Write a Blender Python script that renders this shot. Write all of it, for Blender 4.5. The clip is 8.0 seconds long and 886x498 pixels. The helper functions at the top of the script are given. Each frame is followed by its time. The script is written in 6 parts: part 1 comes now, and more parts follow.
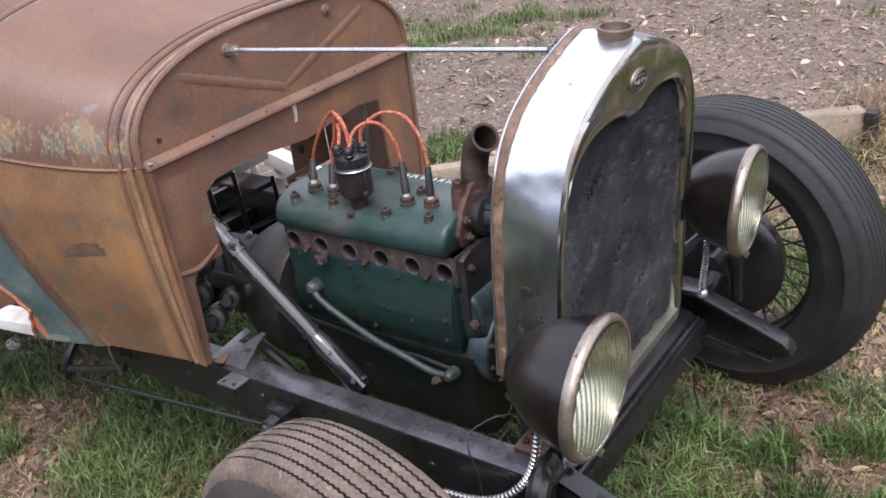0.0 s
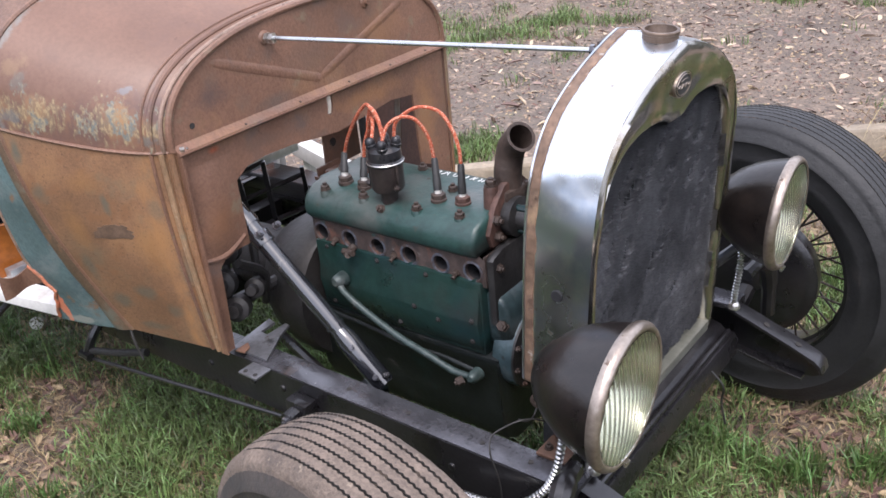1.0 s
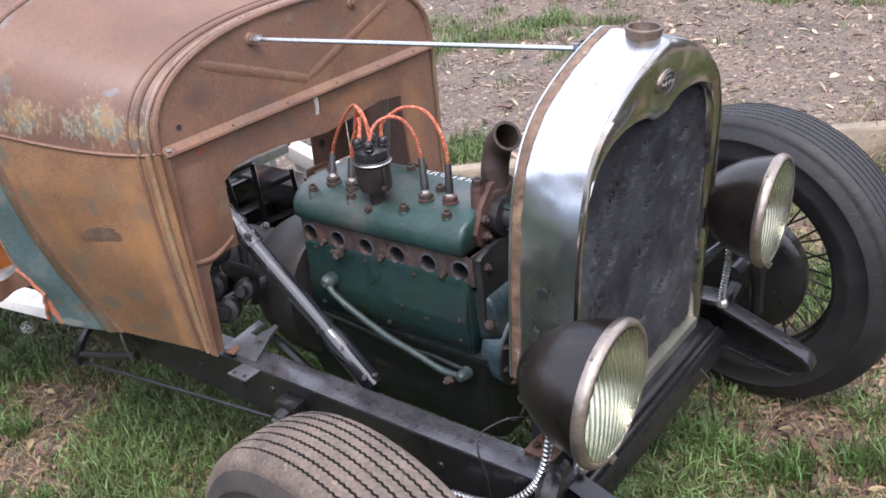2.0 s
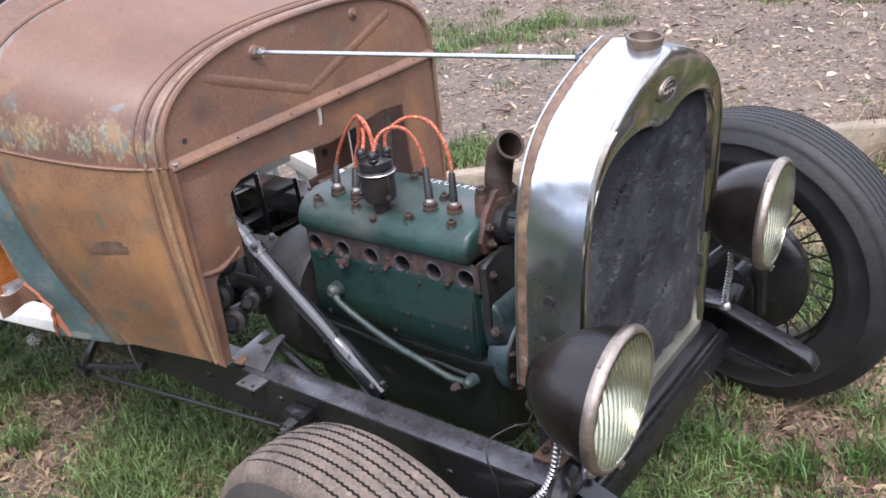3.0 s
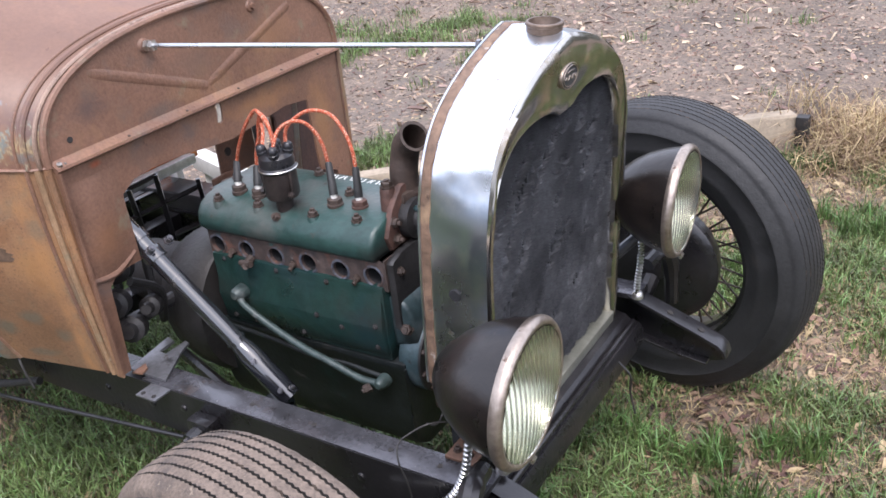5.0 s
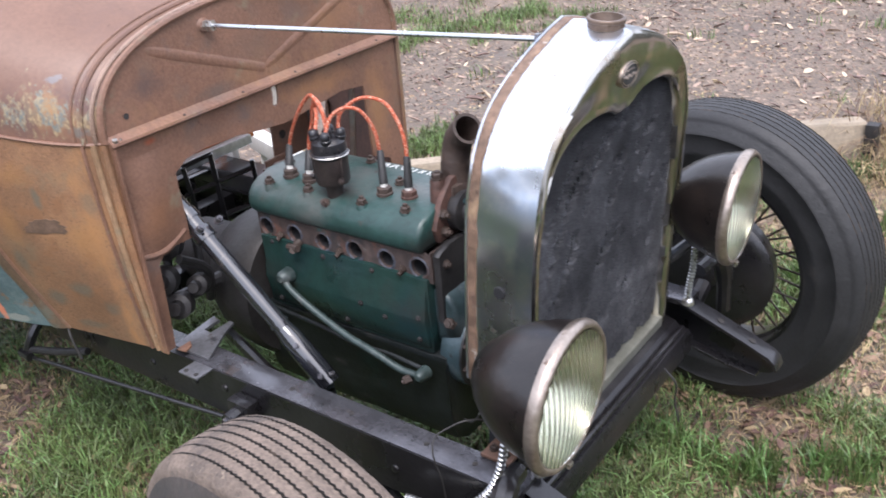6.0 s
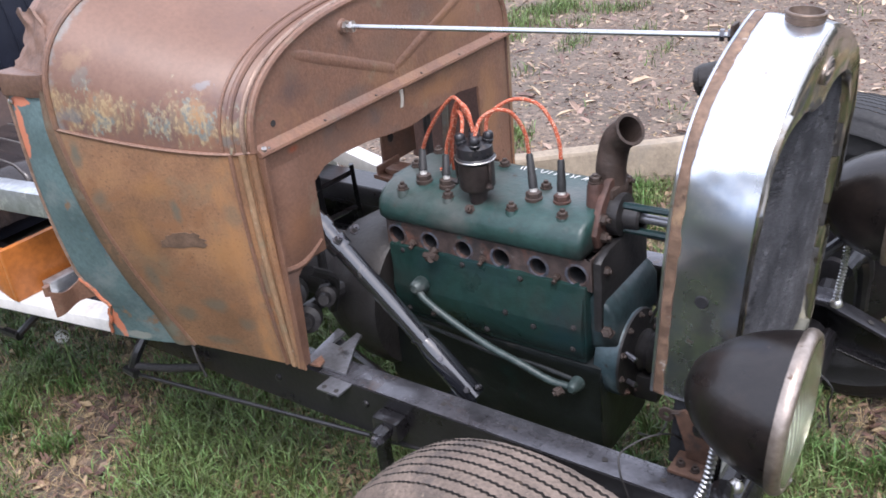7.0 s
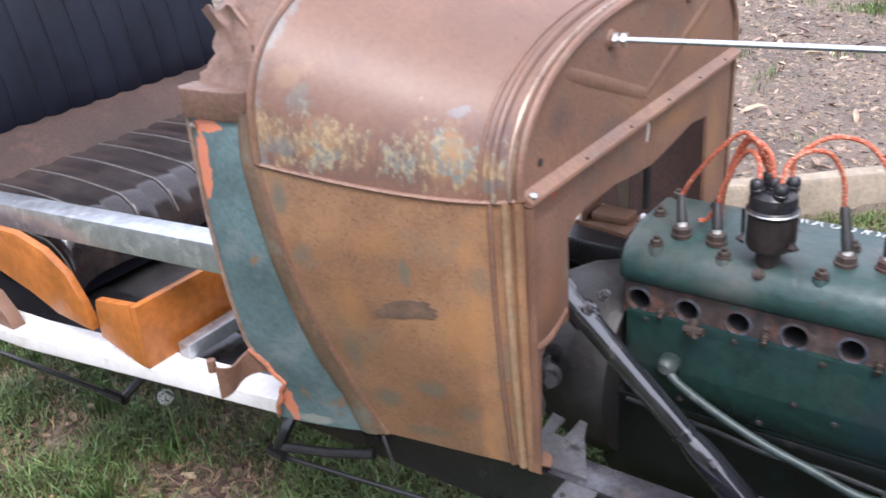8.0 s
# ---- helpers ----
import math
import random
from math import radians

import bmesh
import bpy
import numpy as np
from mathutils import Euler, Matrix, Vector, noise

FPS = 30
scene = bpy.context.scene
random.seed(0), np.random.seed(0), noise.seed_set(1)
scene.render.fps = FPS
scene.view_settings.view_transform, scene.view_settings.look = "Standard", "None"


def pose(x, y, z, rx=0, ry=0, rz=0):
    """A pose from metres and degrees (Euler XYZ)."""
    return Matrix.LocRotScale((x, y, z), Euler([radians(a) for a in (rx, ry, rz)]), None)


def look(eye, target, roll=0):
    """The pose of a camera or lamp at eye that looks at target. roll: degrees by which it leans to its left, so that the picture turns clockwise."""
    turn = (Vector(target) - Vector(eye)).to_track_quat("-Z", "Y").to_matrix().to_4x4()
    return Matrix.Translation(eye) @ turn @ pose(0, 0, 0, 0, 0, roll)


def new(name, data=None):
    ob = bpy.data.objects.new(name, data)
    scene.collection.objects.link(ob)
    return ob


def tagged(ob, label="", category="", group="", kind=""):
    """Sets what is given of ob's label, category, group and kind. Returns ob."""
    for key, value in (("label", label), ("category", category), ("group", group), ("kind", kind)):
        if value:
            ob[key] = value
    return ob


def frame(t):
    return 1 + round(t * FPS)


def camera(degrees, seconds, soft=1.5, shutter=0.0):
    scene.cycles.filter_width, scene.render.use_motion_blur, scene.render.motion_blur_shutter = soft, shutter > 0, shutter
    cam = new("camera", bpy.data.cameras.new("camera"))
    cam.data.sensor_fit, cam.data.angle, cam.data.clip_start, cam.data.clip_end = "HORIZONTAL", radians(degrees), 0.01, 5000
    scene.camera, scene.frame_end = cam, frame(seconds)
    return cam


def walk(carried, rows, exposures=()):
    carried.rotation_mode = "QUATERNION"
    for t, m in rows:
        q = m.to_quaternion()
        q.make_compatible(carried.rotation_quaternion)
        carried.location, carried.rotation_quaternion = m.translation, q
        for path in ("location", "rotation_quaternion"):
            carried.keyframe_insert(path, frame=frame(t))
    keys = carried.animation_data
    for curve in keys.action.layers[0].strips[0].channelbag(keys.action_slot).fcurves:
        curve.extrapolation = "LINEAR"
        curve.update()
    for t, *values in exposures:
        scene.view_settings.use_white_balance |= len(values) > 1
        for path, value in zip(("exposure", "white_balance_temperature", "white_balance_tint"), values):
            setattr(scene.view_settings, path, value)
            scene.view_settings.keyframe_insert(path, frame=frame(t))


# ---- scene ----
cam = camera(52.4, 8.0, 1.6, 0.2)
PATH = [
    (0, (1.412, -1.324, 1.393), (0.294, 0.073, 0.499), -8.1),
    (0.5, (1.387, -1.311, 1.377), (0.245, 0.061, 0.475), -6.5),
    (1, (1.387, -1.318, 1.381), (0.231, 0.051, 0.493), -6.1),
    (1.5, (1.388, -1.317, 1.382), (0.236, 0.052, 0.488), -6.0),
    (1.7, (1.405, -1.31, 1.371), (0.247, 0.061, 0.488), -6.1),
    (2.8, (1.398, -1.326, 1.393), (0.27, 0.07, 0.509), -7.5),
    (3, (1.399, -1.325, 1.395), (0.25, 0.055, 0.514), -7.3),
    (3.5, (1.397, -1.321, 1.383), (0.222, 0.034, 0.498), -6.4),
    (4, (1.393, -1.325, 1.383), (0.229, 0.039, 0.497), -6.3),
    (4.5, (1.402, -1.305, 1.371), (0.311, 0.126, 0.497), -6.6),
    (4.7, (1.401, -1.295, 1.358), (0.383, 0.186, 0.481), -6.5),
    (5.8, (1.434, -1.231, 1.353), (0.382, 0.195, 0.426), -7.6),
    (6, (1.403, -1.25, 1.354), (0.292, 0.147, 0.451), -5.4),
    (6.5, (1.251, -1.341, 1.36), (0.108, 0.051, 0.489), -4.3),
    (7, (1.11, -1.372, 1.369), (0.028, 0.041, 0.456), -6.1),
    (7.5, (0.89, -1.324, 1.308), (-0.194, 0.104, 0.422), -5.8),
    (8, (0.549, -1.325, 1.309), (-0.526, 0.116, 0.431), -4.5),
]
walk(cam, [(t, look(eye, target, roll)) for t, eye, target, roll in PATH], exposures=[(0.0, 1.10, 6350, 18), (0.5, 1.28, 6250, 17), (1.0, 1.31, 6250, 17), (3.0, 1.39, 6150, 17), (4.5, 1.42, 6150, 17), (6.0, 1.48, 6150, 16), (7.0, 1.37, 6120, 17), (7.5, 1.36, 6120, 17), (8.0, 1.52, 6120, 17)])

# ---- world and light: bright overcast ----
world = bpy.data.worlds.new("sky")
world.use_nodes = True
scene.world = world
wn, wl = world.node_tree.nodes, world.node_tree.links
sky = wn.new("ShaderNodeTexSky")
sky.sky_type, sky.sun_disc = "NISHITA", False
sky.sun_elevation, sky.sun_rotation = radians(58), radians(120)
sky.air_density, sky.dust_density = 1.0, 4.0
grey = wn.new("ShaderNodeMixRGB")
grey.inputs[0].default_value = 0.75
grey.inputs[2].default_value = (6.2, 6.5, 7.1, 1)
wl.new(sky.outputs[0], grey.inputs[1])
wl.new(grey.outputs[0], wn["Background"].inputs[0])
wn["Background"].inputs[1].default_value = 0.14
sun = new("sun", bpy.data.lights.new("sun", "SUN"))
sun.data.energy, sun.data.angle, sun.data.color = 1.2, radians(25), (1.0, 0.96, 0.9)
sun.matrix_world = look((3, -4, 9), (0, 0, 0))

GROUND = -0.085

# ---- materials ----
def mat(name, base, rough=0.5, metal=0.0, var=0.25, scale=8.0, bump=0.2, fine=90.0, spots=(), gloss_var=0.15, island=0.0, coat=0.0):
    """Base colour with two scales of variation; spots: (colour, noise scale, threshold, softness, rough) laid over in turn."""
    m = bpy.data.materials.new(name)
    m.use_nodes = True
    n, l = m.node_tree.nodes, m.node_tree.links
    b = n["Principled BSDF"]
    b.inputs["Metallic"].default_value = metal
    if coat:
        b.inputs["Coat Weight"].default_value = coat
        b.inputs["Coat Roughness"].default_value = 0.15
    tc = n.new("ShaderNodeTexCoord")
    def noise_tex(sc, detail=6.0, rough_=0.6):
        t = n.new("ShaderNodeTexNoise")
        t.inputs["Scale"].default_value, t.inputs["Detail"].default_value, t.inputs["Roughness"].default_value = sc, detail, rough_
        l.new(tc.outputs["Object"], t.inputs["Vector"])
        return t
    big, small = noise_tex(scale), noise_tex(fine, 4.0)
    ramp = n.new("ShaderNodeValToRGB")
    lo = [c * (1 - var) for c in base]
    hi = [min(1.0, c * (1 + var)) for c in base]
    ramp.color_ramp.elements[0].position, ramp.color_ramp.elements[0].color = 0.3, (*lo, 1)
    ramp.color_ramp.elements[1].position, ramp.color_ramp.elements[1].color = 0.7, (*hi, 1)
    l.new(big.outputs[0], ramp.inputs[0])
    col = ramp.outputs[0]
    gr = n.new("ShaderNodeMixRGB")
    gr.blend_type = "MULTIPLY"
    gr.inputs[0].default_value = min(1.0, var * 1.6)
    sr = n.new("ShaderNodeValToRGB")
    sr.color_ramp.elements[0].position, sr.color_ramp.elements[0].color = 0.35, (0.45, 0.45, 0.45, 1)
    sr.color_ramp.elements[1].position, sr.color_ramp.elements[1].color = 0.62, (1, 1, 1, 1)
    l.new(small.outputs[0], sr.inputs[0])
    l.new(col, gr.inputs[1])
    l.new(sr.outputs[0], gr.inputs[2])
    col = gr.outputs[0]
    rn = n.new("ShaderNodeMapRange")
    rn.inputs[3].default_value, rn.inputs[4].default_value = max(0.02, rough - gloss_var), min(1.0, rough + gloss_var)
    l.new(big.outputs[0], rn.inputs[0])
    rsock = rn.outputs[0]
    for colour, sc, thr, soft, rg in spots:
        t = noise_tex(sc, 8.0, 0.65)
        mr = n.new("ShaderNodeMapRange")
        mr.inputs[1].default_value, mr.inputs[2].default_value = thr, thr + soft
        l.new(t.outputs[0], mr.inputs[0])
        mx = n.new("ShaderNodeMixRGB")
        mx.inputs[2].default_value = (*colour, 1)
        l.new(mr.outputs[0], mx.inputs[0])
        l.new(col, mx.inputs[1])
        col = mx.outputs[0]
        rx = n.new("ShaderNodeMixRGB")
        rx.inputs[2].default_value = (rg, rg, rg, 1)
        l.new(mr.outputs[0], rx.inputs[0])
        l.new(rsock, rx.inputs[1])
        rsock = rx.outputs[0]
    if island:
        geo = n.new("ShaderNodeNewGeometry")
        hs = n.new("ShaderNodeHueSaturation")
        mr = n.new("ShaderNodeMapRange")
        mr.inputs[3].default_value, mr.inputs[4].default_value = 1 - island, 1 + island
        l.new(geo.outputs["Random Per Island"], mr.inputs[0])
        l.new(mr.outputs[0], hs.inputs["Value"])
        h2 = n.new("ShaderNodeMapRange")
        h2.inputs[3].default_value, h2.inputs[4].default_value = 0.5 - island * 0.06, 0.5 + island * 0.05
        l.new(geo.outputs["Random Per Island"], h2.inputs[0])
        l.new(h2.outputs[0], hs.inputs["Hue"])
        l.new(col, hs.inputs["Color"])
        col = hs.outputs[0]
    l.new(col, b.inputs["Base Color"])
    l.new(rsock, b.inputs["Roughness"])
    if bump:
        bp = n.new("ShaderNodeBump")
        bp.inputs["Strength"].default_value, bp.inputs["Distance"].default_value = bump, 0.004
        l.new(small.outputs[0], bp.inputs["Height"])
        l.new(bp.outputs[0], b.inputs["Normal"])
    return m


def overlay_band(m, colour, lo, hi, axis, sc, thr, soft, stretch=(1, 1, 1), flake=0.0):
    """Old paint that survives only within a band of heights (or lengths), broken up by noise."""
    n, l = m.node_tree.nodes, m.node_tree.links
    b = n["Principled BSDF"]
    src = b.inputs["Base Color"].links[0].from_socket
    tc = n.new("ShaderNodeTexCoord")
    mp = n.new("ShaderNodeMapping")
    mp.inputs["Scale"].default_value = stretch
    l.new(tc.outputs["Object"], mp.inputs[0])
    t = n.new("ShaderNodeTexNoise")
    t.inputs["Scale"].default_value, t.inputs["Detail"].default_value, t.inputs["Roughness"].default_value = sc, 9.0, 0.7
    l.new(mp.outputs[0], t.inputs["Vector"])
    sep = n.new("ShaderNodeSeparateXYZ")
    l.new(tc.outputs["Object"], sep.inputs[0])
    tri_ = n.new("ShaderNodeMapRange")
    mid, half_ = (lo + hi) / 2, (hi - lo) / 2
    sub = n.new("ShaderNodeMath"); sub.operation = "SUBTRACT"; sub.inputs[1].default_value = mid
    l.new(sep.outputs[axis], sub.inputs[0])
    ab = n.new("ShaderNodeMath"); ab.operation = "ABSOLUTE"
    l.new(sub.outputs[0], ab.inputs[0])
    tri_.inputs[1].default_value, tri_.inputs[2].default_value = 0, half_
    tri_.inputs[3].default_value, tri_.inputs[4].default_value = 0.16, -0.16
    l.new(ab.outputs[0], tri_.inputs[0])
    t2 = n.new("ShaderNodeTexNoise")
    t2.inputs["Scale"].default_value, t2.inputs["Detail"].default_value = sc * 4.5, 5.0
    l.new(mp.outputs[0], t2.inputs["Vector"])
    fl = n.new("ShaderNodeMath"); fl.operation = "MULTIPLY_ADD"
    fl.inputs[1].default_value, fl.inputs[2].default_value = flake, -0.5 * flake
    l.new(t2.outputs[0], fl.inputs[0])
    a0 = n.new("ShaderNodeMath"); a0.operation = "ADD"
    l.new(t.outputs[0], a0.inputs[0]); l.new(fl.outputs[0], a0.inputs[1])
    add = n.new("ShaderNodeMath"); add.operation = "ADD"
    l.new(a0.outputs[0], add.inputs[0]); l.new(tri_.outputs[0], add.inputs[1])
    mr = n.new("ShaderNodeMapRange")
    mr.inputs[1].default_value, mr.inputs[2].default_value = thr, thr + soft
    l.new(add.outputs[0], mr.inputs[0])
    mx = n.new("ShaderNodeMixRGB")
    mx.inputs[2].default_value = (*colour, 1)
    l.new(mr.outputs[0], mx.inputs[0]); l.new(src, mx.inputs[1])
    l.new(mx.outputs[0], b.inputs["Base Color"])


def flaking(m, lo, hi, slope, seed, big, cover):
    """Old paint layers that flake off in a band above the belt: grey-olive undercoat, orange stain and yellow flecks."""
    n, l = m.node_tree.nodes, m.node_tree.links
    b = n["Principled BSDF"]
    tc = n.new("ShaderNodeTexCoord")
    sep = n.new("ShaderNodeSeparateXYZ")
    l.new(tc.outputs["Object"], sep.inputs[0])
    def tex(sc, stretch, detail, off):
        mp = n.new("ShaderNodeMapping")
        mp.inputs["Scale"].default_value, mp.inputs["Location"].default_value = stretch, (off, off * 0.7, off * 1.3)
        l.new(tc.outputs["Object"], mp.inputs[0])
        t = n.new("ShaderNodeTexNoise")
        t.inputs["Scale"].default_value, t.inputs["Detail"].default_value, t.inputs["Roughness"].default_value = sc, detail, 0.62
        l.new(mp.outputs[0], t.inputs["Vector"])
        return t.outputs[0]
    def op(kind, a, c, d=None):
        q = n.new("ShaderNodeMath")
        q.operation = kind
        for i, v in enumerate((a, c, d)):
            if v is None:
                continue
            if isinstance(v, (int, float)):
                q.inputs[i].default_value = v
            else:
                l.new(v, q.inputs[i])
        return q.outputs[0]
    def ramp(v, a, c):
        r = n.new("ShaderNodeMapRange")
        r.inputs[1].default_value, r.inputs[2].default_value = a, c
        l.new(v, r.inputs[0])
        return r.outputs[0]
    def lay(fac, colour):
        mx = n.new("ShaderNodeMixRGB")
        mx.inputs[2].default_value = (*colour, 1)
        l.new(fac, mx.inputs[0])
        l.new(b.inputs["Base Color"].links[0].from_socket, mx.inputs[1])
        l.new(mx.outputs[0], b.inputs["Base Color"])
    away = op("ABSOLUTE", op("SUBTRACT", op("MULTIPLY_ADD", sep.outputs[0], slope, sep.outputs[2]), (lo + hi) / 2), 0)
    band_ = op("MULTIPLY_ADD", away, -0.44 / (hi - lo), 0.11)
    where = op("ADD", op("ADD", op("MULTIPLY_ADD", tex(big, (1, 1, 0.6), 3, seed), 0.7, 0.15), band_), cover)
    edge = op("MULTIPLY_ADD", tex(105, (1, 1, 0.55), 9, seed + 3), 1.05, -0.525)
    patch = op("ADD", where, edge)
    lay(op("MULTIPLY", ramp(where, 0.47, 0.60), ramp(tex(26, (1, 1, 0.3), 6, seed + 9), 0.48, 0.68)), (0.30, 0.160, 0.080))
    lay(op("MULTIPLY", ramp(patch, 0.50, 0.62), 0.55), (0.190, 0.150, 0.098))
    lay(op("MULTIPLY", ramp(patch, 0.56, 0.60), ramp(tex(19, (1, 1, 0.8), 5, seed + 5), 0.52, 0.58)), (0.145, 0.155, 0.14))
    fleck = ramp(tex(170, (1, 1, 0.50), 8, seed + 7), 0.45, 0.56)
    lay(op("MULTIPLY", op("MULTIPLY", ramp(patch, 0.55, 0.63), fleck), 0.62), (0.38, 0.285, 0.155))


def stain(m, centre, size, colour, amount=0.8, jag=0.9, sc=30.0, soft=0.35):
    """One stain of its own shape: an uneven blot round a point, the size along x, y and z (0: endless)."""
    n, l = m.node_tree.nodes, m.node_tree.links
    b = n["Principled BSDF"]
    src = b.inputs["Base Color"].links[0].from_socket
    tc = n.new("ShaderNodeTexCoord")
    sub = n.new("ShaderNodeVectorMath"); sub.operation = "SUBTRACT"
    sub.inputs[1].default_value = centre
    l.new(tc.outputs["Object"], sub.inputs[0])
    mul = n.new("ShaderNodeVectorMath"); mul.operation = "MULTIPLY"
    mul.inputs[1].default_value = [1 / q if q else 0.0 for q in size]
    l.new(sub.outputs[0], mul.inputs[0])
    ln_ = n.new("ShaderNodeVectorMath"); ln_.operation = "LENGTH"
    l.new(mul.outputs[0], ln_.inputs[0])
    t = n.new("ShaderNodeTexNoise")
    t.inputs["Scale"].default_value, t.inputs["Detail"].default_value, t.inputs["Roughness"].default_value = sc, 7.0, 0.68
    l.new(tc.outputs["Object"], t.inputs["Vector"])
    ad = n.new("ShaderNodeMath"); ad.operation = "MULTIPLY_ADD"
    ad.inputs[1].default_value = jag * 2
    l.new(t.outputs[0], ad.inputs[0]); l.new(ln_.outputs["Value"], ad.inputs[2])
    mr = n.new("ShaderNodeMapRange")
    mr.inputs[1].default_value, mr.inputs[2].default_value = 1.0 + jag, 1.0 + jag - soft
    mr.inputs[3].default_value, mr.inputs[4].default_value = 0.0, amount
    l.new(ad.outputs[0], mr.inputs[0])
    mx = n.new("ShaderNodeMixRGB")
    mx.inputs[2].default_value = (*colour, 1)
    l.new(mr.outputs[0], mx.inputs[0]); l.new(src, mx.inputs[1])
    l.new(mx.outputs[0], b.inputs["Base Color"])


RUST_TOP = mat("rusty_cowl_top", (0.170, 0.092, 0.062), 0.44, 0.0, 0.16, 5, 0.06, 130,
               spots=[((0.205, 0.118, 0.080), 4, 0.50, 0.22, 0.42), ((0.132, 0.074, 0.056), 6, 0.53, 0.18, 0.48), ((0.20, 0.105, 0.058), 9, 0.60, 0.16, 0.45), ((0.095, 0.052, 0.038), 44, 0.68, 0.06, 0.6)])
overlay_band(RUST_TOP, (0.125, 0.074, 0.062), 0.83, 1.00, 2, 6, 0.47, 0.16)
overlay_band(RUST_TOP, (0.185, 0.195, 0.185), -0.325, -0.275, 0, 12, 0.52, 0.2, (1, 1, 1), 0.3)
flaking(RUST_TOP, 0.846, 0.934, 0.197, 4.0, 15, 0.065)
for cx, cy, cz, rx, rz, c_, amt in ((-0.076, -0.394, 0.966, 0.014, 0.007, (0.165, 0.168, 0.178), 0.7), (-0.075, -0.40, 0.925, 0.014, 0.026, (0.30, 0.19, 0.09), 0.5), (-0.265, -0.53, 1.02, 0.022, 0.022, (0.25, 0.16, 0.09), 0.45),
                                    (-0.25, -0.545, 0.995, 0.016, 0.02, (0.13, 0.13, 0.115), 0.5), (-0.275, -0.58, 0.932, 0.022, 0.014, (0.12, 0.13, 0.14), 0.6), (-0.035, -0.43, 0.875, 0.016, 0.014, (0.13, 0.14, 0.135), 0.6)):
    stain(RUST_TOP, (cx, cy, cz), (rx, 0, rz), c_, amt, 1.5, 70, 0.5)
RUST_STUB = mat("torn_rusty_steel", (0.150, 0.085, 0.058), 0.5, 0.0, 0.3, 8, 0.3, 150,
                spots=[((0.22, 0.135, 0.10), 9, 0.56, 0.12, 0.4), ((0.085, 0.048, 0.035), 20, 0.56, 0.1, 0.6)])
RUST_SIDE = mat("rusty_cowl_side", (0.244, 0.131, 0.072), 0.46, 0.0, 0.28, 6, 0.28, 220,
                spots=[((0.186, 0.130, 0.080), 4, 0.47, 0.22, 0.5), ((0.295, 0.160, 0.076), 6, 0.52, 0.2, 0.42), ((0.172, 0.134, 0.088), 8, 0.56, 0.2, 0.5),
                       ((0.22, 0.112, 0.056), 17, 0.55, 0.08, 0.5), ((0.13, 0.075, 0.045), 170, 0.57, 0.10, 0.7), ((0.09, 0.055, 0.036), 60, 0.69, 0.05, 0.7)])
overlay_band(RUST_SIDE, (0.36, 0.18, 0.075), -0.14, 0.02, 0, 8, 0.57, 0.2, (1, 1, 0.35), 0.3)
for cx, cz, rx, rz, amt in ((-0.138, 0.752, 0.010, 0.032, 0.75), (-0.285, 0.862, 0.012, 0.030, 0.8), (-0.268, 0.775, 0.022, 0.026, 0.6), (-0.135, 0.545, 0.032, 0.020, 0.6), (-0.205, 0.515, 0.030, 0.024, 0.65),
                        (-0.03, 0.60, 0.018, 0.05, 0.5), (-0.235, 0.60, 0.018, 0.04, 0.55), (-0.16, 0.45, 0.05, 0.014, 0.55), (-0.05, 0.74, 0.016, 0.035, 0.4), (-0.09, 0.50, 0.02, 0.02, 0.5)):
    stain(RUST_SIDE, (cx, -0.47, cz), (rx, 0, rz), (0.108, 0.112, 0.088), amt, 0.8, 34, 0.7)
for cx, cz, rx, rz in ((-0.17, 0.80, 0.05, 0.03), (-0.08, 0.65, 0.04, 0.08), (-0.22, 0.70, 0.03, 0.06)):
    stain(RUST_SIDE, (cx, -0.47, cz), (rx, 0, rz), (0.33, 0.165, 0.062), 0.5, 0.9, 26, 0.9)
RUST_DARK = mat("rusty_firewall", (0.190, 0.102, 0.067), 0.45, 0.0, 0.28, 5, 0.35, 170,
                spots=[((0.265, 0.146, 0.072), 4, 0.55, 0.14, 0.45), ((0.128, 0.084, 0.067), 8, 0.53, 0.12, 0.5), ((0.19, 0.15, 0.10), 12, 0.60, 0.1, 0.5), ((0.085, 0.045, 0.03), 42, 0.65, 0.06, 0.6), ((0.36, 0.09, 0.04), 9, 0.74, 0.04, 0.6)])
for cy, cz, ry, rz, c_, amt in ((-0.298, 0.925, 0.05, 0.03, (0.085, 0.058, 0.052), 0.75), (-0.144, 0.868, 0.06, 0.02, (0.11, 0.085, 0.070), 0.7), (-0.322, 0.823, 0.015, 0.008, (0.30, 0.075, 0.030), 0.8), (-0.03, 0.93, 0.07, 0.05, (0.135, 0.085, 0.062), 0.6),
                               (0.13, 0.80, 0.14, 0.03, (0.27, 0.135, 0.062), 0.7), (0.32, 0.70, 0.05, 0.14, (0.27, 0.140, 0.066), 0.7), (-0.20, 0.80, 0.10, 0.02, (0.125, 0.078, 0.058), 0.6), (-0.345, 0.68, 0.05, 0.06, (0.24, 0.115, 0.058), 0.5), (0.20, 0.93, 0.09, 0.05, (0.25, 0.130, 0.066), 0.6)):
    stain(RUST_DARK, (0, cy, cz), (0, ry, rz), c_, amt, 0.9, 22, 0.8)
# highlight along rolled edges lightened into the colour, broken by rust and wear
EDGE_SHEEN = mat("worn_edge_sheen", (0.30, 0.205, 0.155), 0.30, 0.25, 0.25, 20, 0.12, 150,
                spots=[((0.19, 0.10, 0.06), 14, 0.58, 0.14, 0.45), ((0.46, 0.38, 0.31), 40, 0.64, 0.05, 0.3)])
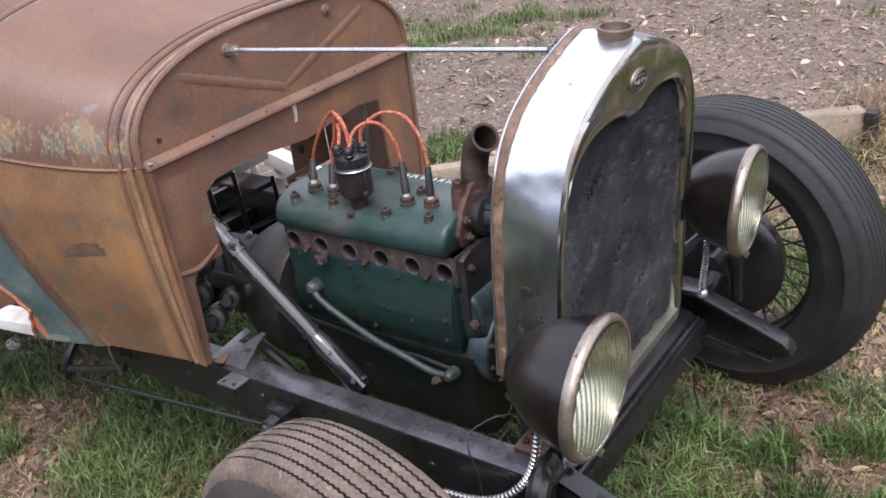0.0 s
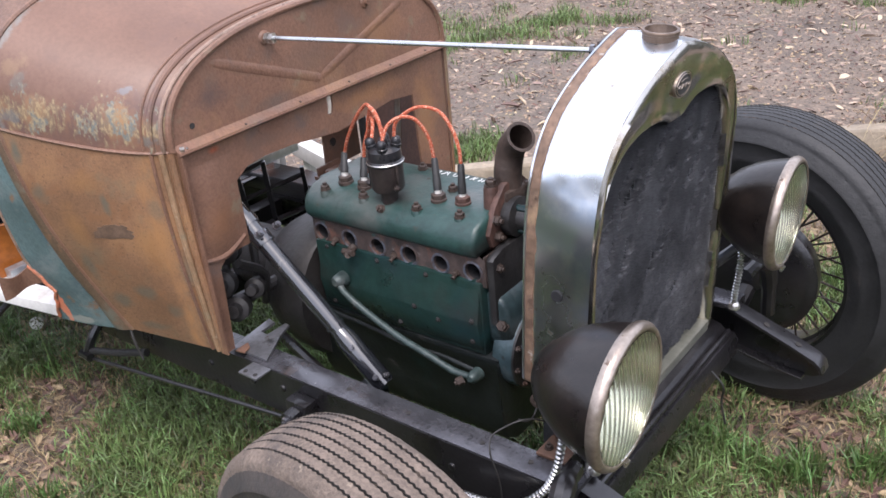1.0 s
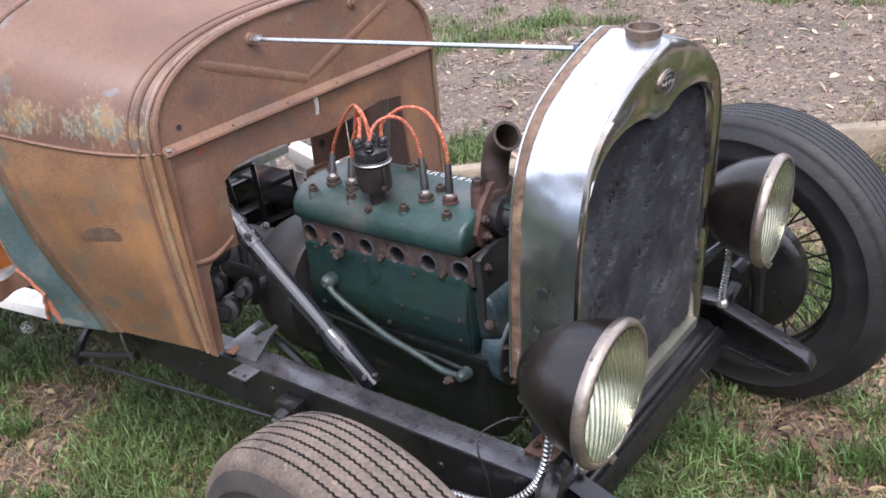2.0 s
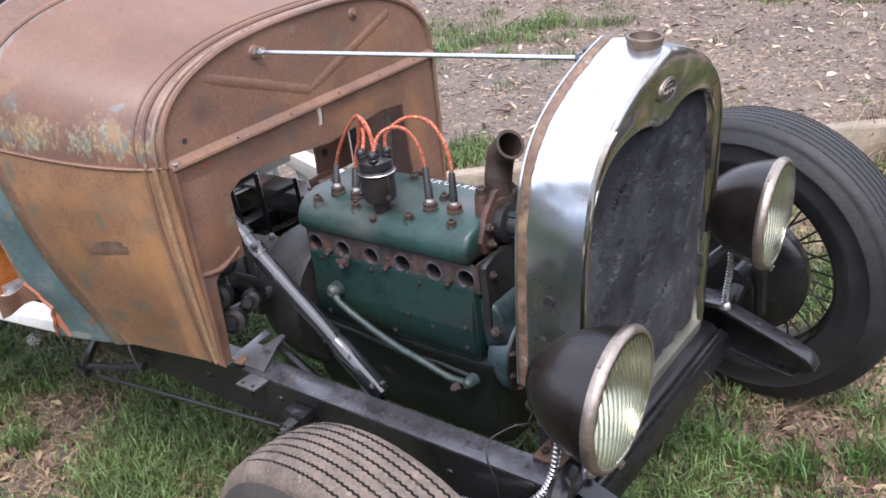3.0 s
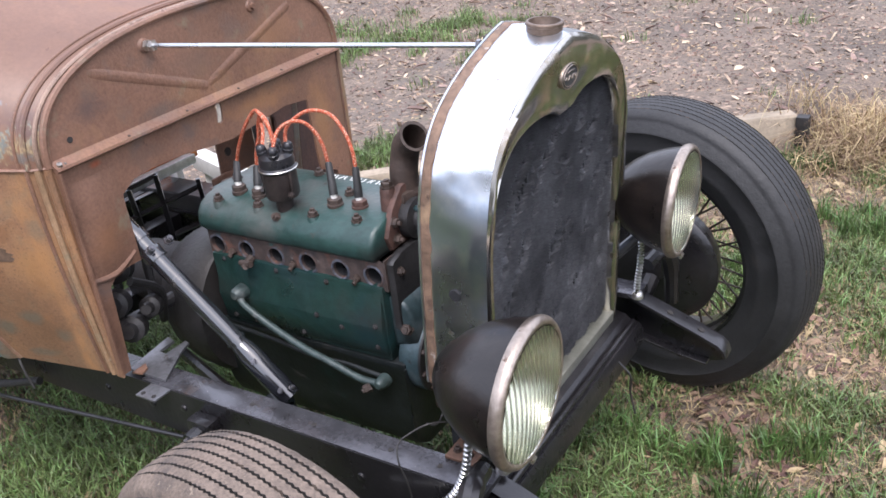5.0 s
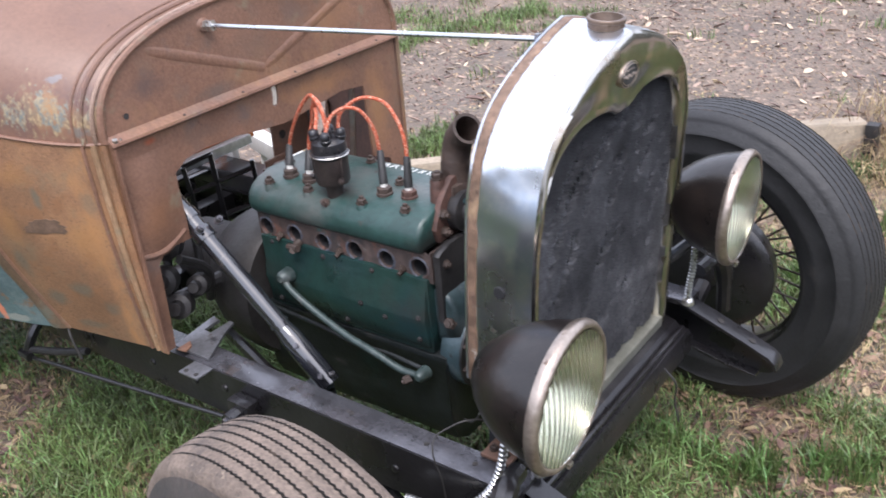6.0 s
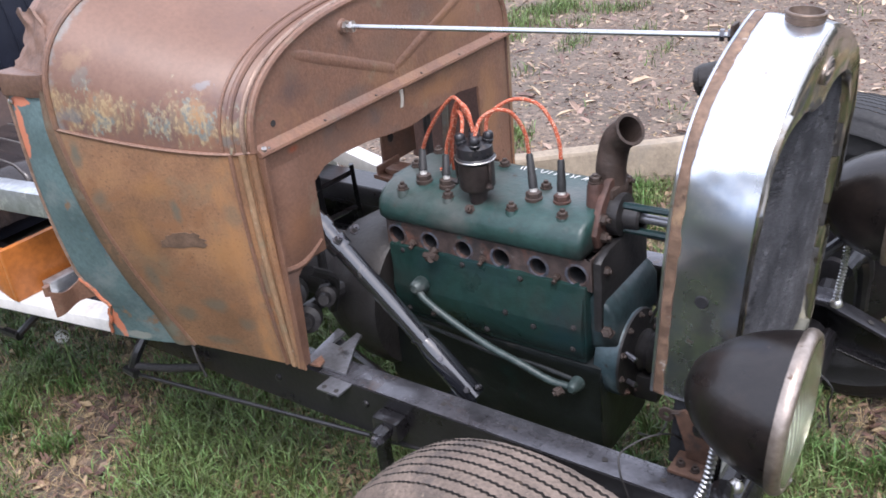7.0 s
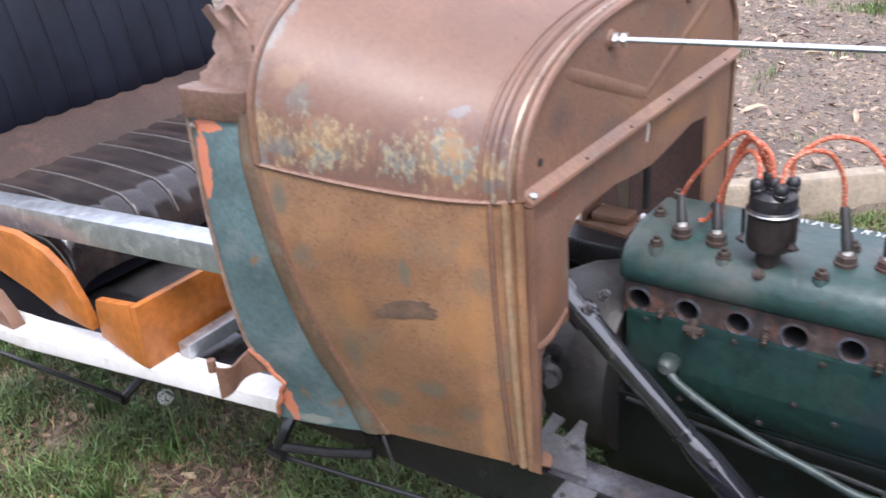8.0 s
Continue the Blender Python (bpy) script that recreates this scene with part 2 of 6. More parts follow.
TAN_EDGE = mat("worn_tan_strip", (0.300, 0.190, 0.110), 0.42, 0.0, 0.28, 9, 0.25, 120,
               spots=[((0.235, 0.205, 0.135), 8, 0.53, 0.14, 0.45), ((0.185, 0.088, 0.045), 26, 0.60, 0.08, 0.6), ((0.40, 0.33, 0.25), 38, 0.64, 0.05, 0.4)])
POST_BROWN = mat("brown_post_strip", (0.120, 0.080, 0.050), 0.5, 0.0, 0.28, 9, 0.3, 150, spots=[((0.13, 0.125, 0.095), 9, 0.56, 0.1, 0.5), ((0.23, 0.125, 0.07), 12, 0.6, 0.1, 0.5)])
# rust of the far side, darkened in the colour for the shaded cowl interior
SHADED_RUST = mat("shaded_far_rust", (0.125, 0.066, 0.047), 0.75, 0.0, 0.35, 7, 0.3, 120, spots=[((0.12, 0.06, 0.04), 8, 0.56, 0.12, 0.8)])
TEAL = mat("teal_old_paint", (0.098, 0.150, 0.152), 0.48, 0.0, 0.3, 9, 0.25, 120,
           spots=[((0.16, 0.195, 0.19), 11, 0.54, 0.12, 0.5), ((0.06, 0.095, 0.105), 6, 0.56, 0.12, 0.5), ((0.19, 0.12, 0.075), 13, 0.60, 0.06, 0.6)])
overlay_band(TEAL, (0.20, 0.115, 0.075), 0.93, 1.10, 2, 14, 0.50, 0.06)
for cx, cz, rx, rz in ((-0.402, 0.90, 0.013, 0.050), (-0.409, 0.862, 0.012, 0.022), (-0.385, 0.952, 0.028, 0.009), (-0.375, 0.475, 0.012, 0.045)):
    stain(TEAL, (cx, 0, cz), (rx, 0, rz), (0.56, 0.19, 0.105), 0.95, 0.8, 60, 0.12)
stain(TEAL, (-0.42, 0, 0.86), (0.008, 0, 0.10), (0.19, 0.105, 0.07), 0.9, 0.6, 40, 0.3)
stain(TEAL, (-0.34, 0, 0.445), (0.04, 0, 0.012), (0.30, 0.30, 0.26), 0.7, 0.8, 50, 0.3)
RISER = mat("dark_brown_riser", (0.052, 0.029, 0.022), 0.75, 0.0, 0.35, 7, 0.3, 120, spots=[((0.085, 0.045, 0.032), 8, 0.56, 0.12, 0.8)])
PLATE = mat("bare_grey_steel_plate", (0.24, 0.24, 0.255), 0.34, 0.7, 0.25, 14, 0.15, 110, spots=[((0.12, 0.09, 0.075), 30, 0.62, 0.08, 0.5), ((0.06, 0.06, 0.065), 14, 0.58, 0.1, 0.4)])
BLACK = mat("black_chassis_paint", (0.0145, 0.0135, 0.0150), 0.30, 0.0, 0.4, 9, 0.18, 90, coat=0.25,
            spots=[((0.035, 0.030, 0.028), 26, 0.64, 0.1, 0.5), ((0.06, 0.045, 0.036), 6, 0.68, 0.1, 0.6)])
SPOKE = mat("rusty_black_spoke", (0.045, 0.028, 0.020), 0.55, 0.0, 0.4, 30, 0.3, 90)
PATCH_DARK = mat("bare_dark_steel_patch", (0.142, 0.090, 0.062), 0.5, 0.0, 0.3, 30, 0.3, 160)
DAYLIGHT = mat("pale_slot_light", (0.55, 0.50, 0.42), 0.5, 0.0, 0.2, 60, 0.2, 90, spots=[((0.20, 0.12, 0.07), 70, 0.6, 0.06, 0.6)])
ORANGE_PAINT = mat("flaking_orange_primer", (0.56, 0.19, 0.10), 0.55, 0.0, 0.3, 40, 0.3, 90, spots=[((0.24, 0.12, 0.075), 45, 0.52, 0.08, 0.6)])
PIPING = mat("dusty_grey_piping", (0.12, 0.11, 0.105), 0.5, 0.0, 0.3, 40, 0.2, 90)
GLOSS_BLACK = mat("worn_black_enamel", (0.014, 0.015, 0.019), 0.20, 0.0, 0.35, 12, 0.10, 90, gloss_var=0.08, coat=1.0,
                  spots=[((0.05, 0.045, 0.042), 22, 0.63, 0.06, 0.4)])
GLOSS_BLACK.node_tree.nodes["Principled BSDF"].inputs["Specular IOR Level"].default_value = 0.5
GLOSS_BLACK.node_tree.nodes["Principled BSDF"].inputs["Coat Roughness"].default_value = 0.06
GLOSS_BLACK.node_tree.nodes["Principled BSDF"].inputs["Coat IOR"].default_value = 1.75
BLUE_GREEN = mat("blue_green_casting", (0.034, 0.056, 0.060), 0.36, 0.1, 0.35, 12, 0.3, 70, spots=[((0.085, 0.10, 0.102), 8, 0.55, 0.15, 0.5), ((0.018, 0.02, 0.02), 14, 0.60, 0.1, 0.5)])
stain(BLUE_GREEN, (0.50, 0, 0.43), (0.03, 0, 0.03), (0.014, 0.015, 0.015), 0.8, 0.9, 30, 0.7)
RING_BLUE = mat("pale_blue_green_ring", (0.050, 0.082, 0.094), 0.36, 0.1, 0.35, 14, 0.3, 70, spots=[((0.09, 0.11, 0.118), 10, 0.55, 0.15, 0.45), ((0.016, 0.017, 0.017), 22, 0.58, 0.08, 0.5)])
PAN = mat("oily_dark_green_pan", (0.010, 0.0125, 0.0130), 0.42, 0.0, 0.4, 8, 0.4, 40, spots=[((0.008, 0.020, 0.019), 6, 0.56, 0.1, 0.35), ((0.03, 0.028, 0.025), 20, 0.62, 0.1, 0.7)])
BLACK_DULL = mat("dull_black_iron", (0.027, 0.025, 0.025), 0.5, 0.0, 0.4, 14, 0.4, 90, spots=[((0.06, 0.042, 0.032), 16, 0.62, 0.1, 0.6)])
# steel of nuts and studs; on the rail tops its paler colour imitates sky sheen
STEEL_SHEEN = mat("scuffed_steel_with_sheen", (0.115, 0.113, 0.125), 0.24, 0.6, 0.35, 12, 0.15, 110, coat=0.3,
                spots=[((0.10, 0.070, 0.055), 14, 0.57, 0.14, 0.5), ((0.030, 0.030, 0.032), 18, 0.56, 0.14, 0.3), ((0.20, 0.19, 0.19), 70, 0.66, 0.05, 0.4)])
GREEN = mat("green_engine_paint", (0.0120, 0.036, 0.031), 0.30, 0.0, 0.35, 7, 0.3, 60,
            spots=[((0.011, 0.030, 0.036), 4, 0.50, 0.2, 0.3), ((0.017, 0.020, 0.018), 7, 0.52, 0.2, 0.5), ((0.05, 0.053, 0.048), 30, 0.68, 0.1, 0.6), ((0.035, 0.024, 0.018), 16, 0.66, 0.08, 0.6)])
# lower block darkened in the colour, for its shading as well as dirt
stain(GREEN, (0.25, 0, 0.40), (0, 0, 0.03), (0.010, 0.014, 0.013), 0.75, 0.8, 12, 0.8)
GREEN_HEAD = mat("dusty_green_head_paint", (0.022, 0.056, 0.050), 0.38, 0.0, 0.3, 9, 0.3, 70,
                 spots=[((0.085, 0.09, 0.083), 5, 0.47, 0.2, 0.5), ((0.012, 0.042, 0.038), 6, 0.57, 0.1, 0.35), ((0.05, 0.037, 0.028), 30, 0.63, 0.08, 0.6)])
stain(GREEN_HEAD, (0.47, 0, 0.615), (0.045, 0, 0.035), (0.016, 0.018, 0.016), 0.85, 0.8, 24, 0.8)
stain(GREEN_HEAD, (0.24, -0.09, 0.68), (0.07, 0.03, 0.02), (0.020, 0.019, 0.017), 0.6, 1.0, 30, 0.8)
stain(GREEN_HEAD, (0.38, -0.02, 0.68), (0.09, 0.05, 0.02), (0.105, 0.105, 0.097), 0.6, 1.0, 22, 1.0)
stain(GREEN_HEAD, (0.06, -0.02, 0.68), (0.07, 0.06, 0.02), (0.090, 0.092, 0.085), 0.55, 1.0, 22, 1.0)
PIPE = mat("grey_green_pipe", (0.040, 0.060, 0.057), 0.42, 0.1, 0.35, 30, 0.25, 90, spots=[((0.095, 0.105, 0.102), 20, 0.58, 0.12, 0.5)])
PORT = mat("scorched_iron_port_face", (0.066, 0.046, 0.040), 0.7, 0.0, 0.45, 18, 0.5, 80,
           spots=[((0.120, 0.055, 0.038), 20, 0.53, 0.12, 0.8), ((0.030, 0.026, 0.026), 16, 0.53, 0.1, 0.7), ((0.03, 0.07, 0.062), 13, 0.63, 0.05, 0.5), ((0.115, 0.100, 0.092), 34, 0.62, 0.06, 0.7)])
PORT_IN = mat("dark_port_and_hole", (0.014, 0.014, 0.016), 0.8, 0.0, 0.4, 40, 0.3, 90)
PORT_RING = mat("grey_port_ring", (0.078, 0.086, 0.110), 0.6, 0.1, 0.45, 40, 0.3, 90, spots=[((0.06, 0.04, 0.034), 30, 0.48, 0.1, 0.7)])
IRON = mat("brown_cast_iron", (0.056, 0.038, 0.030), 0.6, 0.0, 0.35, 20, 0.5, 90, spots=[((0.13, 0.06, 0.04), 16, 0.62, 0.12, 0.7)])
DIST = mat("dark_brown_distributor", (0.034, 0.026, 0.024), 0.45, 0.1, 0.35, 24, 0.3, 90, spots=[((0.07, 0.05, 0.042), 14, 0.6, 0.12, 0.6)])
RED_RUST = mat("red_rust_iron", (0.088, 0.045, 0.034), 0.65, 0.0, 0.4, 20, 0.5, 90)
ORANGE_RUST = mat("orange_rust_plate", (0.135, 0.072, 0.046), 0.7, 0.0, 0.35, 16, 0.4, 90, spots=[((0.055, 0.038, 0.032), 18, 0.52, 0.1, 0.7)])
HOUSING = mat("grey_bell_housing", (0.032, 0.030, 0.029), 0.5, 0.2, 0.35, 8, 0.4, 80, spots=[((0.03, 0.026, 0.024), 7, 0.48, 0.15, 0.5)])
# bluish tint and patches stand in for mottled sky reflections; brown ones are tarnish
CHROME = mat("dull_nickel_chrome", (0.76, 0.79, 0.83), 0.28, 1.0, 0.12, 5, 0.32, 8, gloss_var=0.12,
             spots=[((0.60, 0.55, 0.49), 7, 0.55, 0.12, 0.42), ((0.50, 0.57, 0.67), 5, 0.49, 0.12, 0.30), ((0.40, 0.35, 0.30), 30, 0.65, 0.05, 0.5)])
CHROME_FRONT = mat("tarnished_nickel_front", (0.54, 0.515, 0.475), 0.20, 1.0, 0.2, 7, 0.4, 10, gloss_var=0.12,
                   spots=[((0.34, 0.285, 0.215), 8, 0.53, 0.12, 0.35), ((0.56, 0.57, 0.58), 5, 0.54, 0.12, 0.16), ((0.20, 0.16, 0.125), 13, 0.62, 0.08, 0.4)])
for m_, d_ in ((CHROME, 0.08), (CHROME_FRONT, 0.03)):
    m_.node_tree.nodes["Noise Texture.001"].inputs["Detail"].default_value = 0.6
    m_.node_tree.nodes["Bump"].inputs["Distance"].default_value = d_
BROWN_EDGE = mat("brown_stained_shell_edge", (0.185, 0.115, 0.076), 0.6, 0.0, 0.4, 25, 0.5, 90,
                 spots=[((0.10, 0.06, 0.042), 11, 0.54, 0.05, 0.6), ((0.30, 0.20, 0.12), 9, 0.56, 0.1, 0.6), ((0.50, 0.46, 0.42), 17, 0.62, 0.05, 0.40), ((0.34, 0.30, 0.26), 60, 0.62, 0.05, 0.45), ((0.065, 0.040, 0.028), 40, 0.63, 0.06, 0.6)])
CORE = mat("dark_radiator_core", (0.06, 0.062, 0.068), 0.45, 0.3, 0.4, 10, 0.2, 120)
FIN = mat("radiator_fin", (0.125, 0.128, 0.138), 0.42, 0.5, 0.5, 6, 0.1, 120)
BRASS = mat("brown_brass_neck", (0.15, 0.108, 0.082), 0.45, 0.5, 0.3, 30, 0.3, 90)
TRIM_DULL = mat("dull_grey_trim", (0.25, 0.25, 0.21), 0.45, 0.6, 0.15, 14, 0.15, 80, spots=[((0.25, 0.2, 0.15), 20, 0.64, 0.08, 0.6)])
BADGE = mat("dark_badge_enamel", (0.035, 0.036, 0.042), 0.45, 0.0, 0.25, 60, 0.1, 90)
NICKEL = mat("worn_nickel_rim", (0.44, 0.37, 0.315), 0.36, 0.85, 0.28, 14, 0.25, 70, spots=[((0.22, 0.165, 0.125), 12, 0.56, 0.12, 0.5), ((0.13, 0.09, 0.07), 40, 0.64, 0.06, 0.6)])
BUCKET = mat("satin_black_bucket", (0.014, 0.0110, 0.0100), 0.29, 0.0, 0.4, 9, 0.12, 90, gloss_var=0.07, spots=[((0.036, 0.025, 0.020), 6, 0.50, 0.3, 0.34), ((0.10, 0.075, 0.06), 30, 0.68, 0.06, 0.5)])
REFLECTOR = mat("silver_reflector", (0.66, 0.66, 0.55), 0.22, 1.0, 0.05, 10, 0.02, 40)
RUBBER = mat("dusty_tyre_rubber", (0.020, 0.020, 0.021), 0.6, 0.0, 0.3, 12, 0.3, 120, spots=[((0.055, 0.048, 0.042), 6, 0.60, 0.15, 0.8)])
RUBBER_MUD = mat("muddy_tyre_tread", (0.165, 0.126, 0.100), 0.85, 0.0, 0.4, 9, 0.7, 150, spots=[((0.085, 0.068, 0.058), 10, 0.52, 0.12, 0.85), ((0.24, 0.19, 0.145), 40, 0.62, 0.06, 0.9), ((0.06, 0.05, 0.045), 90, 0.63, 0.05, 0.9)])
RUBBER_BROWN = mat("brown_dusty_sidewall", (0.062, 0.050, 0.043), 0.75, 0.0, 0.35, 9, 0.4, 120, spots=[((0.032, 0.029, 0.028), 7, 0.54, 0.15, 0.7), ((0.12, 0.095, 0.075), 25, 0.62, 0.08, 0.9)])
# recess shade as colour, for tread grooves and flat hole discs; spots are mud
GROOVE = mat("shaded_groove_and_hole", (0.028, 0.025, 0.023), 0.85, 0.0, 0.3, 20, 0.3, 90, spots=[((0.11, 0.085, 0.068), 26, 0.57, 0.06, 0.9)])
ROD = mat("zinc_plated_rod", (0.55, 0.57, 0.58), 0.3, 0.9, 0.12, 20, 0.1, 80)
BOLT = mat("bright_bolt", (0.62, 0.60, 0.57), 0.3, 0.9, 0.2, 40, 0.1, 80)
CONDUIT = mat("steel_conduit", (0.55, 0.55, 0.55), 0.3, 0.95, 0.15, 40, 0.1, 80)
WIRE_O = mat("orange_braided_wire", (0.47, 0.092, 0.038), 0.65, 0.0, 0.3, 160, 0.6, 420, spots=[((0.72, 0.42, 0.30), 330, 0.55, 0.03, 0.7)])
BAKELITE = mat("black_bakelite_cap", (0.02, 0.02, 0.023), 0.3, 0.0, 0.3, 30, 0.1, 90, spots=[((0.06, 0.05, 0.045), 40, 0.6, 0.1, 0.6)])
BOOT = mat("black_rubber_boot", (0.022, 0.022, 0.022), 0.55, 0.0, 0.3, 40, 0.2, 120)
CERAMIC = mat("white_ceramic", (0.72, 0.70, 0.66), 0.25, 0.0, 0.08, 40, 0.05, 80)
WHITE = mat("white_paint_letter", (0.72, 0.73, 0.72), 0.5, 0.0, 0.15, 40, 0.2, 80)
WHITE_SILL = mat("white_painted_sill", (0.66, 0.64, 0.61), 0.5, 0.0, 0.1, 8, 0.1, 80, spots=[((0.45, 0.41, 0.37), 9, 0.58, 0.12, 0.6), ((0.18, 0.13, 0.10), 13, 0.70, 0.04, 0.6)])
GALV = mat("galvanised_steel", (0.50, 0.53, 0.56), 0.35, 0.8, 0.15, 30, 0.1, 60, spots=[((0.68, 0.70, 0.72), 24, 0.56, 0.06, 0.3)])
ORANGE_WOOD = mat("orange_varnished_plywood", (0.40, 0.130, 0.026), 0.36, 0.0, 0.28, 9, 0.15, 70, spots=[((0.46, 0.23, 0.09), 14, 0.66, 0.08, 0.5), ((0.24, 0.075, 0.02), 7, 0.60, 0.15, 0.4)])
LEATHER = mat("black_vinyl_seat", (0.008, 0.010, 0.018), 0.42, 0.0, 0.3, 8, 0.25, 200)
LEATHER.node_tree.nodes["Principled BSDF"].inputs["Specular IOR Level"].default_value = 0.22
LEATHER_DUST = mat("dusty_black_vinyl", (0.030, 0.025, 0.025), 0.13, 0.0, 0.4, 6, 0.10, 200, gloss_var=0.05, spots=[((0.070, 0.055, 0.048), 5, 0.52, 0.25, 0.27)])
TIMBER = mat("weathered_grey_timber", (0.31, 0.255, 0.19), 0.85, 0.0, 0.22, 7, 0.5, 60, spots=[((0.21, 0.185, 0.15), 6, 0.55, 0.15, 0.9), ((0.45, 0.36, 0.25), 12, 0.6, 0.1, 0.9)])
GRASS = mat("green_grass", (0.132, 0.184, 0.060), 0.5, 0.0, 0.4, 4.5, 0.0, 30, island=0.75)
TUFT = mat("deep_green_grass", (0.088, 0.150, 0.040), 0.5, 0.0, 0.4, 4.5, 0.0, 30, island=0.6)
STRAW = mat("dry_straw", (0.325, 0.235, 0.130), 0.75, 0.0, 0.25, 3, 0.0, 30, island=0.5)
LITTER = mat("leaf_litter", (0.24, 0.155, 0.105), 0.75, 0.0, 0.3, 3, 0.2, 60, island=0.75)
PALE_LEAF = mat("pale_dry_leaf", (0.36, 0.265, 0.205), 0.7, 0.0, 0.25, 20, 0.2, 60, island=0.6)
STONE = mat("grey_gravel", (0.13, 0.112, 0.102), 0.85, 0.0, 0.3, 30, 0.3, 60, island=0.6)
SOIL = mat("soil_and_dry_grass", (0.150, 0.114, 0.088), 0.9, 0.0, 0.4, 2.2, 1.0, 45,
           spots=[((0.12, 0.098, 0.082), 1.3, 0.50, 0.15, 0.9), ((0.10, 0.10, 0.056), 3.3, 0.60, 0.12, 0.9), ((0.30, 0.22, 0.16), 22, 0.56, 0.06, 0.9), ((0.05, 0.042, 0.037), 48, 0.57, 0.05, 0.9), ((0.36, 0.28, 0.22), 75, 0.63, 0.04, 0.9)])
UNSEEN_RING = mat("grey_green_unseen_ring", (0.15, 0.155, 0.125), 0.8, 0.0, 0.5, 1.5, 0.0, 9)
PUFF = mat("dandelion_down", (0.62, 0.62, 0.58), 0.9, 0.0, 0.1, 40, 0.0, 60)

GLASS = bpy.data.materials.new("ribbed_headlight_glass")
GLASS.use_nodes = True
gb = GLASS.node_tree.nodes["Principled BSDF"]
gb.inputs["Base Color"].default_value = (0.93, 0.95, 0.91, 1)
gb.inputs["Roughness"].default_value = 0.08
gb.inputs["Transmission Weight"].default_value = 1.0
gb.inputs["IOR"].default_value = 1.45


# ---- building helpers ----
def part(name, bm, material, parent=None, label="", smooth=35.0):
    """Link a bmesh as one mesh object under a thing or a part."""
    me = bpy.data.meshes.new(name)
    bmesh.ops.recalc_face_normals(bm, faces=bm.faces[:])
    if smooth:
        lim = radians(smooth)
        for f in bm.faces:
            f.smooth = True
        for e in bm.edges:
            if len(e.link_faces) == 2 and e.calc_face_angle(0) > lim:
                e.smooth = False
    bm.to_mesh(me)
    bm.free()
    me.materials.append(material)
    ob = new(name, me)
    if parent:
        ob.parent = parent
    if label:
        ob["label"] = label
    return ob


def empty(name, label="", category="", group="", kind=""):
    e = new(name)
    e.empty_display_size = 0.1
    return tagged(e, label, category, group, kind)


def B():
    return bmesh.new()


def box(bm, x0, x1, y0, y1, z0, z1, bevel=0.0, m=None):
    r = bmesh.ops.create_cube(bm, size=1.0)
    vs = r["verts"]
    M = Matrix.Translation(((x0 + x1) / 2, (y0 + y1) / 2, (z0 + z1) / 2)) @ Matrix.Diagonal((x1 - x0, y1 - y0, z1 - z0, 1))
    bmesh.ops.transform(bm, matrix=(m @ M) if m else M, verts=vs)
    if bevel:
        es = list({e for v in vs for e in v.link_edges})
        bmesh.ops.bevel(bm, geom=es, offset=bevel, segments=2, profile=0.6, affect="EDGES")
    return bm


def frame_of(d):
    d = Vector(d).normalized()
    up = Vector((0, 0, 1)) if abs(d.z) < 0.95 else Vector((1, 0, 0))
    a = d.cross(up).normalized()
    return d, a, a.cross(d).normalized()


def smooth_path(pts, n=6):
    """Catmull-Rom through the points."""
    p = [Vector(q) for q in pts]
    p = [p[0] * 2 - p[1]] + p + [p[-1] * 2 - p[-2]]
    out = []
    for i in range(1, len(p) - 2):
        for k in range(n):
            t = k / n
            a, b, c, d = p[i - 1], p[i], p[i + 1], p[i + 2]
            out.append(0.5 * (2 * b + (c - a) * t + (2 * a - 5 * b + 4 * c - d) * t * t + (3 * b - a - 3 * c + d) * t ** 3))
    out.append(p[-2])
    return out


def tube(bm, pts, r, n=10, cap=True, smooth=0):
    """A tube through points; r a number or one per point."""
    p = smooth_path(pts, smooth) if smooth else [Vector(q) for q in pts]
    rs = r if isinstance(r, (list, tuple)) else [r] * len(p)
    if len(rs) != len(p):
        rs = [rs[min(len(rs) - 1, int(i * len(rs) / len(p)))] for i in range(len(p))]
    rings, prev = [], None
    for i, q in enumerate(p):
        d = (p[min(i + 1, len(p) - 1)] - p[max(i - 1, 0)]).normalized()
        if prev is None:
            _, a, b = frame_of(d)
        else:
            a = (prev - d * prev.dot(d)).normalized()
            b = a.cross(d)
        prev = a
        rings.append([bm.verts.new(q + (a * math.cos(2 * math.pi * k / n) + b * math.sin(2 * math.pi * k / n)) * rs[i]) for k in range(n)])
    for r0, r1 in zip(rings, rings[1:]):
        for k in range(n):
            bm.faces.new((r0[k], r0[(k + 1) % n], r1[(k + 1) % n], r1[k]))
    if cap:
        bm.faces.new(rings[0])
        bm.faces.new(rings[-1])
    return bm


def lathe(bm, profile, origin, axis, n=32, closed=False):
    """Profile of (distance along axis, radius) turned round the axis."""
    d, a, b = frame_of(axis)
    o = Vector(origin)
    rings = []
    for h, r in profile:
        if r < 1e-5:
            rings.append([bm.verts.new(o + d * h)])
        else:
            rings.append([bm.verts.new(o + d * h + (a * math.cos(2 * math.pi * k / n) + b * math.sin(2 * math.pi * k / n)) * r) for k in range(n)])
    pairs = list(zip(rings, rings[1:]))
    if closed:
        pairs.append((rings[-1], rings[0]))
    for r0, r1 in pairs:
        for k in range(n):
            q = [r0[k % len(r0)], r0[(k + 1) % len(r0)], r1[(k + 1) % len(r1)], r1[k % len(r1)]]
            q = list(dict.fromkeys(q))
            if len(q) > 2:
                bm.faces.new(q)
    return bm


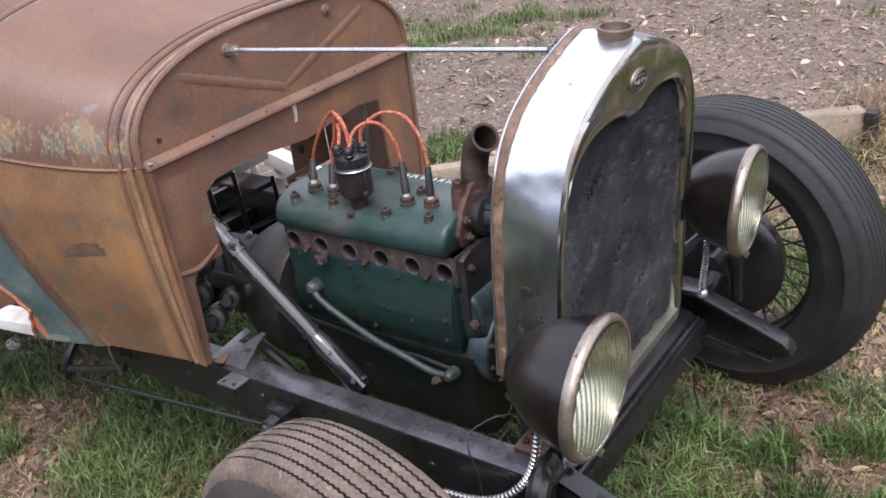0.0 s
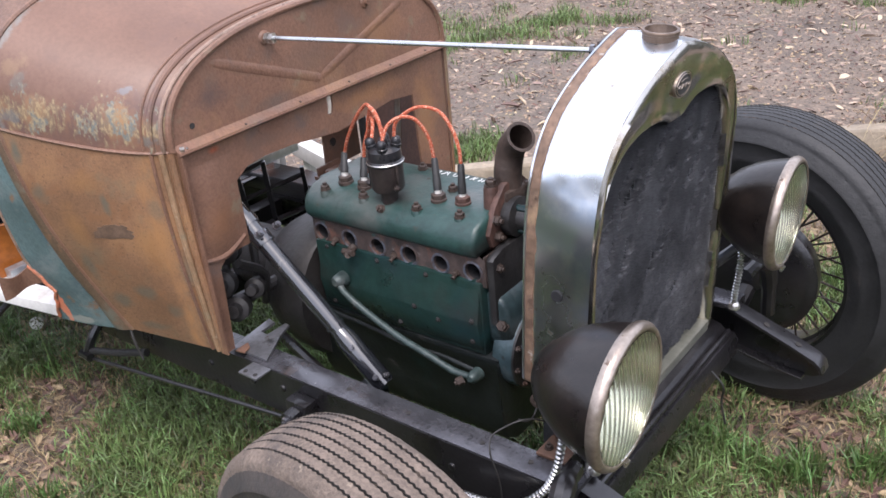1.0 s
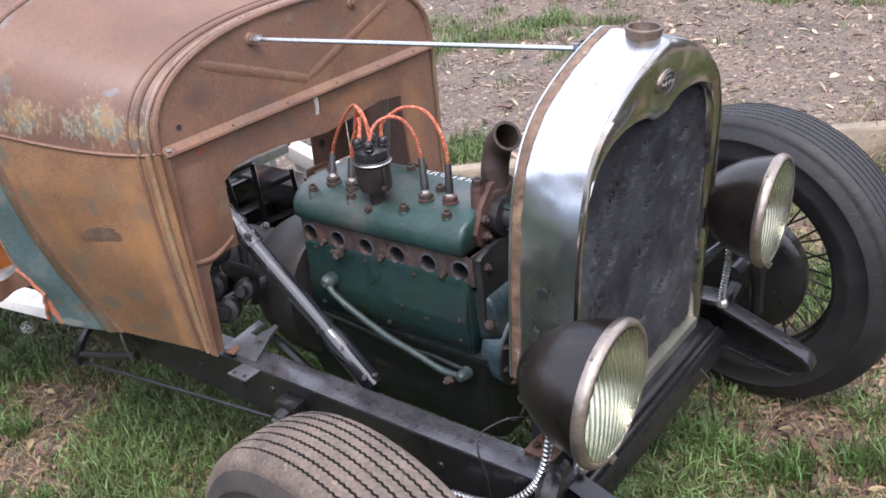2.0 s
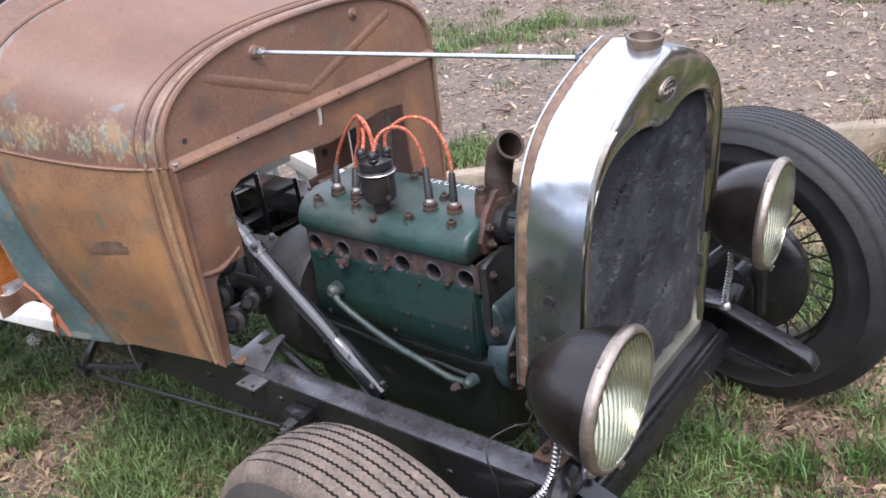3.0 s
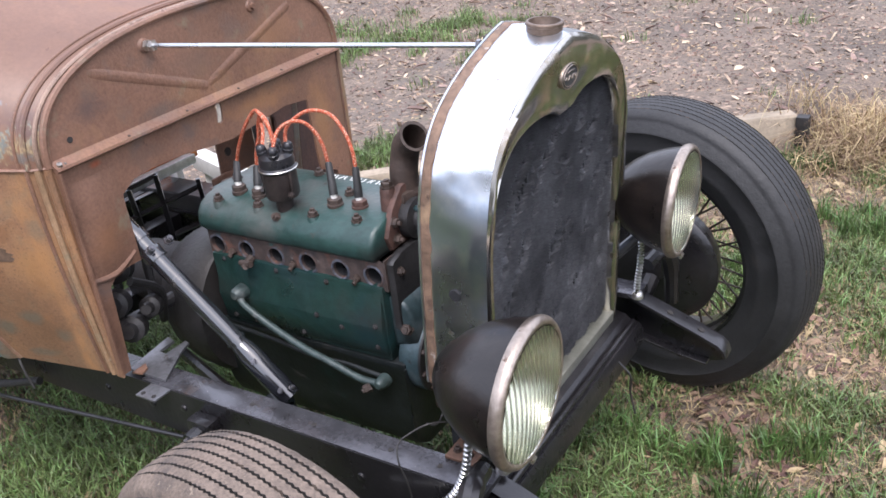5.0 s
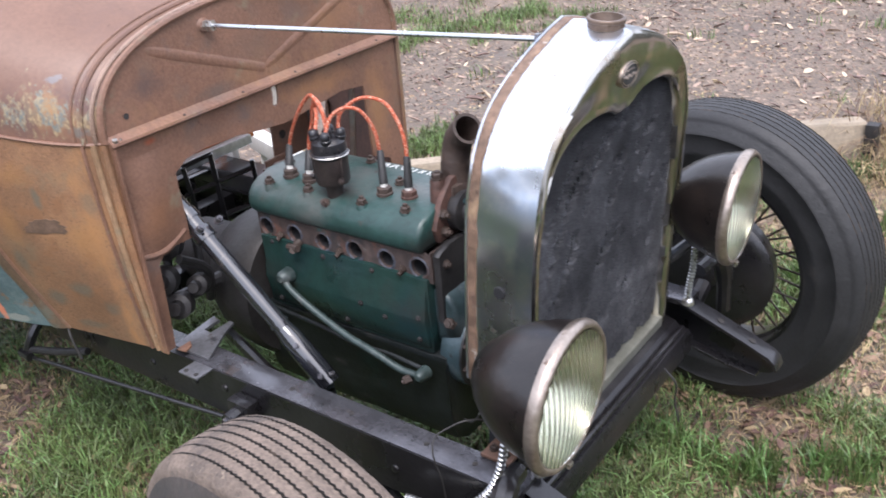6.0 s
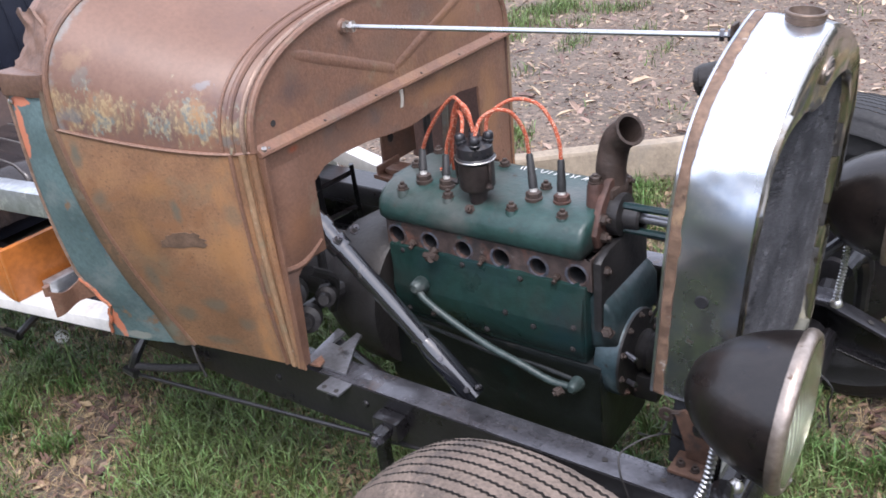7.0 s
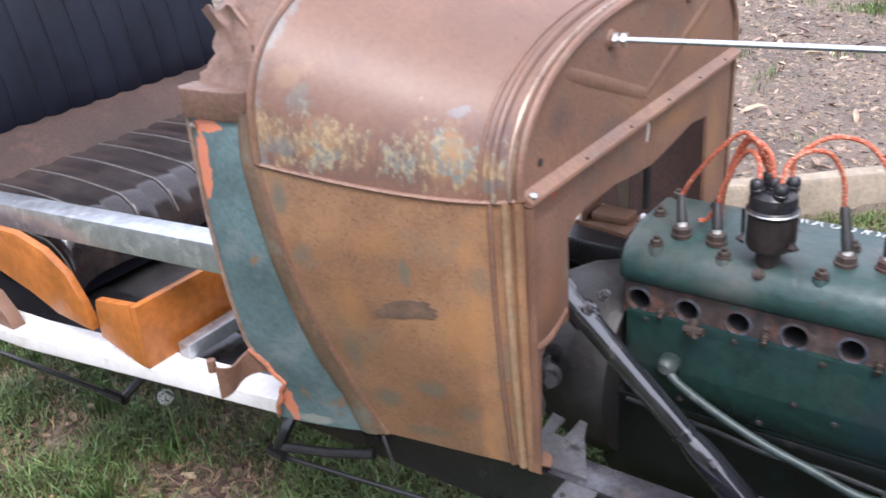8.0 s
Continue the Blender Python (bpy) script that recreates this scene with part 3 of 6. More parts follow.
def cyl(bm, p0, p1, r, r1=None, n=20):
    p0, p1 = Vector(p0), Vector(p1)
    L = (p1 - p0).length
    return lathe(bm, [(0, 0), (0, r), (L, r if r1 is None else r1), (L, 0)], p0, p1 - p0, n)


def prism(bm, poly, axis, a0, a1, bevel=0.0):
    """A polygon of two coordinates drawn out along the third axis."""
    def at(p, a):
        return {"x": (a, p[0], p[1]), "y": (p[0], a, p[1]), "z": (p[0], p[1], a)}[axis]
    v0 = [bm.verts.new(at(p, a0)) for p in poly]
    v1 = [bm.verts.new(at(p, a1)) for p in poly]
    fs = [bm.faces.new(v0), bm.faces.new(v1)]
    k = len(poly)
    for i in range(k):
        fs.append(bm.faces.new((v0[i], v0[(i + 1) % k], v1[(i + 1) % k], v1[i])))
    if bevel:
        es = list({e for v in v0 for e in v.link_edges if e.other_vert(v) in v0} | {e for v in v1 for e in v.link_edges if e.other_vert(v) in v1})
        bmesh.ops.bevel(bm, geom=es, offset=bevel, segments=2, profile=0.6, affect="EDGES")
    return bm


def sheet(bm, f, nu, nv, thick=0.003):
    """A curved sheet f(u, v) with thickness."""
    g = [[bm.verts.new(f(i / nu, j / nv)) for j in range(nv + 1)] for i in range(nu + 1)]
    fs = []
    for i in range(nu):
        for j in range(nv):
            fs.append(bm.faces.new((g[i][j], g[i + 1][j], g[i + 1][j + 1], g[i][j + 1])))
    bmesh.ops.recalc_face_normals(bm, faces=fs)
    bmesh.ops.solidify(bm, geom=fs, thickness=thick)
    return bm


def hexbolt(bm, p, d, r=0.009, h=0.007, stud=0.004):
    d = Vector(d).normalized()
    p = Vector(p)
    lathe(bm, [(-0.001, 0), (-0.001, r * 1.25), (0.002, r * 1.25), (0.002, r)], p, d, 6)
    lathe(bm, [(0, r), (h * 0.85, r), (h, r * 0.85), (h, 0)], p, d, 6)
    if stud:
        cyl(bm, p + d * h * 0.9, p + d * (h + stud), r * 0.5, n=8)
    return bm


# ---- the car: one thing with its parts ----
car = empty("vintage_car", "rusty stripped vintage roadster with bare green engine and nickel radiator", "car")

# -- cowl --
def outline_top(s, v):
    """Arch over the cowl: v from 0 (near belt) to 1 (far belt); s from firewall to dash."""
    w, zb, zc = 0.405 + 0.165 * s ** 0.75, 0.85 + 0.060 * s ** 1.4, 1.04 + 0.115 * s
    a = math.pi * (1 - v)
    c, sn = math.cos(a), math.sin(a)
    p = 0.8 - 0.16 * min(1.0, s)
    return math.copysign(abs(c) ** p, c) * w, zb + (zc - zb) * abs(sn) ** p


def cowl_top_at(s, v):
    y, z = outline_top(s, v)
    return Vector((-0.305 * s, y, z))


def rear_x(z):
    k = max(0.0, min(1.0, (z - 0.41) / 0.50))
    return -0.226 - 0.079 * k ** 0.75


def side_at(s, k, sign=-1):
    """Side panel: k from the sill (0) to the belt (1)."""
    zb = 0.848 + 0.060 * s ** 1.4
    z0 = 0.405 + 0.02 * s
    z = z0 + (zb - z0) * k
    wb, w0 = 0.405 + 0.165 * s ** 0.75, 0.398 + 0.062 * s
    w = w0 + (wb - w0) * math.sin(k * math.pi / 2)
    return Vector((s * rear_x(z), sign * w, z))


cowl = part("cowl_top", sheet(B(), lambda u, v: cowl_top_at(u, v), 14, 56), RUST_TOP, car, "brown rusted cowl top with flaking yellow paint")
side = part("cowl_side", sheet(B(), lambda u, v: side_at(u, v), 14, 16), RUST_SIDE, car, "tan rusted cowl side panel")
part("cowl_side", sheet(B(), lambda u, v: side_at(u, v, 1), 14, 16), SHADED_RUST, car, "rusted far cowl side panel with interior shade in its colour")
bm = B()
tube(bm, [side_at(i / 12, 1.0) + Vector((0, -0.001, 0.001)) for i in range(13)], 0.0035, 6)
part("belt_seam", bm, RUST_DARK, side)
bm = B()
prism(bm, [(-0.120, 0.708), (-0.128, 0.706), (-0.133, 0.709), (-0.158, 0.707), (-0.163, 0.703), (-0.172, 0.702), (-0.174, 0.695), (-0.186, 0.690), (-0.184, 0.684), (-0.189, 0.676), (-0.17, 0.677), (-0.155, 0.675),
           (-0.130, 0.678), (-0.110, 0.676), (-0.104, 0.682), (-0.108, 0.688), (-0.102, 0.692), (-0.114, 0.697), (-0.112, 0.703)], "y", -0.4665, -0.4645)
for v in bm.verts:
    s = v.co.x / rear_x(v.co.z)
    k = (v.co.z - 0.405 - 0.02 * s) / (0.443 + 0.060 * s ** 1.4 - 0.02 * s)
    v.co.y = side_at(s, k).y - (0.0009 if v.co.y < -0.4655 else -0.002)
part("scraped_patch", bm, PATCH_DARK, side, "dark bare patch in the rust")
# beads round the front of the cowl
for dx, r, m_ in ((-0.004, 0.007, RUST_DARK), (-0.014, 0.0045, EDGE_SHEEN), (-0.03, 0.006, RUST_TOP), (-0.043, 0.003, RUST_DARK)):
    bm = B()
    tube(bm, [Vector((dx, *[c for c in outline_top(-dx / 0.305, v / 64)])) * 1.0 for v in range(65)], r, 8)
    part("cowl_bead", bm, m_, cowl)
for dx, r, m_ in ((-0.006, 0.0075, RUST_SIDE), (-0.0185, 0.006, TAN_EDGE), (-0.034, 0.004, RUST_DARK)):
    bm = B()
    tube(bm, [side_at(dx / rear_x(0.41 + 0.44 * k / 16), k / 16) for k in range(17)], r, 8)
    part("side_bead", bm, m_, side)
    bm = B()
    tube(bm, [side_at(dx / rear_x(0.41 + 0.44 * k / 16), k / 16, 1) for k in range(17)], r, 8)
    part("side_bead", bm, m_, side)
# curved raised edge between the panel and the hinge post
bm = B()
tube(bm, [side_at(1.0, k / 20) + Vector((-0.004, 0.003, 0)) for k in range(21)], 0.007, 8)
part("curved_bead", bm, RUST_DARK, side)
bm = B()
tube(bm, [cowl_top_at(1.0, v / 48) for v in range(49)], 0.006, 8)
part("rear_bead", bm, RUST_DARK, cowl)

# hinge post
def post_at(u, k, sign=-1):
    z0 = 0.425
    z = z0 + (0.975 - z0) * k
    kk = min(1.0, (z - 0.425) / 0.485)
    a = side_at(1.0, kk, sign)
    a.z = z
    if z > 0.91:
        a.y = sign * (0.570 - 0.15 * (z - 0.91))
        a.x = -0.305
    torn = 0.0
    if sign < 0 and k < 0.30:
        torn = 0.030 * max(0.0, 1 - abs(k - 0.15) / 0.13) + 0.0018 * math.sin(k * 90) + 0.0012 * math.sin(k * 37)
    o = Vector((-0.408 - 0.015 * k + torn * 1.3, sign * (0.525 + 0.048 * k + 0.022 * math.sin(k * 3.14) - torn * 0.3), z + 0.012 * (1 - k)))
    b = a.lerp(o, u)
    b.y += sign * 0.006 * math.sin(u * math.pi)
    return b


for sg in (-1, 1):
    post = part("hinge_post", sheet(B(), lambda u, v: post_at(0.22 + 0.78 * u, v, sg), 10, 60, 0.004), TEAL if sg < 0 else SHADED_RUST, car, "teal hinge post with orange paint patches" if sg < 0 else "brown rusted hinge post")
    part("post_strip", sheet(B(), lambda u, v: post_at(0.23 * u, v, sg) + Vector((0, sg * 0.007 * math.sin(u * math.pi), 0)), 6, 26, 0.004), POST_BROWN, post, "brown rounded strip along the post")
    bm = B()
    tube(bm, [post_at(1.0, k / 20, sg) for k in range(21)], 0.004, 6)
    part("post_edge", bm, EDGE_SHEEN, post)
    # rust-stained ragged lip low on the outer edge
    bm = B()
    tube(bm, [post_at(0.985, 0.015 + 0.26 * k / 26, sg) + Vector((0, sg * 0.002, 0)) for k in range(27)], [0.0030 + 0.0014 * abs(math.sin(k * 1.7)) for k in range(27)], 6)
    part("torn_lip", bm, ORANGE_PAINT, post, "torn lip with bright orange primer")
    # flange that sticks out of the post
    bm = B()
    sheet(bm, lambda u, v: Vector((-0.392 - 0.040 * u - 0.014 * math.sin(u * 5), sg * (0.535 + 0.085 * u), 0.598 - 0.058 * v - 0.022 * math.sin(u * 3.1) * (1 - v) - 0.012 * u)), 12, 4, 0.004)
    part("post_flange", bm, RUST_DARK, post, "bent rusty flange")
    bm = B()
    cyl(bm, (-0.429, sg * 0.617, 0.572), (-0.429, sg * 0.617, 0.592), 0.007, n=10)
    part("flange_bolt", bm, RUST_DARK, post)
    # torn plate above the post
    bm = B()
    def stub_at(u, v):
        rag = 1.0 + 0.22 * noise.noise(Vector((v * 3.1, 5.3, sg))) + 0.15 * noise.noise(Vector((v * 14, 2.3, sg)))
        x = -0.309 - 0.052 * v ** 3 - (0.118 - 0.03 * v) * u * rag * (1 - 0.15 * v)
        return Vector((x, sg * (0.561 - 0.045 * v + 0.008 * noise.noise(Vector((3 * u, 4 * v, 1.7))) - 0.012 * u * v), 0.985 + 0.112 * v - 0.006 * u + 0.004 * math.sin(11 * u)))
    sheet(bm, stub_at, 12, 18, 0.005)
    part("pillar_stub", bm, RUST_STUB, post, "torn rusty windscreen pillar stub")
    bm = B()
    prism(bm, [(-0.304, sg * 0.545), (-0.318, sg * 0.570), (-0.345, sg * 0.578), (-0.418, sg * 0.584), (-0.430, sg * 0.575), (-0.426, sg * 0.548), (-0.33, sg * 0.53)], "z", 0.962, 1.003, 0.004)
    part("hinge_bracket", bm, RUST_STUB, post)
    bm = B()
    lathe(bm, [(0, 0.0055), (0.003, 0.005), (0.005, 0)], (-0.410, sg * 0.578, 0.950), (0, sg, 0), 10)
    part("hinge_screw", bm, BOLT, post)

# dash rail behind the cowl
def dash_at(u, v):
    y, z = outline_top(1.0, 0.135 + 0.73 * v)
    return Vector((-0.307 - 0.070 * u, y * (1 - 0.05 * u), z + 0.034 * u))


def dash_lip_at(u, v):
    y, z = outline_top(1.0, 0.14 + 0.72 * v)
    return Vector((-0.377 - 0.035 * u, y * 0.95, z + 0.034 - 0.010 * u * u))


dash = part("dash_rail", sheet(B(), dash_at, 6, 48, 0.004), RUST_STUB, car, "rusty dash rail behind the cowl")
part("dash_lip", sheet(B(), dash_lip_at, 4, 48, 0.004), RUST_DARK, dash, "orange-brown rolled lip of the dash rail")

# -- firewall --
top = [(outline_top(0, v / 40)) for v in range(41)]
poly = [(-0.402, 0.40), (-0.405, 0.85)] + top[1:-1] + [(0.405, 0.85), (0.395, 0.40), (0.36, 0.40), (0.345, 0.55), (0.285, 0.575), (0.278, 0.755),
        (0.20, 0.765), (0.12, 0.757), (0.02, 0.748), (0.0006, 0.750), (0.0006, 0.790), (0.007, 0.795), (0.011, 0.812), (0.011, 0.832), (0.003, 0.836), (-0.006, 0.832), (-0.006, 0.812), (-0.009, 0.797), (0.0, 0.790), (0.0, 0.750), (-0.05, 0.755), (-0.12, 0.765), (-0.20, 0.768), (-0.25, 0.763), (-0.281, 0.745),
        (-0.285, 0.69), (-0.283, 0.64), (-0.29, 0.625), (-0.345, 0.602), (-0.365, 0.585), (-0.368, 0.52), (-0.375, 0.40)]
firewall = part("firewall", prism(B(), poly, "x", -0.010, -0.004), RUST_DARK, car, "pitted rusty steel firewall with a cut-out", smooth=0)
# folded ledge
bm = B()
prism(bm, [(-0.006, 0.842), (0.009, 0.839), (0.012, 0.842), (0.011, 0.847), (0.003, 0.852), (-0.006, 0.860)], "y", -0.407, 0.407)
part("ledge", bm, RUST_DARK, firewall)
bm = B()
prism(bm, [(-0.004, 0.405), (0.012, 0.405), (0.012, 0.838), (-0.004, 0.838)], "y", -0.406, -0.402)
part("corner_flange", bm, RUST_DARK, firewall)
for y in (-0.385, -0.24, -0.09, 0.06, 0.20, 0.33):
    bm = B()
    lathe(bm, [(0, 0.0032), (0.0015, 0.0028), (0.002, 0)], (0.006, y, 0.8498), (0.4, 0, 1), 8)
    part("rivet", bm, IRON if abs(y) < 0.36 else BOLT, firewall)
bm = B()
tube(bm, [(0.006, -0.397, 0.849), (0.009, -0.398, 0.855)], 0.005, 8)
part("ledge_bolt", bm, BOLT, firewall)
# pressed V ridge
for a, b in (((-0.29, 0.986), (-0.014, 0.879)), ((-0.014, 0.879), (0.27, 0.98))):
    bm = B()
    tube(bm, smooth_path([(-0.0345, *a), (-0.0322, *[p + (q - p) * 0.15 for p, q in zip(a, b)]), (-0.0322, *[p + (q - p) * 0.85 for p, q in zip(a, b)]), (-0.0325, *b)], 6), 0.030, 72)
    part("pressed_ridge", bm, RUST_DARK, firewall)
bm = B()
lathe(bm, [(0, 0.006), (0.001, 0.006), (0.001, 0)], (-0.004, -0.356, 0.883), (1, 0, 0), 10)
part("screw_hole", bm, GROOVE, firewall)
for p in ((-0.146, 0.997), (0.153, 1.003)):
    bm = B()
    lathe(bm, [(0, 0.015), (0.004, 0.012), (0.005, 0.007), (0.011, 0.006), (0.011, 0)], (-0.004, *p), (1, 0, 0), 12)
    part("rod_boss", bm, RUST_DARK, firewall)
# folded foot of the near leg on the rail
bm = B()
prism(bm, [(-0.022, -0.364), (0.003, -0.360), (-0.003, -0.340), (-0.022, -0.328)], "z", 0.3795, 0.3835, 0.001)
part("leg_foot", bm, RUST_DARK, firewall)
# pale strip in place of the daylight that shows through the slot
bm = B()
sheet(bm, lambda u, v: Vector((-0.006 + 0.002 * math.sin(v * 3.0), -0.003 + 0.009 * u + 0.004 * (v - 0.5), 0.795 + 0.037 * v)), 3, 8, 0.0015)
part("slot_daylight", bm, DAYLIGHT, firewall, "pale strip standing in for daylight through the slot")
# leg swelling on the near side
bm = B()
sheet(bm, lambda u, v: Vector((-0.004 + 0.012 * math.sin(u * 3.1) * math.sin(v * 3.1), -0.40 + 0.118 * u, 0.605 + 0.20 * v)), 12, 14, 0.003)
part("pressed_bulge", bm, RUST_DARK, firewall)
bm = B()
tube(bm, [(-0.009, -0.40, 0.612), (-0.006, -0.345, 0.606), (-0.008, -0.29, 0.628)], 0.008, 8, smooth=5)
part("pressed_ridge", bm, RUST_DARK, firewall)
# rusty bracket, strap and drilled plate behind the opening
bm = B()
box(bm, -0.076, -0.066, 0.152, 0.170, 0.60, 0.80, 0.002)
part("hanger_strap", bm, BLACK_DULL, firewall)
bm = B()
prism(bm, [(-0.175, 0.075), (-0.065, 0.055), (-0.055, 0.14), (-0.165, 0.16)], "z", 0.580, 0.590, 0.002)
box(bm, -0.15, -0.075, 0.085, 0.135, 0.590, 0.606, 0.007)
box(bm, -0.165, -0.158, 0.075, 0.155, 0.590, 0.612, 0.003)
bracket = part("box_bracket", bm, RUST_DARK, firewall, "rusty folded bracket")
bm = B()
cyl(bm, (-0.055, 0.115, 0.60), (-0.02, 0.105, 0.625), 0.0045, n=8)
hexbolt(bm, (-0.055, 0.115, 0.60), (-0.8, 0.2, -0.5), 0.008, 0.008, 0)
part("bracket_bolt", bm, BOLT, firewall)
bm = B()
prism(bm, [(0.135, 0.582), (0.262, 0.582), (0.262, 0.72), (0.20, 0.735), (0.140, 0.70)], "x", -0.197, -0.190, 0.001)
part("drilled_plate", bm, RUST_DARK, firewall, "rusty upright plate with a hole")
bm = B()
lathe(bm, [(0, 0.011), (0.0012, 0.011), (0.0012, 0)], (-0.190, 0.168, 0.645), (1, 0, 0), 14)
part("plate_hole", bm, GROOVE, firewall)

# -- chassis --
for sg in (-1, 1):
    o, i_ = sg * 0.365, sg * 0.303
    rail = part("frame_rail", prism(B(), [(o, 0.37), (i_, 0.37), (i_, 0.362), (o - sg * 0.008, 0.362), (o - sg * 0.008, 0.275), (i_, 0.275), (i_, 0.267), (o, 0.267)],
                                    "x", -2.4, 0.80, 0.002), BLACK, car, "black painted steel frame rail")
    if sg < 0:
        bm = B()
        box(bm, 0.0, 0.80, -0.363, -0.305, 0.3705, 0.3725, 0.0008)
        part("rail_top", bm, STEEL_SHEEN, rail, "scuffed top flange with sky sheen in its colour")
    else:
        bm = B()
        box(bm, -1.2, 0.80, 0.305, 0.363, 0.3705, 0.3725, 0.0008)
        part("rail_top", bm, STEEL_SHEEN, rail)
    # front horn
    bm = B()
    hp = [(0.78, 0.370), (0.83, 0.350), (0.92, 0.313), (0.972, 0.290), (0.985, 0.278), (0.990, 0.262), (0.984, 0.244), (0.968, 0.232), (0.945, 0.226), (0.88, 0.236), (0.78, 0.262)]
    prism(bm, hp, "y", sg * 0.337, sg * 0.343, 0.001)
    prism(bm, [(0.78, 0.370), (0.83, 0.351), (0.92, 0.314), (0.972, 0.291), (0.985, 0.279), (0.990, 0.262), (0.984, 0.262), (0.980, 0.274), (0.968, 0.285), (0.92, 0.307), (0.83, 0.344), (0.78, 0.363)], "y", sg * 0.300, sg * 0.343, 0.001)
    prism(bm, [(0.78, 0.262), (0.88, 0.236), (0.945, 0.226), (0.945, 0.232), (0.88, 0.242), (0.78, 0.268)], "y", sg * 0.315, sg * 0.343, 0.001)
    horn = part("front_horn", bm, BLACK, car, "black front frame horn")
    for hx, hz in ((0.865, 0.3372), (0.932, 0.3095)):
        bm = B()
        lathe(bm, [(0, 0.007), (0.0012, 0.007), (0.0012, 0)], (hx, sg * 0.320, hz), (0.42, 0, 1), 10)
        part("bolt_hole", bm, GROOVE, horn)
    bm = B()
    lathe(bm, [(0, 0.013), (0.006, 0.013), (0.012, 0.010), (0.018, 0.004), (0.018, 0)], (0.80, sg * 0.30, 0.372), (0.1, 0, 1), 14)
    part("dome_bolt", bm, BOLT, horn)
# cross members
bm = B()
prism(bm, [(0.70, 0.345), (0.775, 0.325), (0.785, 0.312), (0.805, 0.312), (0.812, 0.30), (0.812, 0.262), (0.70, 0.275)], "y", -0.30, 0.30, 0.002)
cross = part("front_crossmember", bm, BLACK, car, "black front crossmember")
for y in (-0.2, -0.02, 0.15, 0.24):
    bm = B()
    hexbolt(bm, (0.75, y, 0.332), (0.25, 0, 1), 0.007)
    part("bolt", bm, BOLT, cross)
bm = B()
tube(bm, [(0.795, -0.29, 0.317), (0.795, 0.29, 0.317)], 0.006, 8)
part("spreader_bar", bm, BLACK, cross)
for x in (-0.35, -0.62, -1.15):
    bm = B()
    box(bm, x - 0.025, x + 0.025, -0.303, 0.303, 0.28, 0.36, 0.004)
    part("crossmember", bm, BLACK, car)
# black angle-iron frame between the rails, behind the firewall
cr = part("angle_frame", box(B(), -0.705, -0.685, 0.225, 0.345, 0.412, 0.4165, 0.001), BLACK, car, "black welded angle-iron frame")
for p in ((-0.705, -0.685, 0.325, 0.345, 0.16, 0.4115), (-0.705, -0.685, 0.225, 0.245, 0.16, 0.4115), (-0.703, -0.687, 0.245, 0.325, 0.20, 0.23), (-0.685, -0.30, 0.228, 0.243, 0.205, 0.235)):
    part("frame_bar", box(B(), *p, 0.002), BLACK, cr)
for a, b, w_ in (((-0.35, 0.066, 0.605), (-0.35, 0.076, 0.33), 0.0085), ((-0.35, -0.020, 0.600), (-0.35, 0.006, 0.33), 0.0075), ((-0.352, -0.03, 0.528), (-0.352, 0.19, 0.522), 0.007),
                 ((-0.352, -0.03, 0.442), (-0.352, 0.20, 0.426), 0.008), ((-0.352, -0.02, 0.600), (-0.352, 0.070, 0.602), 0.006), ((-0.348, 0.19, 0.545), (-0.348, 0.20, 0.33), 0.008)):
    part("brace_bar", tube(B(), [a, b], w_, 4), BLACK, cr)
# small plates on the near rail
bm = B()
box(bm, 0.03, 0.085, -0.405, -0.36, 0.366, 0.3705, 0.001)
plate = part("rail_plate", bm, PLATE, car, "small drilled steel plate")
for x in (0.042, 0.072):
    bm = B()
    lathe(bm, [(0, 0.005), (0.001, 0.005), (0.001, 0)], (x, -0.395, 0.3705), (0, 0, 1), 10)
    part("bolt_hole", bm, GROOVE, plate)
bm = B()
prism(bm, [(-0.045, -0.352), (0.062, -0.352), (0.040, -0.312), (0.012, -0.262), (0.0, -0.228), (-0.014, -0.226), (-0.013, -0.282), (-0.037, -0.280), (-0.037, -0.236), (-0.063, -0.230)], "z", 0.373, 0.379, 0.001)
part("engine_mount", bm, PLATE, car, "forked steel engine mount plate")
bm = B()
box(bm, 0.155, 0.215, -0.40, -0.365, 0.30, 0.345, 0.008)
tube(bm, [(0.185, -0.40, 0.32), (0.185, -0.425, 0.318)], 0.017, 10)
box(bm, 0.142, 0.166, -0.385, -0.366, 0.02, 0.31, 0.003)
lug = part("shock_lug", bm, BLACK, car, "black shock absorber lug on the rail")
bm = B()
hexbolt(bm, (0.19, -0.425, 0.32), (0, -1, 0.1), 0.012, 0.012)
part("nut", bm, STEEL_SHEEN, lug)
for x, z in ((0.02, 0.32), (0.115, 0.335), (-0.12, 0.32), (0.36, 0.31), (0.55, 0.32)):
    bm = B()
    lathe(bm, [(0, 0.008), (0.004, 0.007), (0.006, 0)], (x, -0.365, z), (0, -1, 0), 10)
    part("rivet", bm, BLACK, plate)
for x in (0.28, 0.43, 0.60, 0.70):
    bm = B()
    lathe(bm, [(0, 0.005), (0.001, 0.005), (0.001, 0)], (x, -0.335, 0.3725), (0, 0, 1), 10)
    part("bolt_hole", bm, GROOVE, plate)

# -- linkage under the near rail --
link = part("brake_rod", tube(B(), [(-0.545, -0.432, 0.236), (0.13, -0.372, 0.267), (0.62, -0.33, 0.288)], 0.0048, 10), BLACK, car, "thin black brake rod")
bm = B()
tube(bm, [(-1.02, -0.455, 0.222), (-1.6, -0.47, 0.20)], 0.007, 8)
part("rear_rod", bm, BLACK, link)
bm = B()
tube(bm, [(-0.545, -0.43, 0.244), (-0.53, -0.41, 0.29), (-0.525, -0.37, 0.33)], 0.012, 8, smooth=4)
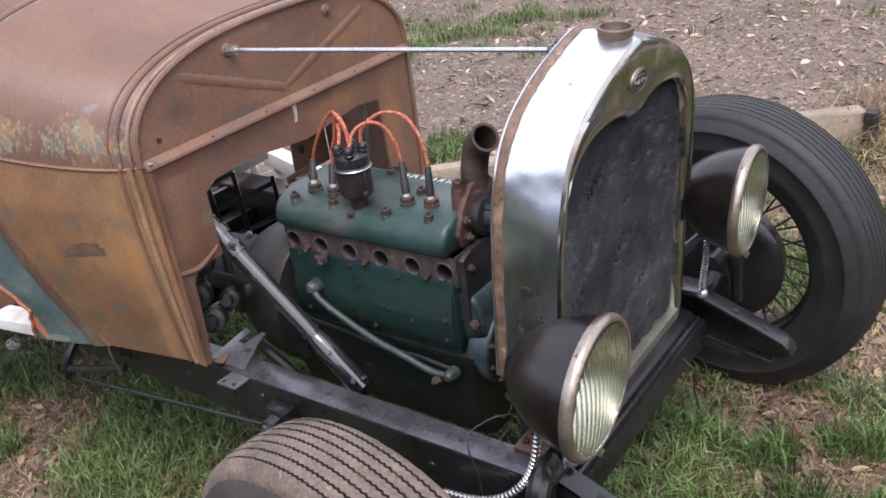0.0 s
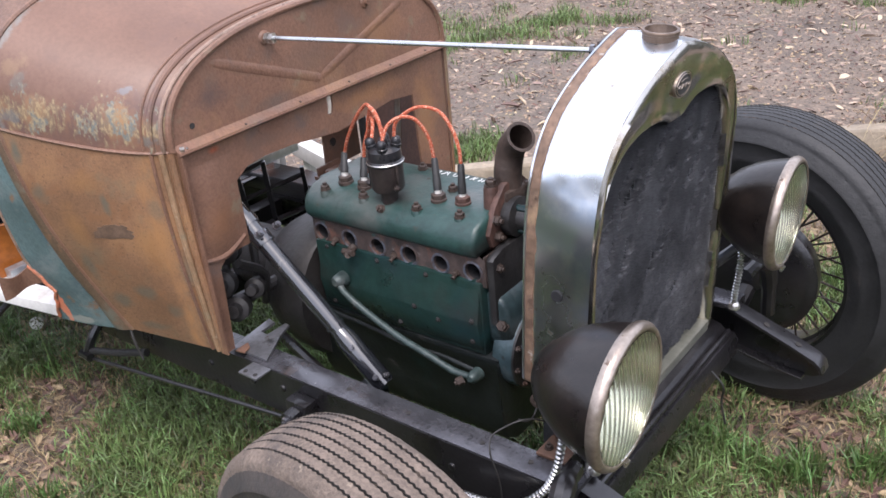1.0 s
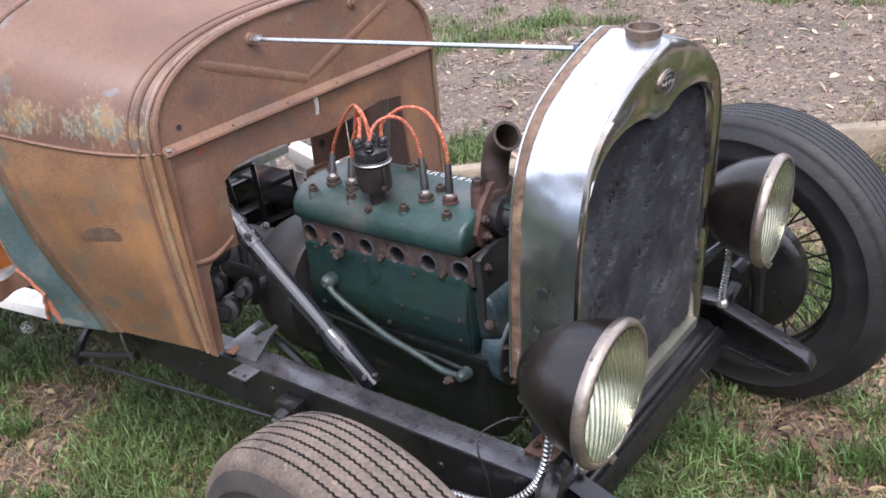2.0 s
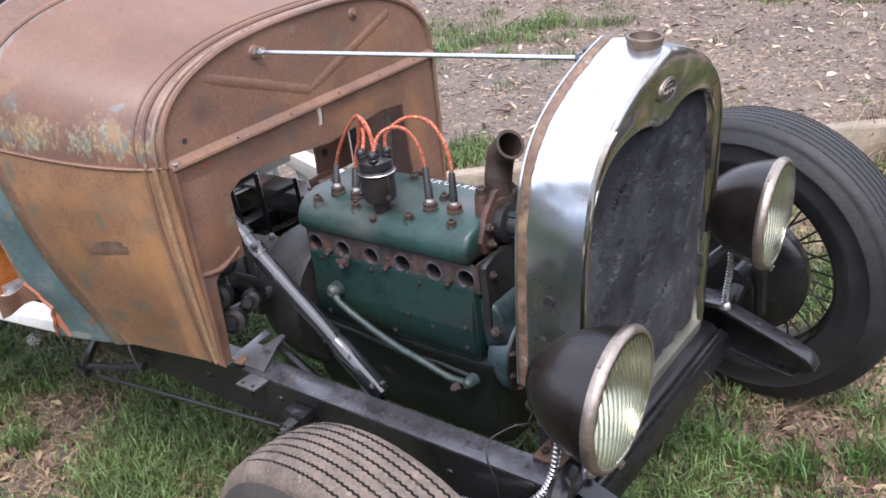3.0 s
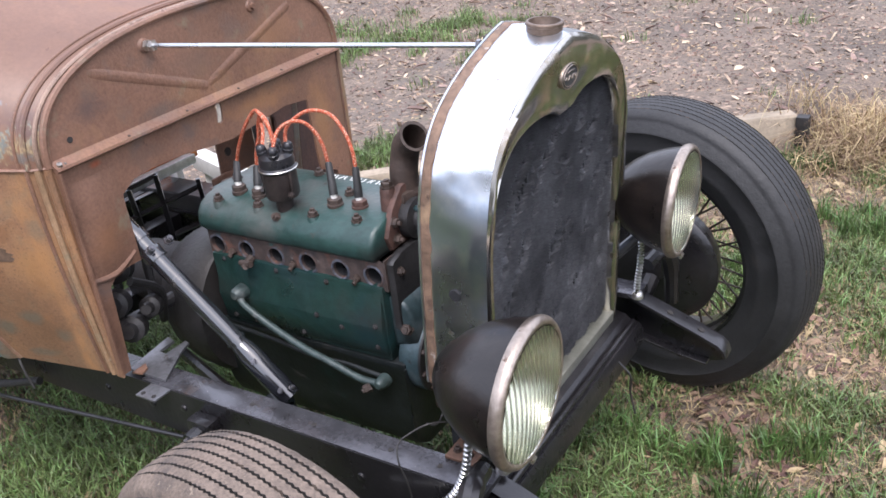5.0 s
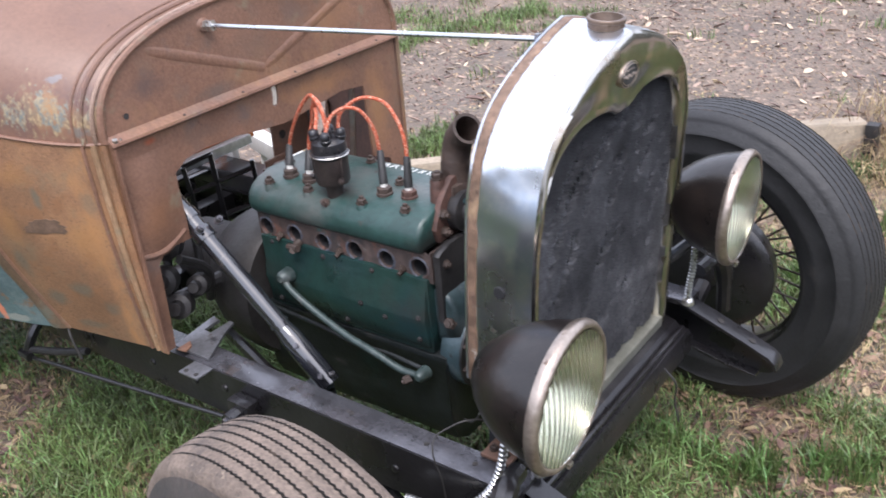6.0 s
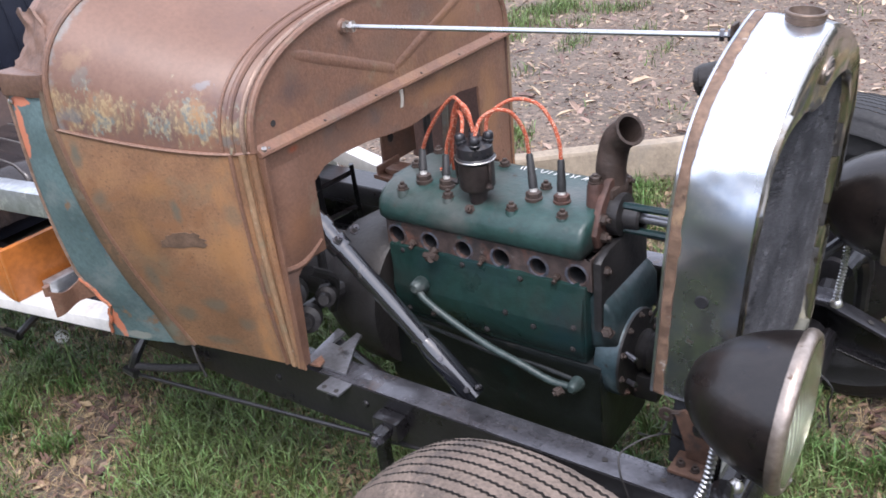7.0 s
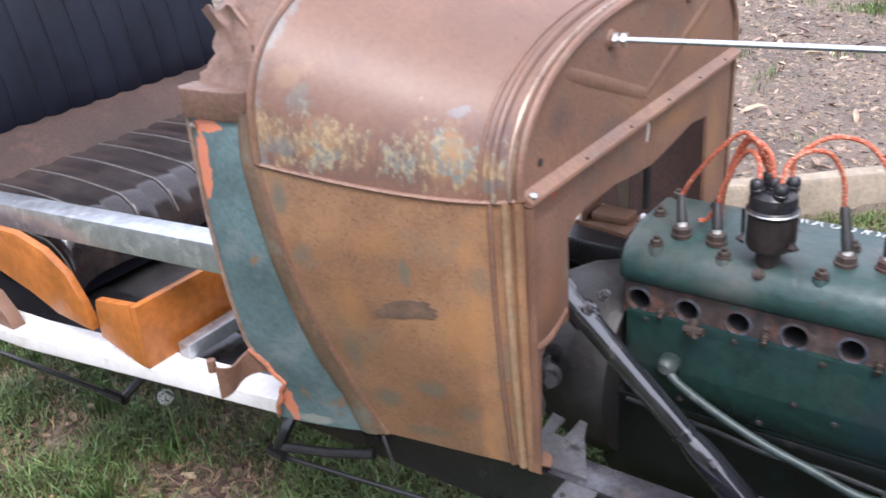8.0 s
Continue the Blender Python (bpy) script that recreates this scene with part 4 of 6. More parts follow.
tube(bm, [(-0.56, -0.435, 0.245), (-0.52, -0.437, 0.243)], 0.011, 8)
part("lever", bm, BLACK, link)
bm = B()
tube(bm, [(-0.55, -0.425, 0.250), (-0.43, -0.410, 0.272), (-0.335, -0.390, 0.292)], 0.0095, 10)
part("cross_shaft", bm, BLACK_DULL, link, "dark brown iron shaft")
bm = B()
tube(bm, [(-0.99, -0.45, 0.222), (-0.95, -0.40, 0.27), (-0.90, -0.37, 0.30)], 0.010, 8, smooth=4)
tube(bm, [(-1.04, -0.455, 0.222), (-0.98, -0.452, 0.222)], 0.012, 8)
part("lever", bm, BLACK, link)
bm = B()
tube(bm, [(-0.25, -0.458, 0.43), (-0.235, -0.465, 0.40), (-0.222, -0.463, 0.352)], 0.0028, 6, smooth=4)
part("loose_wire", bm, HOUSING, link)

# -- white sill boards either side, galvanised stays --
bm = B()
prism(bm, [(-0.41, -0.452), (-0.41, -0.510), (-1.02, -0.605), (-1.60, -0.64), (-1.60, -0.575), (-1.02, -0.54)], "z", 0.427, 0.455, 0.002)
sill = part("sill_board", bm, WHITE_SILL, car, "white painted sill board")
bm = B()
prism(bm, [(-0.40, -0.36), (-0.40, -0.490), (-1.02, -0.585), (-1.60, -0.62), (-1.60, -0.36)], "z", 0.408, 0.4265, 0.002)
part("sill_rail", bm, BLACK, sill)
bm = B()
prism(bm, [(0.303, 0.373), (0.303, 0.418), (0.307, 0.424), (0.395, 0.424), (0.40, 0.418), (0.40, 0.373)], "x", -1.60, -0.02, 0.001)
fsr = part("sill_rail", bm, BLACK, car, "black far sill rail")
part("sill_bracket", box(B(), -0.72, -0.685, 0.401, 0.425, 0.16, 0.46, 0.002), WHITE_SILL, fsr, "white painted upright bracket")
bm = B()
box(bm, -1.9, -0.41, -0.525, -0.475, -0.026, 0.026, 0.004, m=Matrix.Translation((0, 0, 0.742)) @ Matrix.Rotation(radians(-4.3), 4, "Y"))
part("stay_bar", bm, GALV, car, "galvanised square steel tube")
bm = B()
box(bm, -0.675, -0.645, -0.50, 0.45, 0.4555, 0.485, 0.003)
part("stay_bar", bm, GALV, car)
bm = B()
box(bm, -1.7, -0.72, -0.36, 0.30, 0.405, 0.412)
part("floor_pan", bm, BLACK_DULL, car)

# -- steering column --
c0, c1 = Vector((0.270, -0.235, 0.328)), Vector((-0.014, -0.262, 0.630))
dc = (c1 - c0).normalized()
col = part("steering_column", tube(B(), [c0 + dc * 0.05, c1 + dc * 0.25], 0.0185, 18), GLOSS_BLACK, car, "glossy black steering column")
for a, b, r in ((0.12, 0.125, 0.0205), (0.145, 0.152, 0.0215), (0.37, 0.395, 0.0235), (0.42, 0.44, 0.0225)):
    bm = B()
    tube(bm, [c0 + dc * a, c0 + dc * b], r, 18)
    part("collar", bm, GLOSS_BLACK, col)
bm = B()
tube(bm, [c0 - dc * 0.01, c0 + dc * 0.05, c0 + dc * 0.11, c0 + dc * 0.135], [0.0235, 0.0240, 0.0235, 0.019], 18)
part("column_foot", bm, GLOSS_BLACK, col)
for a, u in ((0.088, (0.014, -0.019, 0.016)), (0.012, (0.014, -0.020, 0.013)), (0.002, (0.022, -0.004, 0.021))):
    bm = B()
    hexbolt(bm, c0 + dc * a + Vector(u), u, 0.0055, 0.007)
    part("foot_screw", bm, STEEL_SHEEN, col)
for a, dy in ((0.385, -0.02), (0.385, 0.028)):
    bm = B()
    hexbolt(bm, c0 + dc * a + Vector((0.02, dy, 0.02)), (0.7, 0, 0.7), 0.008, 0.012)
    part("clamp_bolt", bm, STEEL_SHEEN, col)
bm = B()
tube(bm, [c0 + Vector((-0.03, -0.01, -0.03)), c0 + Vector((-0.03, 0.0, -0.1))], 0.04, 14)
part("steering_box", bm, GLOSS_BLACK, col)

# -- pedals and dark clutter behind the near leg --
ped = part("pedal_assembly", tube(B(), [(-0.10, -0.33, 0.44), (-0.08, -0.10, 0.44)], 0.016, 10), BLACK_DULL, car, "grimy black pedal shaft and levers")
for x, y, z, r in ((-0.09, -0.31, 0.50, 0.030), (-0.07, -0.30, 0.44, 0.028), (-0.11, -0.27, 0.56, 0.032), (-0.06, -0.25, 0.47, 0.022), (-0.14, -0.33, 0.61, 0.026)):
    bm = B()
    lathe(bm, [(-0.03, 0), (-0.03, r * 0.8), (-0.018, r), (0.014, r), (0.02, r * 0.6), (0.04, r * 0.5), (0.04, 0)], (x, y, z), (0.5, -0.7, 0.25), 14)
    part("boss", bm, BLACK_DULL, ped)
for a, b in (((-0.10, -0.30, 0.44), (-0.20, -0.26, 0.70)), ((-0.09, -0.22, 0.44), (-0.20, -0.20, 0.70)), ((-0.05, -0.29, 0.55), (-0.10, -0.2, 0.40))):
    bm = B()
    tube(bm, [a, [(p + q) / 2 + 0.02 for p, q in zip(a, b)], b], 0.010, 8, smooth=4)
    part("lever", bm, BLACK_DULL, ped)

# -- engine --
eng = part("engine", box(B(), 0.02, 0.465, -0.128, 0.085, 0.388, 0.552, 0.006), GREEN, car, "bare four-cylinder engine in worn green paint")
# sump
bm = B()
prism(bm, [(-0.120, 0.387), (-0.1275, 0.385), (-0.1285, 0.376), (-0.122, 0.366), (-0.124, 0.26), (-0.122, 0.215), (-0.108, 0.180), (-0.075, 0.160), (0.075, 0.160), (0.108, 0.185), (0.115, 0.366), (0.12, 0.39)], "x", -0.02, 0.492, 0.010)
part("oil_pan", bm, PAN, eng, "dark green oil pan")
bm = B()
tube(bm, [(0.03, -0.139, 0.383), (0.17, -0.141, 0.374), (0.27, -0.143, 0.362), (0.36, -0.142, 0.364), (0.46, -0.139, 0.352)], 0.005, 8, smooth=6)
part("pan_rib", bm, PAN, eng)
bm = B()
prism(bm, [(-0.130, 0.40), (-0.133, 0.405), (-0.1405, 0.462), (-0.1405, 0.468), (-0.127, 0.5395), (-0.118, 0.5395), (-0.118, 0.40)], "x", 0.03, 0.46, 0.003)
part("valve_cover", bm, GREEN, eng)
# block top with the row of open ports
bm = B()
box(bm, 0.018, 0.468, -0.052, 0.085, 0.545, 0.605, 0.004)
part("block_top", bm, PORT, eng)
PX = [0.040, 0.121, 0.201, 0.286, 0.366, 0.445]
edges_x = [0.016] + [(a + b) / 2 for a, b in zip(PX, PX[1:])] + [0.470]
ZP, ZL, ZH = 0.570, 0.541, 0.606
for i, x in enumerate(PX):
    bm = B()
    rr = 0.0185 if i in (0, 3, 5) else 0.0172
    n = 28
    front, lip, back, rect = [], [], [], []
    for k in range(n):
        a = 2 * math.pi * k / n
        c, s_ = math.cos(a), math.sin(a)
        wob = 1 + 0.04 * noise.noise(Vector((x * 50, c, s_)))
        t_ = min(((edges_x[i + 1] if c > 0 else edges_x[i]) - x) / c if abs(c) > 1e-6 else 9, ((ZH if s_ > 0 else ZL) - ZP) / s_ if abs(s_) > 1e-6 else 9)
        rect.append(bm.verts.new((x + c * t_, -0.119, ZP + s_ * t_)))
        lip.append(bm.verts.new((x + c * (rr + 0.005) * wob, -0.1215, ZP + s_ * (rr + 0.005) * wob)))
        front.append(bm.verts.new((x + c * rr * wob, -0.1205, ZP + s_ * rr * wob)))
        back.append(bm.verts.new((x + c * rr * 0.98, -0.113, ZP + s_ * rr * 0.98)))
    for k in range(n):
        q = (k + 1) % n
        bm.faces.new((rect[k], rect[q], lip[q], lip[k]))
        bm.faces.new((lip[k], lip[q], front[q], front[k]))
        bm.faces.new((front[k], front[q], back[q], back[k]))
    part("port_face", bm, PORT, eng, "rust-scorched face round a port", smooth=40)
for i, x in enumerate(PX):
    rr = 0.0185 if i in (0, 3, 5) else 0.0172
    bm = B()
    lathe(bm, [(0, rr * 0.99), (0.002, rr + 0.0005), (0.0028, rr + 0.002), (0.0015, rr + 0.0055), (-0.001, rr + 0.006)], (x, -0.1205, ZP), (0, -1, 0), 28)
    part("port_ring", bm, PORT_RING, eng, "grey scorched port ring")
    bm = B()
    lathe(bm, [(0.0, 0), (0.0, rr * 0.9), (0.058, rr * 0.965)], (x, -0.056, ZP), (0, -1, 0), 28)
    part("port_bore", bm, PORT_IN, eng, "dark open port")
for xa, xb in ((0.0135, 0.0158), (0.4702, 0.473)):
    part("face_end", prism(B(), [(-0.119, 0.541), (-0.05, 0.541), (-0.05, 0.606), (-0.119, 0.606)], "x", xa, xb), PORT, eng)
for x in (0.08, 0.245, 0.405):
    bm = B()
    cyl(bm, (x, -0.12, 0.56), (x, -0.136, 0.553), 0.0045, n=8)
    hexbolt(bm, (x, -0.122, 0.56), (0, -1, -0.2), 0.0065, 0.008)
    part("manifold_stud", bm, IRON, eng)
bm = B()
tube(bm, [(0.135, -0.125, 0.556), (0.135, -0.15, 0.55), (0.15, -0.16, 0.556)], [0.009, 0.008, 0.007], 8)
tube(bm, [(0.128, -0.15, 0.556), (0.160, -0.155, 0.56)], 0.007, 8)
part("drain_tap", bm, IRON, eng, "rusty drain tap")
for x, z in ((0.055, 0.541), (0.20, 0.540), (0.33, 0.540), (0.06, 0.41), (0.25, 0.41), (0.30, 0.465), (0.36, 0.45), (0.44, 0.42), (0.12, 0.41), (0.445, 0.47)):
    bm = B()
    hexbolt(bm, (x, -0.139 + 0.18 * max(0.0, z - 0.468) + 0.13 * max(0.0, 0.46 - z), z), (0, -1, 0), 0.0055, 0.005, 0.002)
    part("cover_bolt", bm, BLACK_DULL, eng)
# head: rounded near shoulder
sh = [(-0.125, 0.603), (-0.133, 0.612), (-0.135, 0.628), (-0.131, 0.646), (-0.118, 0.662), (-0.098, 0.672), (-0.07, 0.677), (0.055, 0.679), (0.078, 0.672), (0.088, 0.655), (0.088, 0.603)]
bm = B()
prism(bm, sh, "x", 0.008, 0.462, 0.012)
head = part("cylinder_head", bm, GREEN_HEAD, eng, "dusty green cylinder head", smooth=60)
for x, y in ((0.062, -0.112), (0.168, -0.108), (0.309, -0.108), (0.409, -0.100), (0.03, -0.02), (0.03, 0.06), (0.20, 0.05), (0.33, -0.015), (0.10, 0.05), (0.43, 0.055)):
    bm = B()
    lathe(bm, [(-0.04, 0.013), (0.0, 0.012), (0.003, 0.010), (0.003, 0)], (x, y, 0.668 if y < -0.09 else 0.676), (0, 0, 1), 14)
    part("bolt_boss", bm, GREEN_HEAD, eng)
    bm = B()
    hexbolt(bm, (x, y, 0.671 if y < -0.09 else 0.679), (0, 0, 1), 0.0095, 0.010, 0.005)
    part("head_nut", bm, IRON, eng)
# white paint strokes along the far edge of the head
rw = random.Random(4)
for i in range(17):
    x = 0.235 + i * 0.0115 + (0.004 if i % 4 == 0 else 0)
    bm = B()
    a_, l_ = rw.uniform(-0.9, 0.9), rw.uniform(0.006, 0.010)
    tube(bm, [(x - l_ * 0.5 * math.sin(a_), 0.043, 0.6793), (x + rw.uniform(-0.003, 0.003), 0.050, 0.6795), (x + l_ * 0.5 * math.sin(a_), 0.058, 0.6793)], 0.0013, 5, smooth=3)
    part("paint_stroke", bm, WHITE, eng)
# oil return pipe
bm = B()
tube(bm, [(0.105, -0.158, 0.478), (0.128, -0.165, 0.462), (0.19, -0.165, 0.428), (0.27, -0.166, 0.396), (0.34, -0.165, 0.376), (0.40, -0.162, 0.355), (0.44, -0.158, 0.350)], 0.0076, 12, smooth=6)
pipe = part("oil_pipe", bm, PIPE, eng, "grey-green oil return pipe")
for p, r in (((0.105, -0.14, 0.48), 0.0165), ((0.452, -0.142, 0.352), 0.0135)):
    bm = B()
    lathe(bm, [(0, r * 1.1), (0.012, r), (0.024, r * 0.85), (0.03, r * 0.5), (0.031, 0)], p, (0, -1, 0.1), 18)
    part("pipe_union", bm, PIPE, eng)
bm = B()
hexbolt(bm, (0.428, -0.165, 0.343), (-0.6, -1, -0.3), 0.009, 0.014)
part("union_nut", bm, IRON, eng)
# timing cover at the front
bm = B()
lathe(bm, [(0, 0), (0, 0.086), (0.012, 0.088), (0.038, 0.088), (0.046, 0.085), (0.05, 0.078), (0.05, 0)], (0.474, -0.035, 0.378), (1, 0, 0), 40)
tc_ = part("timing_cover", bm, RING_BLUE, eng, "blue-green round timing cover")
bm = B()
prism(bm, [(0.462, 0.525), (0.478, 0.527), (0.503, 0.512), (0.514, 0.492), (0.516, 0.43), (0.462, 0.41)], "y", -0.112, 0.085, 0.012)
part("timing_case", bm, BLUE_GREEN, eng, "blue-green grey timing case", smooth=60)
bm = B()
lathe(bm, [(0, 0.088), (0.004, 0.086), (0.008, 0.06), (0.008, 0)], (0.5195, -0.035, 0.378), (1, 0, 0), 36)
part("cover_face", bm, BLACK_DULL, eng, "grimy black face of the timing cover")
for k in range(10):
    a = radians(36 * k + 10)
    bm = B()
    hexbolt(bm, (0.522, -0.035 + 0.078 * math.cos(a), 0.378 + 0.078 * math.sin(a)), (1, 0, 0), 0.0065, 0.007)
    part("cover_bolt", bm, IRON, eng)
bm = B()
hexbolt(bm, (0.500, -0.112, 0.462), (0.2, -0.9, 0.4), 0.011, 0.012)
part("oil_plug", bm, IRON, eng)
bm = B()
prism(bm, [(-0.118, 0.46), (-0.118, 0.60), (-0.112, 0.606), (-0.08, 0.615), (0.07, 0.615), (0.085, 0.59), (0.085, 0.46)], "x", 0.4735, 0.492, 0.008)
part("front_plate", bm, BLACK_DULL, eng, "grimy black plate at the front of the block")
bm = B()
hexbolt(bm, (0.492, -0.10, 0.58), (1, 0, 0), 0.008, 0.008)
part("oil_plug", bm, IRON, eng)
bm = B()
lathe(bm, [(0, 0), (0, 0.038), (0.012, 0.042), (0.02, 0.034), (0.03, 0.042), (0.036, 0.036), (0.04, 0.022), (0.06, 0.02), (0.06, 0)], (0.522, -0.02, 0.378), (1, 0, 0), 28)
part("crank_pulley", bm, BLACK_DULL, eng)
for p, d in (((0.522, -0.09, 0.41), (1, -0.2, -0.3)), ((0.522, -0.085, 0.345), (1, -0.4, 0.1))):
    bm = B()
    cyl(bm, p, Vector(p) + Vector(d).normalized() * 0.026, 0.006, n=8)
    part("stud", bm, STEEL_SHEEN, eng)
bm = B()
box(bm, 0.515, 0.572, -0.05, 0.04, 0.28, 0.335, 0.01)
part("front_mount", bm, BLACK_DULL, eng)
# water outlet and elbow
bm = B()
prism(bm, [(-0.085, 0.612), (-0.095, 0.64), (-0.07, 0.69), (-0.035, 0.722), (0.02, 0.728), (0.06, 0.69), (0.055, 0.61)], "x", 0.458, 0.472, 0.004)
fl = part("water_flange", bm, RED_RUST, eng, "rusty water pump flange")
bm = B()
prism(bm, [(0.430, -0.040), (0.478, -0.040), (0.485, 0.0), (0.478, 0.04), (0.432, 0.04)], "z", 0.676, 0.708, 0.010)
part("outlet_base", bm, IRON, eng)
bm = B()
lathe(bm, [(0, 0.017), (0.04, 0.015), (0.045, 0.013), (0.045, 0)], (0.447, -0.045, 0.676), (0, 0, 1), 12)
part("outlet_lug", bm, RED_RUST, eng)
bm = B()
hexbolt(bm, (0.447, -0.045, 0.722), (0, 0, 1), 0.011, 0.012, 0.003)
part("outlet_nut", bm, IRON, eng)
el = smooth_path([(0.455, 0.0, 0.70), (0.455, 0.003, 0.735), (0.458, 0.008, 0.765), (0.466, 0.006, 0.786), (0.482, 0.000, 0.802), (0.496, -0.006, 0.813)], 6)
bm = B()
rs = [0.0275] * (len(el) - 2) + [0.0295, 0.0295]
tube(bm, el, rs, 22, cap=False)
inner = [e.copy() for e in el]
tube(bm, inner, 0.0235, 22, cap=False)
bm.verts.ensure_lookup_table()
o_, i_ = (len(el) - 1) * 22, (2 * len(el) - 1) * 22
for k in range(22):
    bm.faces.new((bm.verts[o_ + k], bm.verts[o_ + (k + 1) % 22], bm.verts[i_ + (k + 1) % 22], bm.verts[i_ + k]))
part("water_elbow", bm, IRON, eng, "open brown iron water outlet elbow")
# water pump shaft
bm = B()
lathe(bm, [(0, 0.04), (0.02, 0.04), (0.025, 0.025), (0.05, 0.024), (0.055, 0.02)], (0.472, -0.02, 0.655), (1, 0, 0), 20)
part("pump_body", bm, BLACK_DULL, eng)
bm = B()
tube(bm, [(0.50, -0.02, 0.655), (0.63, -0.02, 0.655)], 0.009, 12)
part("pump_shaft", bm, PLATE, eng)
for z in (0.678, 0.632):
    bm = B()
    tube(bm, [(0.48, -0.03, z), (0.60, -0.03, z + 0.002)], 0.007, 8)
    part("pump_stay", bm, GREEN, eng)
bm = B()
lathe(bm, [(0, 0.014), (0, 0.036), (0.006, 0.039), (0.01, 0.033), (0.014, 0.039), (0.02, 0.036), (0.02, 0.014)], (0.605, -0.02, 0.655), (1, 0, 0), 26, closed=True)
part("pump_pulley", bm, BLACK_DULL, eng)
for y, z in ((-0.072, 0.665), (-0.07, 0.63), (0.03, 0.70)):
    bm = B()
    hexbolt(bm, (0.472, y, z), (1, 0, 0), 0.009, 0.01, 0.006)
    part("flange_bolt", bm, IRON, eng)
bm = B()
tube(bm, [(0.30, 0.13, 0.54), (0.66, 0.13, 0.535)], 0.004, 6)
part("choke_rod", bm, BLACK, eng)
bm = B()
tube(bm, [(0.56, -0.06, 0.47), (0.585, -0.075, 0.53), (0.61, -0.08, 0.57)], 0.0028, 6, smooth=4)
part("oil_dipper", bm, BLACK_DULL, eng)
# bell housing
bm = B()
lathe(bm, [(0, 0), (0, 0.17), (0.02, 0.178), (0.07, 0.174), (0.12, 0.16), (0.165, 0.135), (0.19, 0.10), (0.21, 0.085), (0.35, 0.08), (0.35, 0)], (0.008, -0.02, 0.385), (-1, 0, 0), 36)
part("bell_housing", bm, HOUSING, eng, "grey grimy bell housing")
# distributor
dx, dy = 0.229, -0.094
bm = B()
lathe(bm, [(-0.03, 0), (-0.03, 0.016), (0, 0.017), (0.012, 0.018), (0.020, 0.019), (0.024, 0.031), (0.03, 0.0340), (0.078, 0.0340), (0.08, 0)], (dx, dy, 0.672), (0, 0, 1), 28)
dist = part("distributor_body", bm, DIST, eng, "brown distributor body")
bm = B()
lathe(bm, [(0, 0), (0, 0.0365), (0.006, 0.0375), (0.009, 0.034), (0.018, 0.0345), (0.028, 0.033), (0.035, 0.026), (0.036, 0.0)], (dx, dy, 0.752), (0, 0, 1), 28)
part("distributor_cap", bm, BAKELITE, eng, "black distributor cap")
bm = B()
lathe(bm, [(0, 0.037), (0.002, 0.0385), (0.004, 0.037)], (dx, dy, 0.754), (0, 0, 1), 28)
part("cap_clip_ring", bm, BOLT, eng)
towers = []
for k in range(5):
    r = 0.0 if k == 4 else 0.022
    a = radians(90 * k + 35)
    tx, ty = dx + r * math.cos(a), dy + r * math.sin(a)
    towers.append((tx, ty))
    bm = B()
    lathe(bm, [(0, 0.0105), (0.010, 0.0098), (0.011, 0.0112), (0.015, 0.0112), (0.016, 0.0100), (0.020, 0.0106), (0.027, 0.0085), (0.029, 0.006), (0.029, 0)], (tx, ty, 0.776), ((tx - dx) * 9, (ty - dy) * 9, 1), 14)
    part("cap_tower", bm, BAKELITE, eng)
for sx in (-1, 1):
    bm = B()
    tube(bm, [(dx + sx * 0.037, dy - 0.01, 0.715), (dx + sx * 0.038, dy - 0.012, 0.755)], 0.003, 6)
    hexbolt(bm, (dx + sx * 0.035, dy - 0.014, 0.708), (sx, -0.4, 0), 0.006, 0.006)
    part("cap_clip", bm, DIST, eng)
bm = B()
hexbolt(bm, (dx - 0.004, dy - 0.026, 0.660), (0, -0.8, 0.5), 0.008, 0.010)
part("clamp_bolt", bm, IRON, eng)
# plugs, boots and leads
PLUG = [((0.088, -0.074), (0.077, -0.056, 0.737)), ((0.145, -0.076), (0.137, -0.061, 0.736)), ((0.331, -0.064), (0.316, -0.047, 0.758)), ((0.385, -0.056), (0.381, -0.047, 0.756))]
for i, ((x, y), tip) in enumerate(PLUG):
    bm = B()
    lathe(bm, [(-0.004, 0), (-0.004, 0.0165), (0.003, 0.0165), (0.004, 0.014)], (x, y, 0.678), (0, 0, 1), 18)
    lathe(bm, [(0.004, 0.0150), (0.013, 0.0150), (0.015, 0.012), (0.015, 0)], (x, y, 0.678), (0, 0, 1), 6)
    part("spark_plug", bm, IRON if i != 3 else RED_RUST, eng)
    bm = B()
    cyl(bm, (x, y, 0.691), (x, y, 0.704), 0.0072, n=14)
    part("plug_insulator", bm, CERAMIC, eng, "white spark plug insulator")
    bm = B()
    p0 = Vector((x, y, 0.700))
    d_ = Vector(tip) - p0
    q = d_.length
    lathe(bm, [(-0.002, 0.0085), (q * 0.3, 0.0085), (q * 0.36, 0.0078), (q * 0.94, 0.0068), (q, 0.005), (q, 0)], p0, d_, 14)
    part("plug_boot", bm, BOOT, eng, "black rubber plug boot")
def lead(pts):
    bm = B()
    tube(bm, pts, 0.0037, 8, smooth=10)
    part("plug_lead", bm, WIRE_O, eng, "orange braided plug lead")
t = towers
lead([(t[1][0], t[1][1], 0.80), (0.206, -0.078, 0.835), (0.186, -0.072, 0.852), (0.167, -0.067, 0.854), (0.135, -0.066, 0.822), (0.098, -0.060, 0.772), (0.077, -0.056, 0.732)])
lead([(t[2][0], t[2][1], 0.80), (0.202, -0.088, 0.824), (0.182, -0.070, 0.830), (0.162, -0.060, 0.804), (0.145, -0.061, 0.765), (0.137, -0.061, 0.730)])
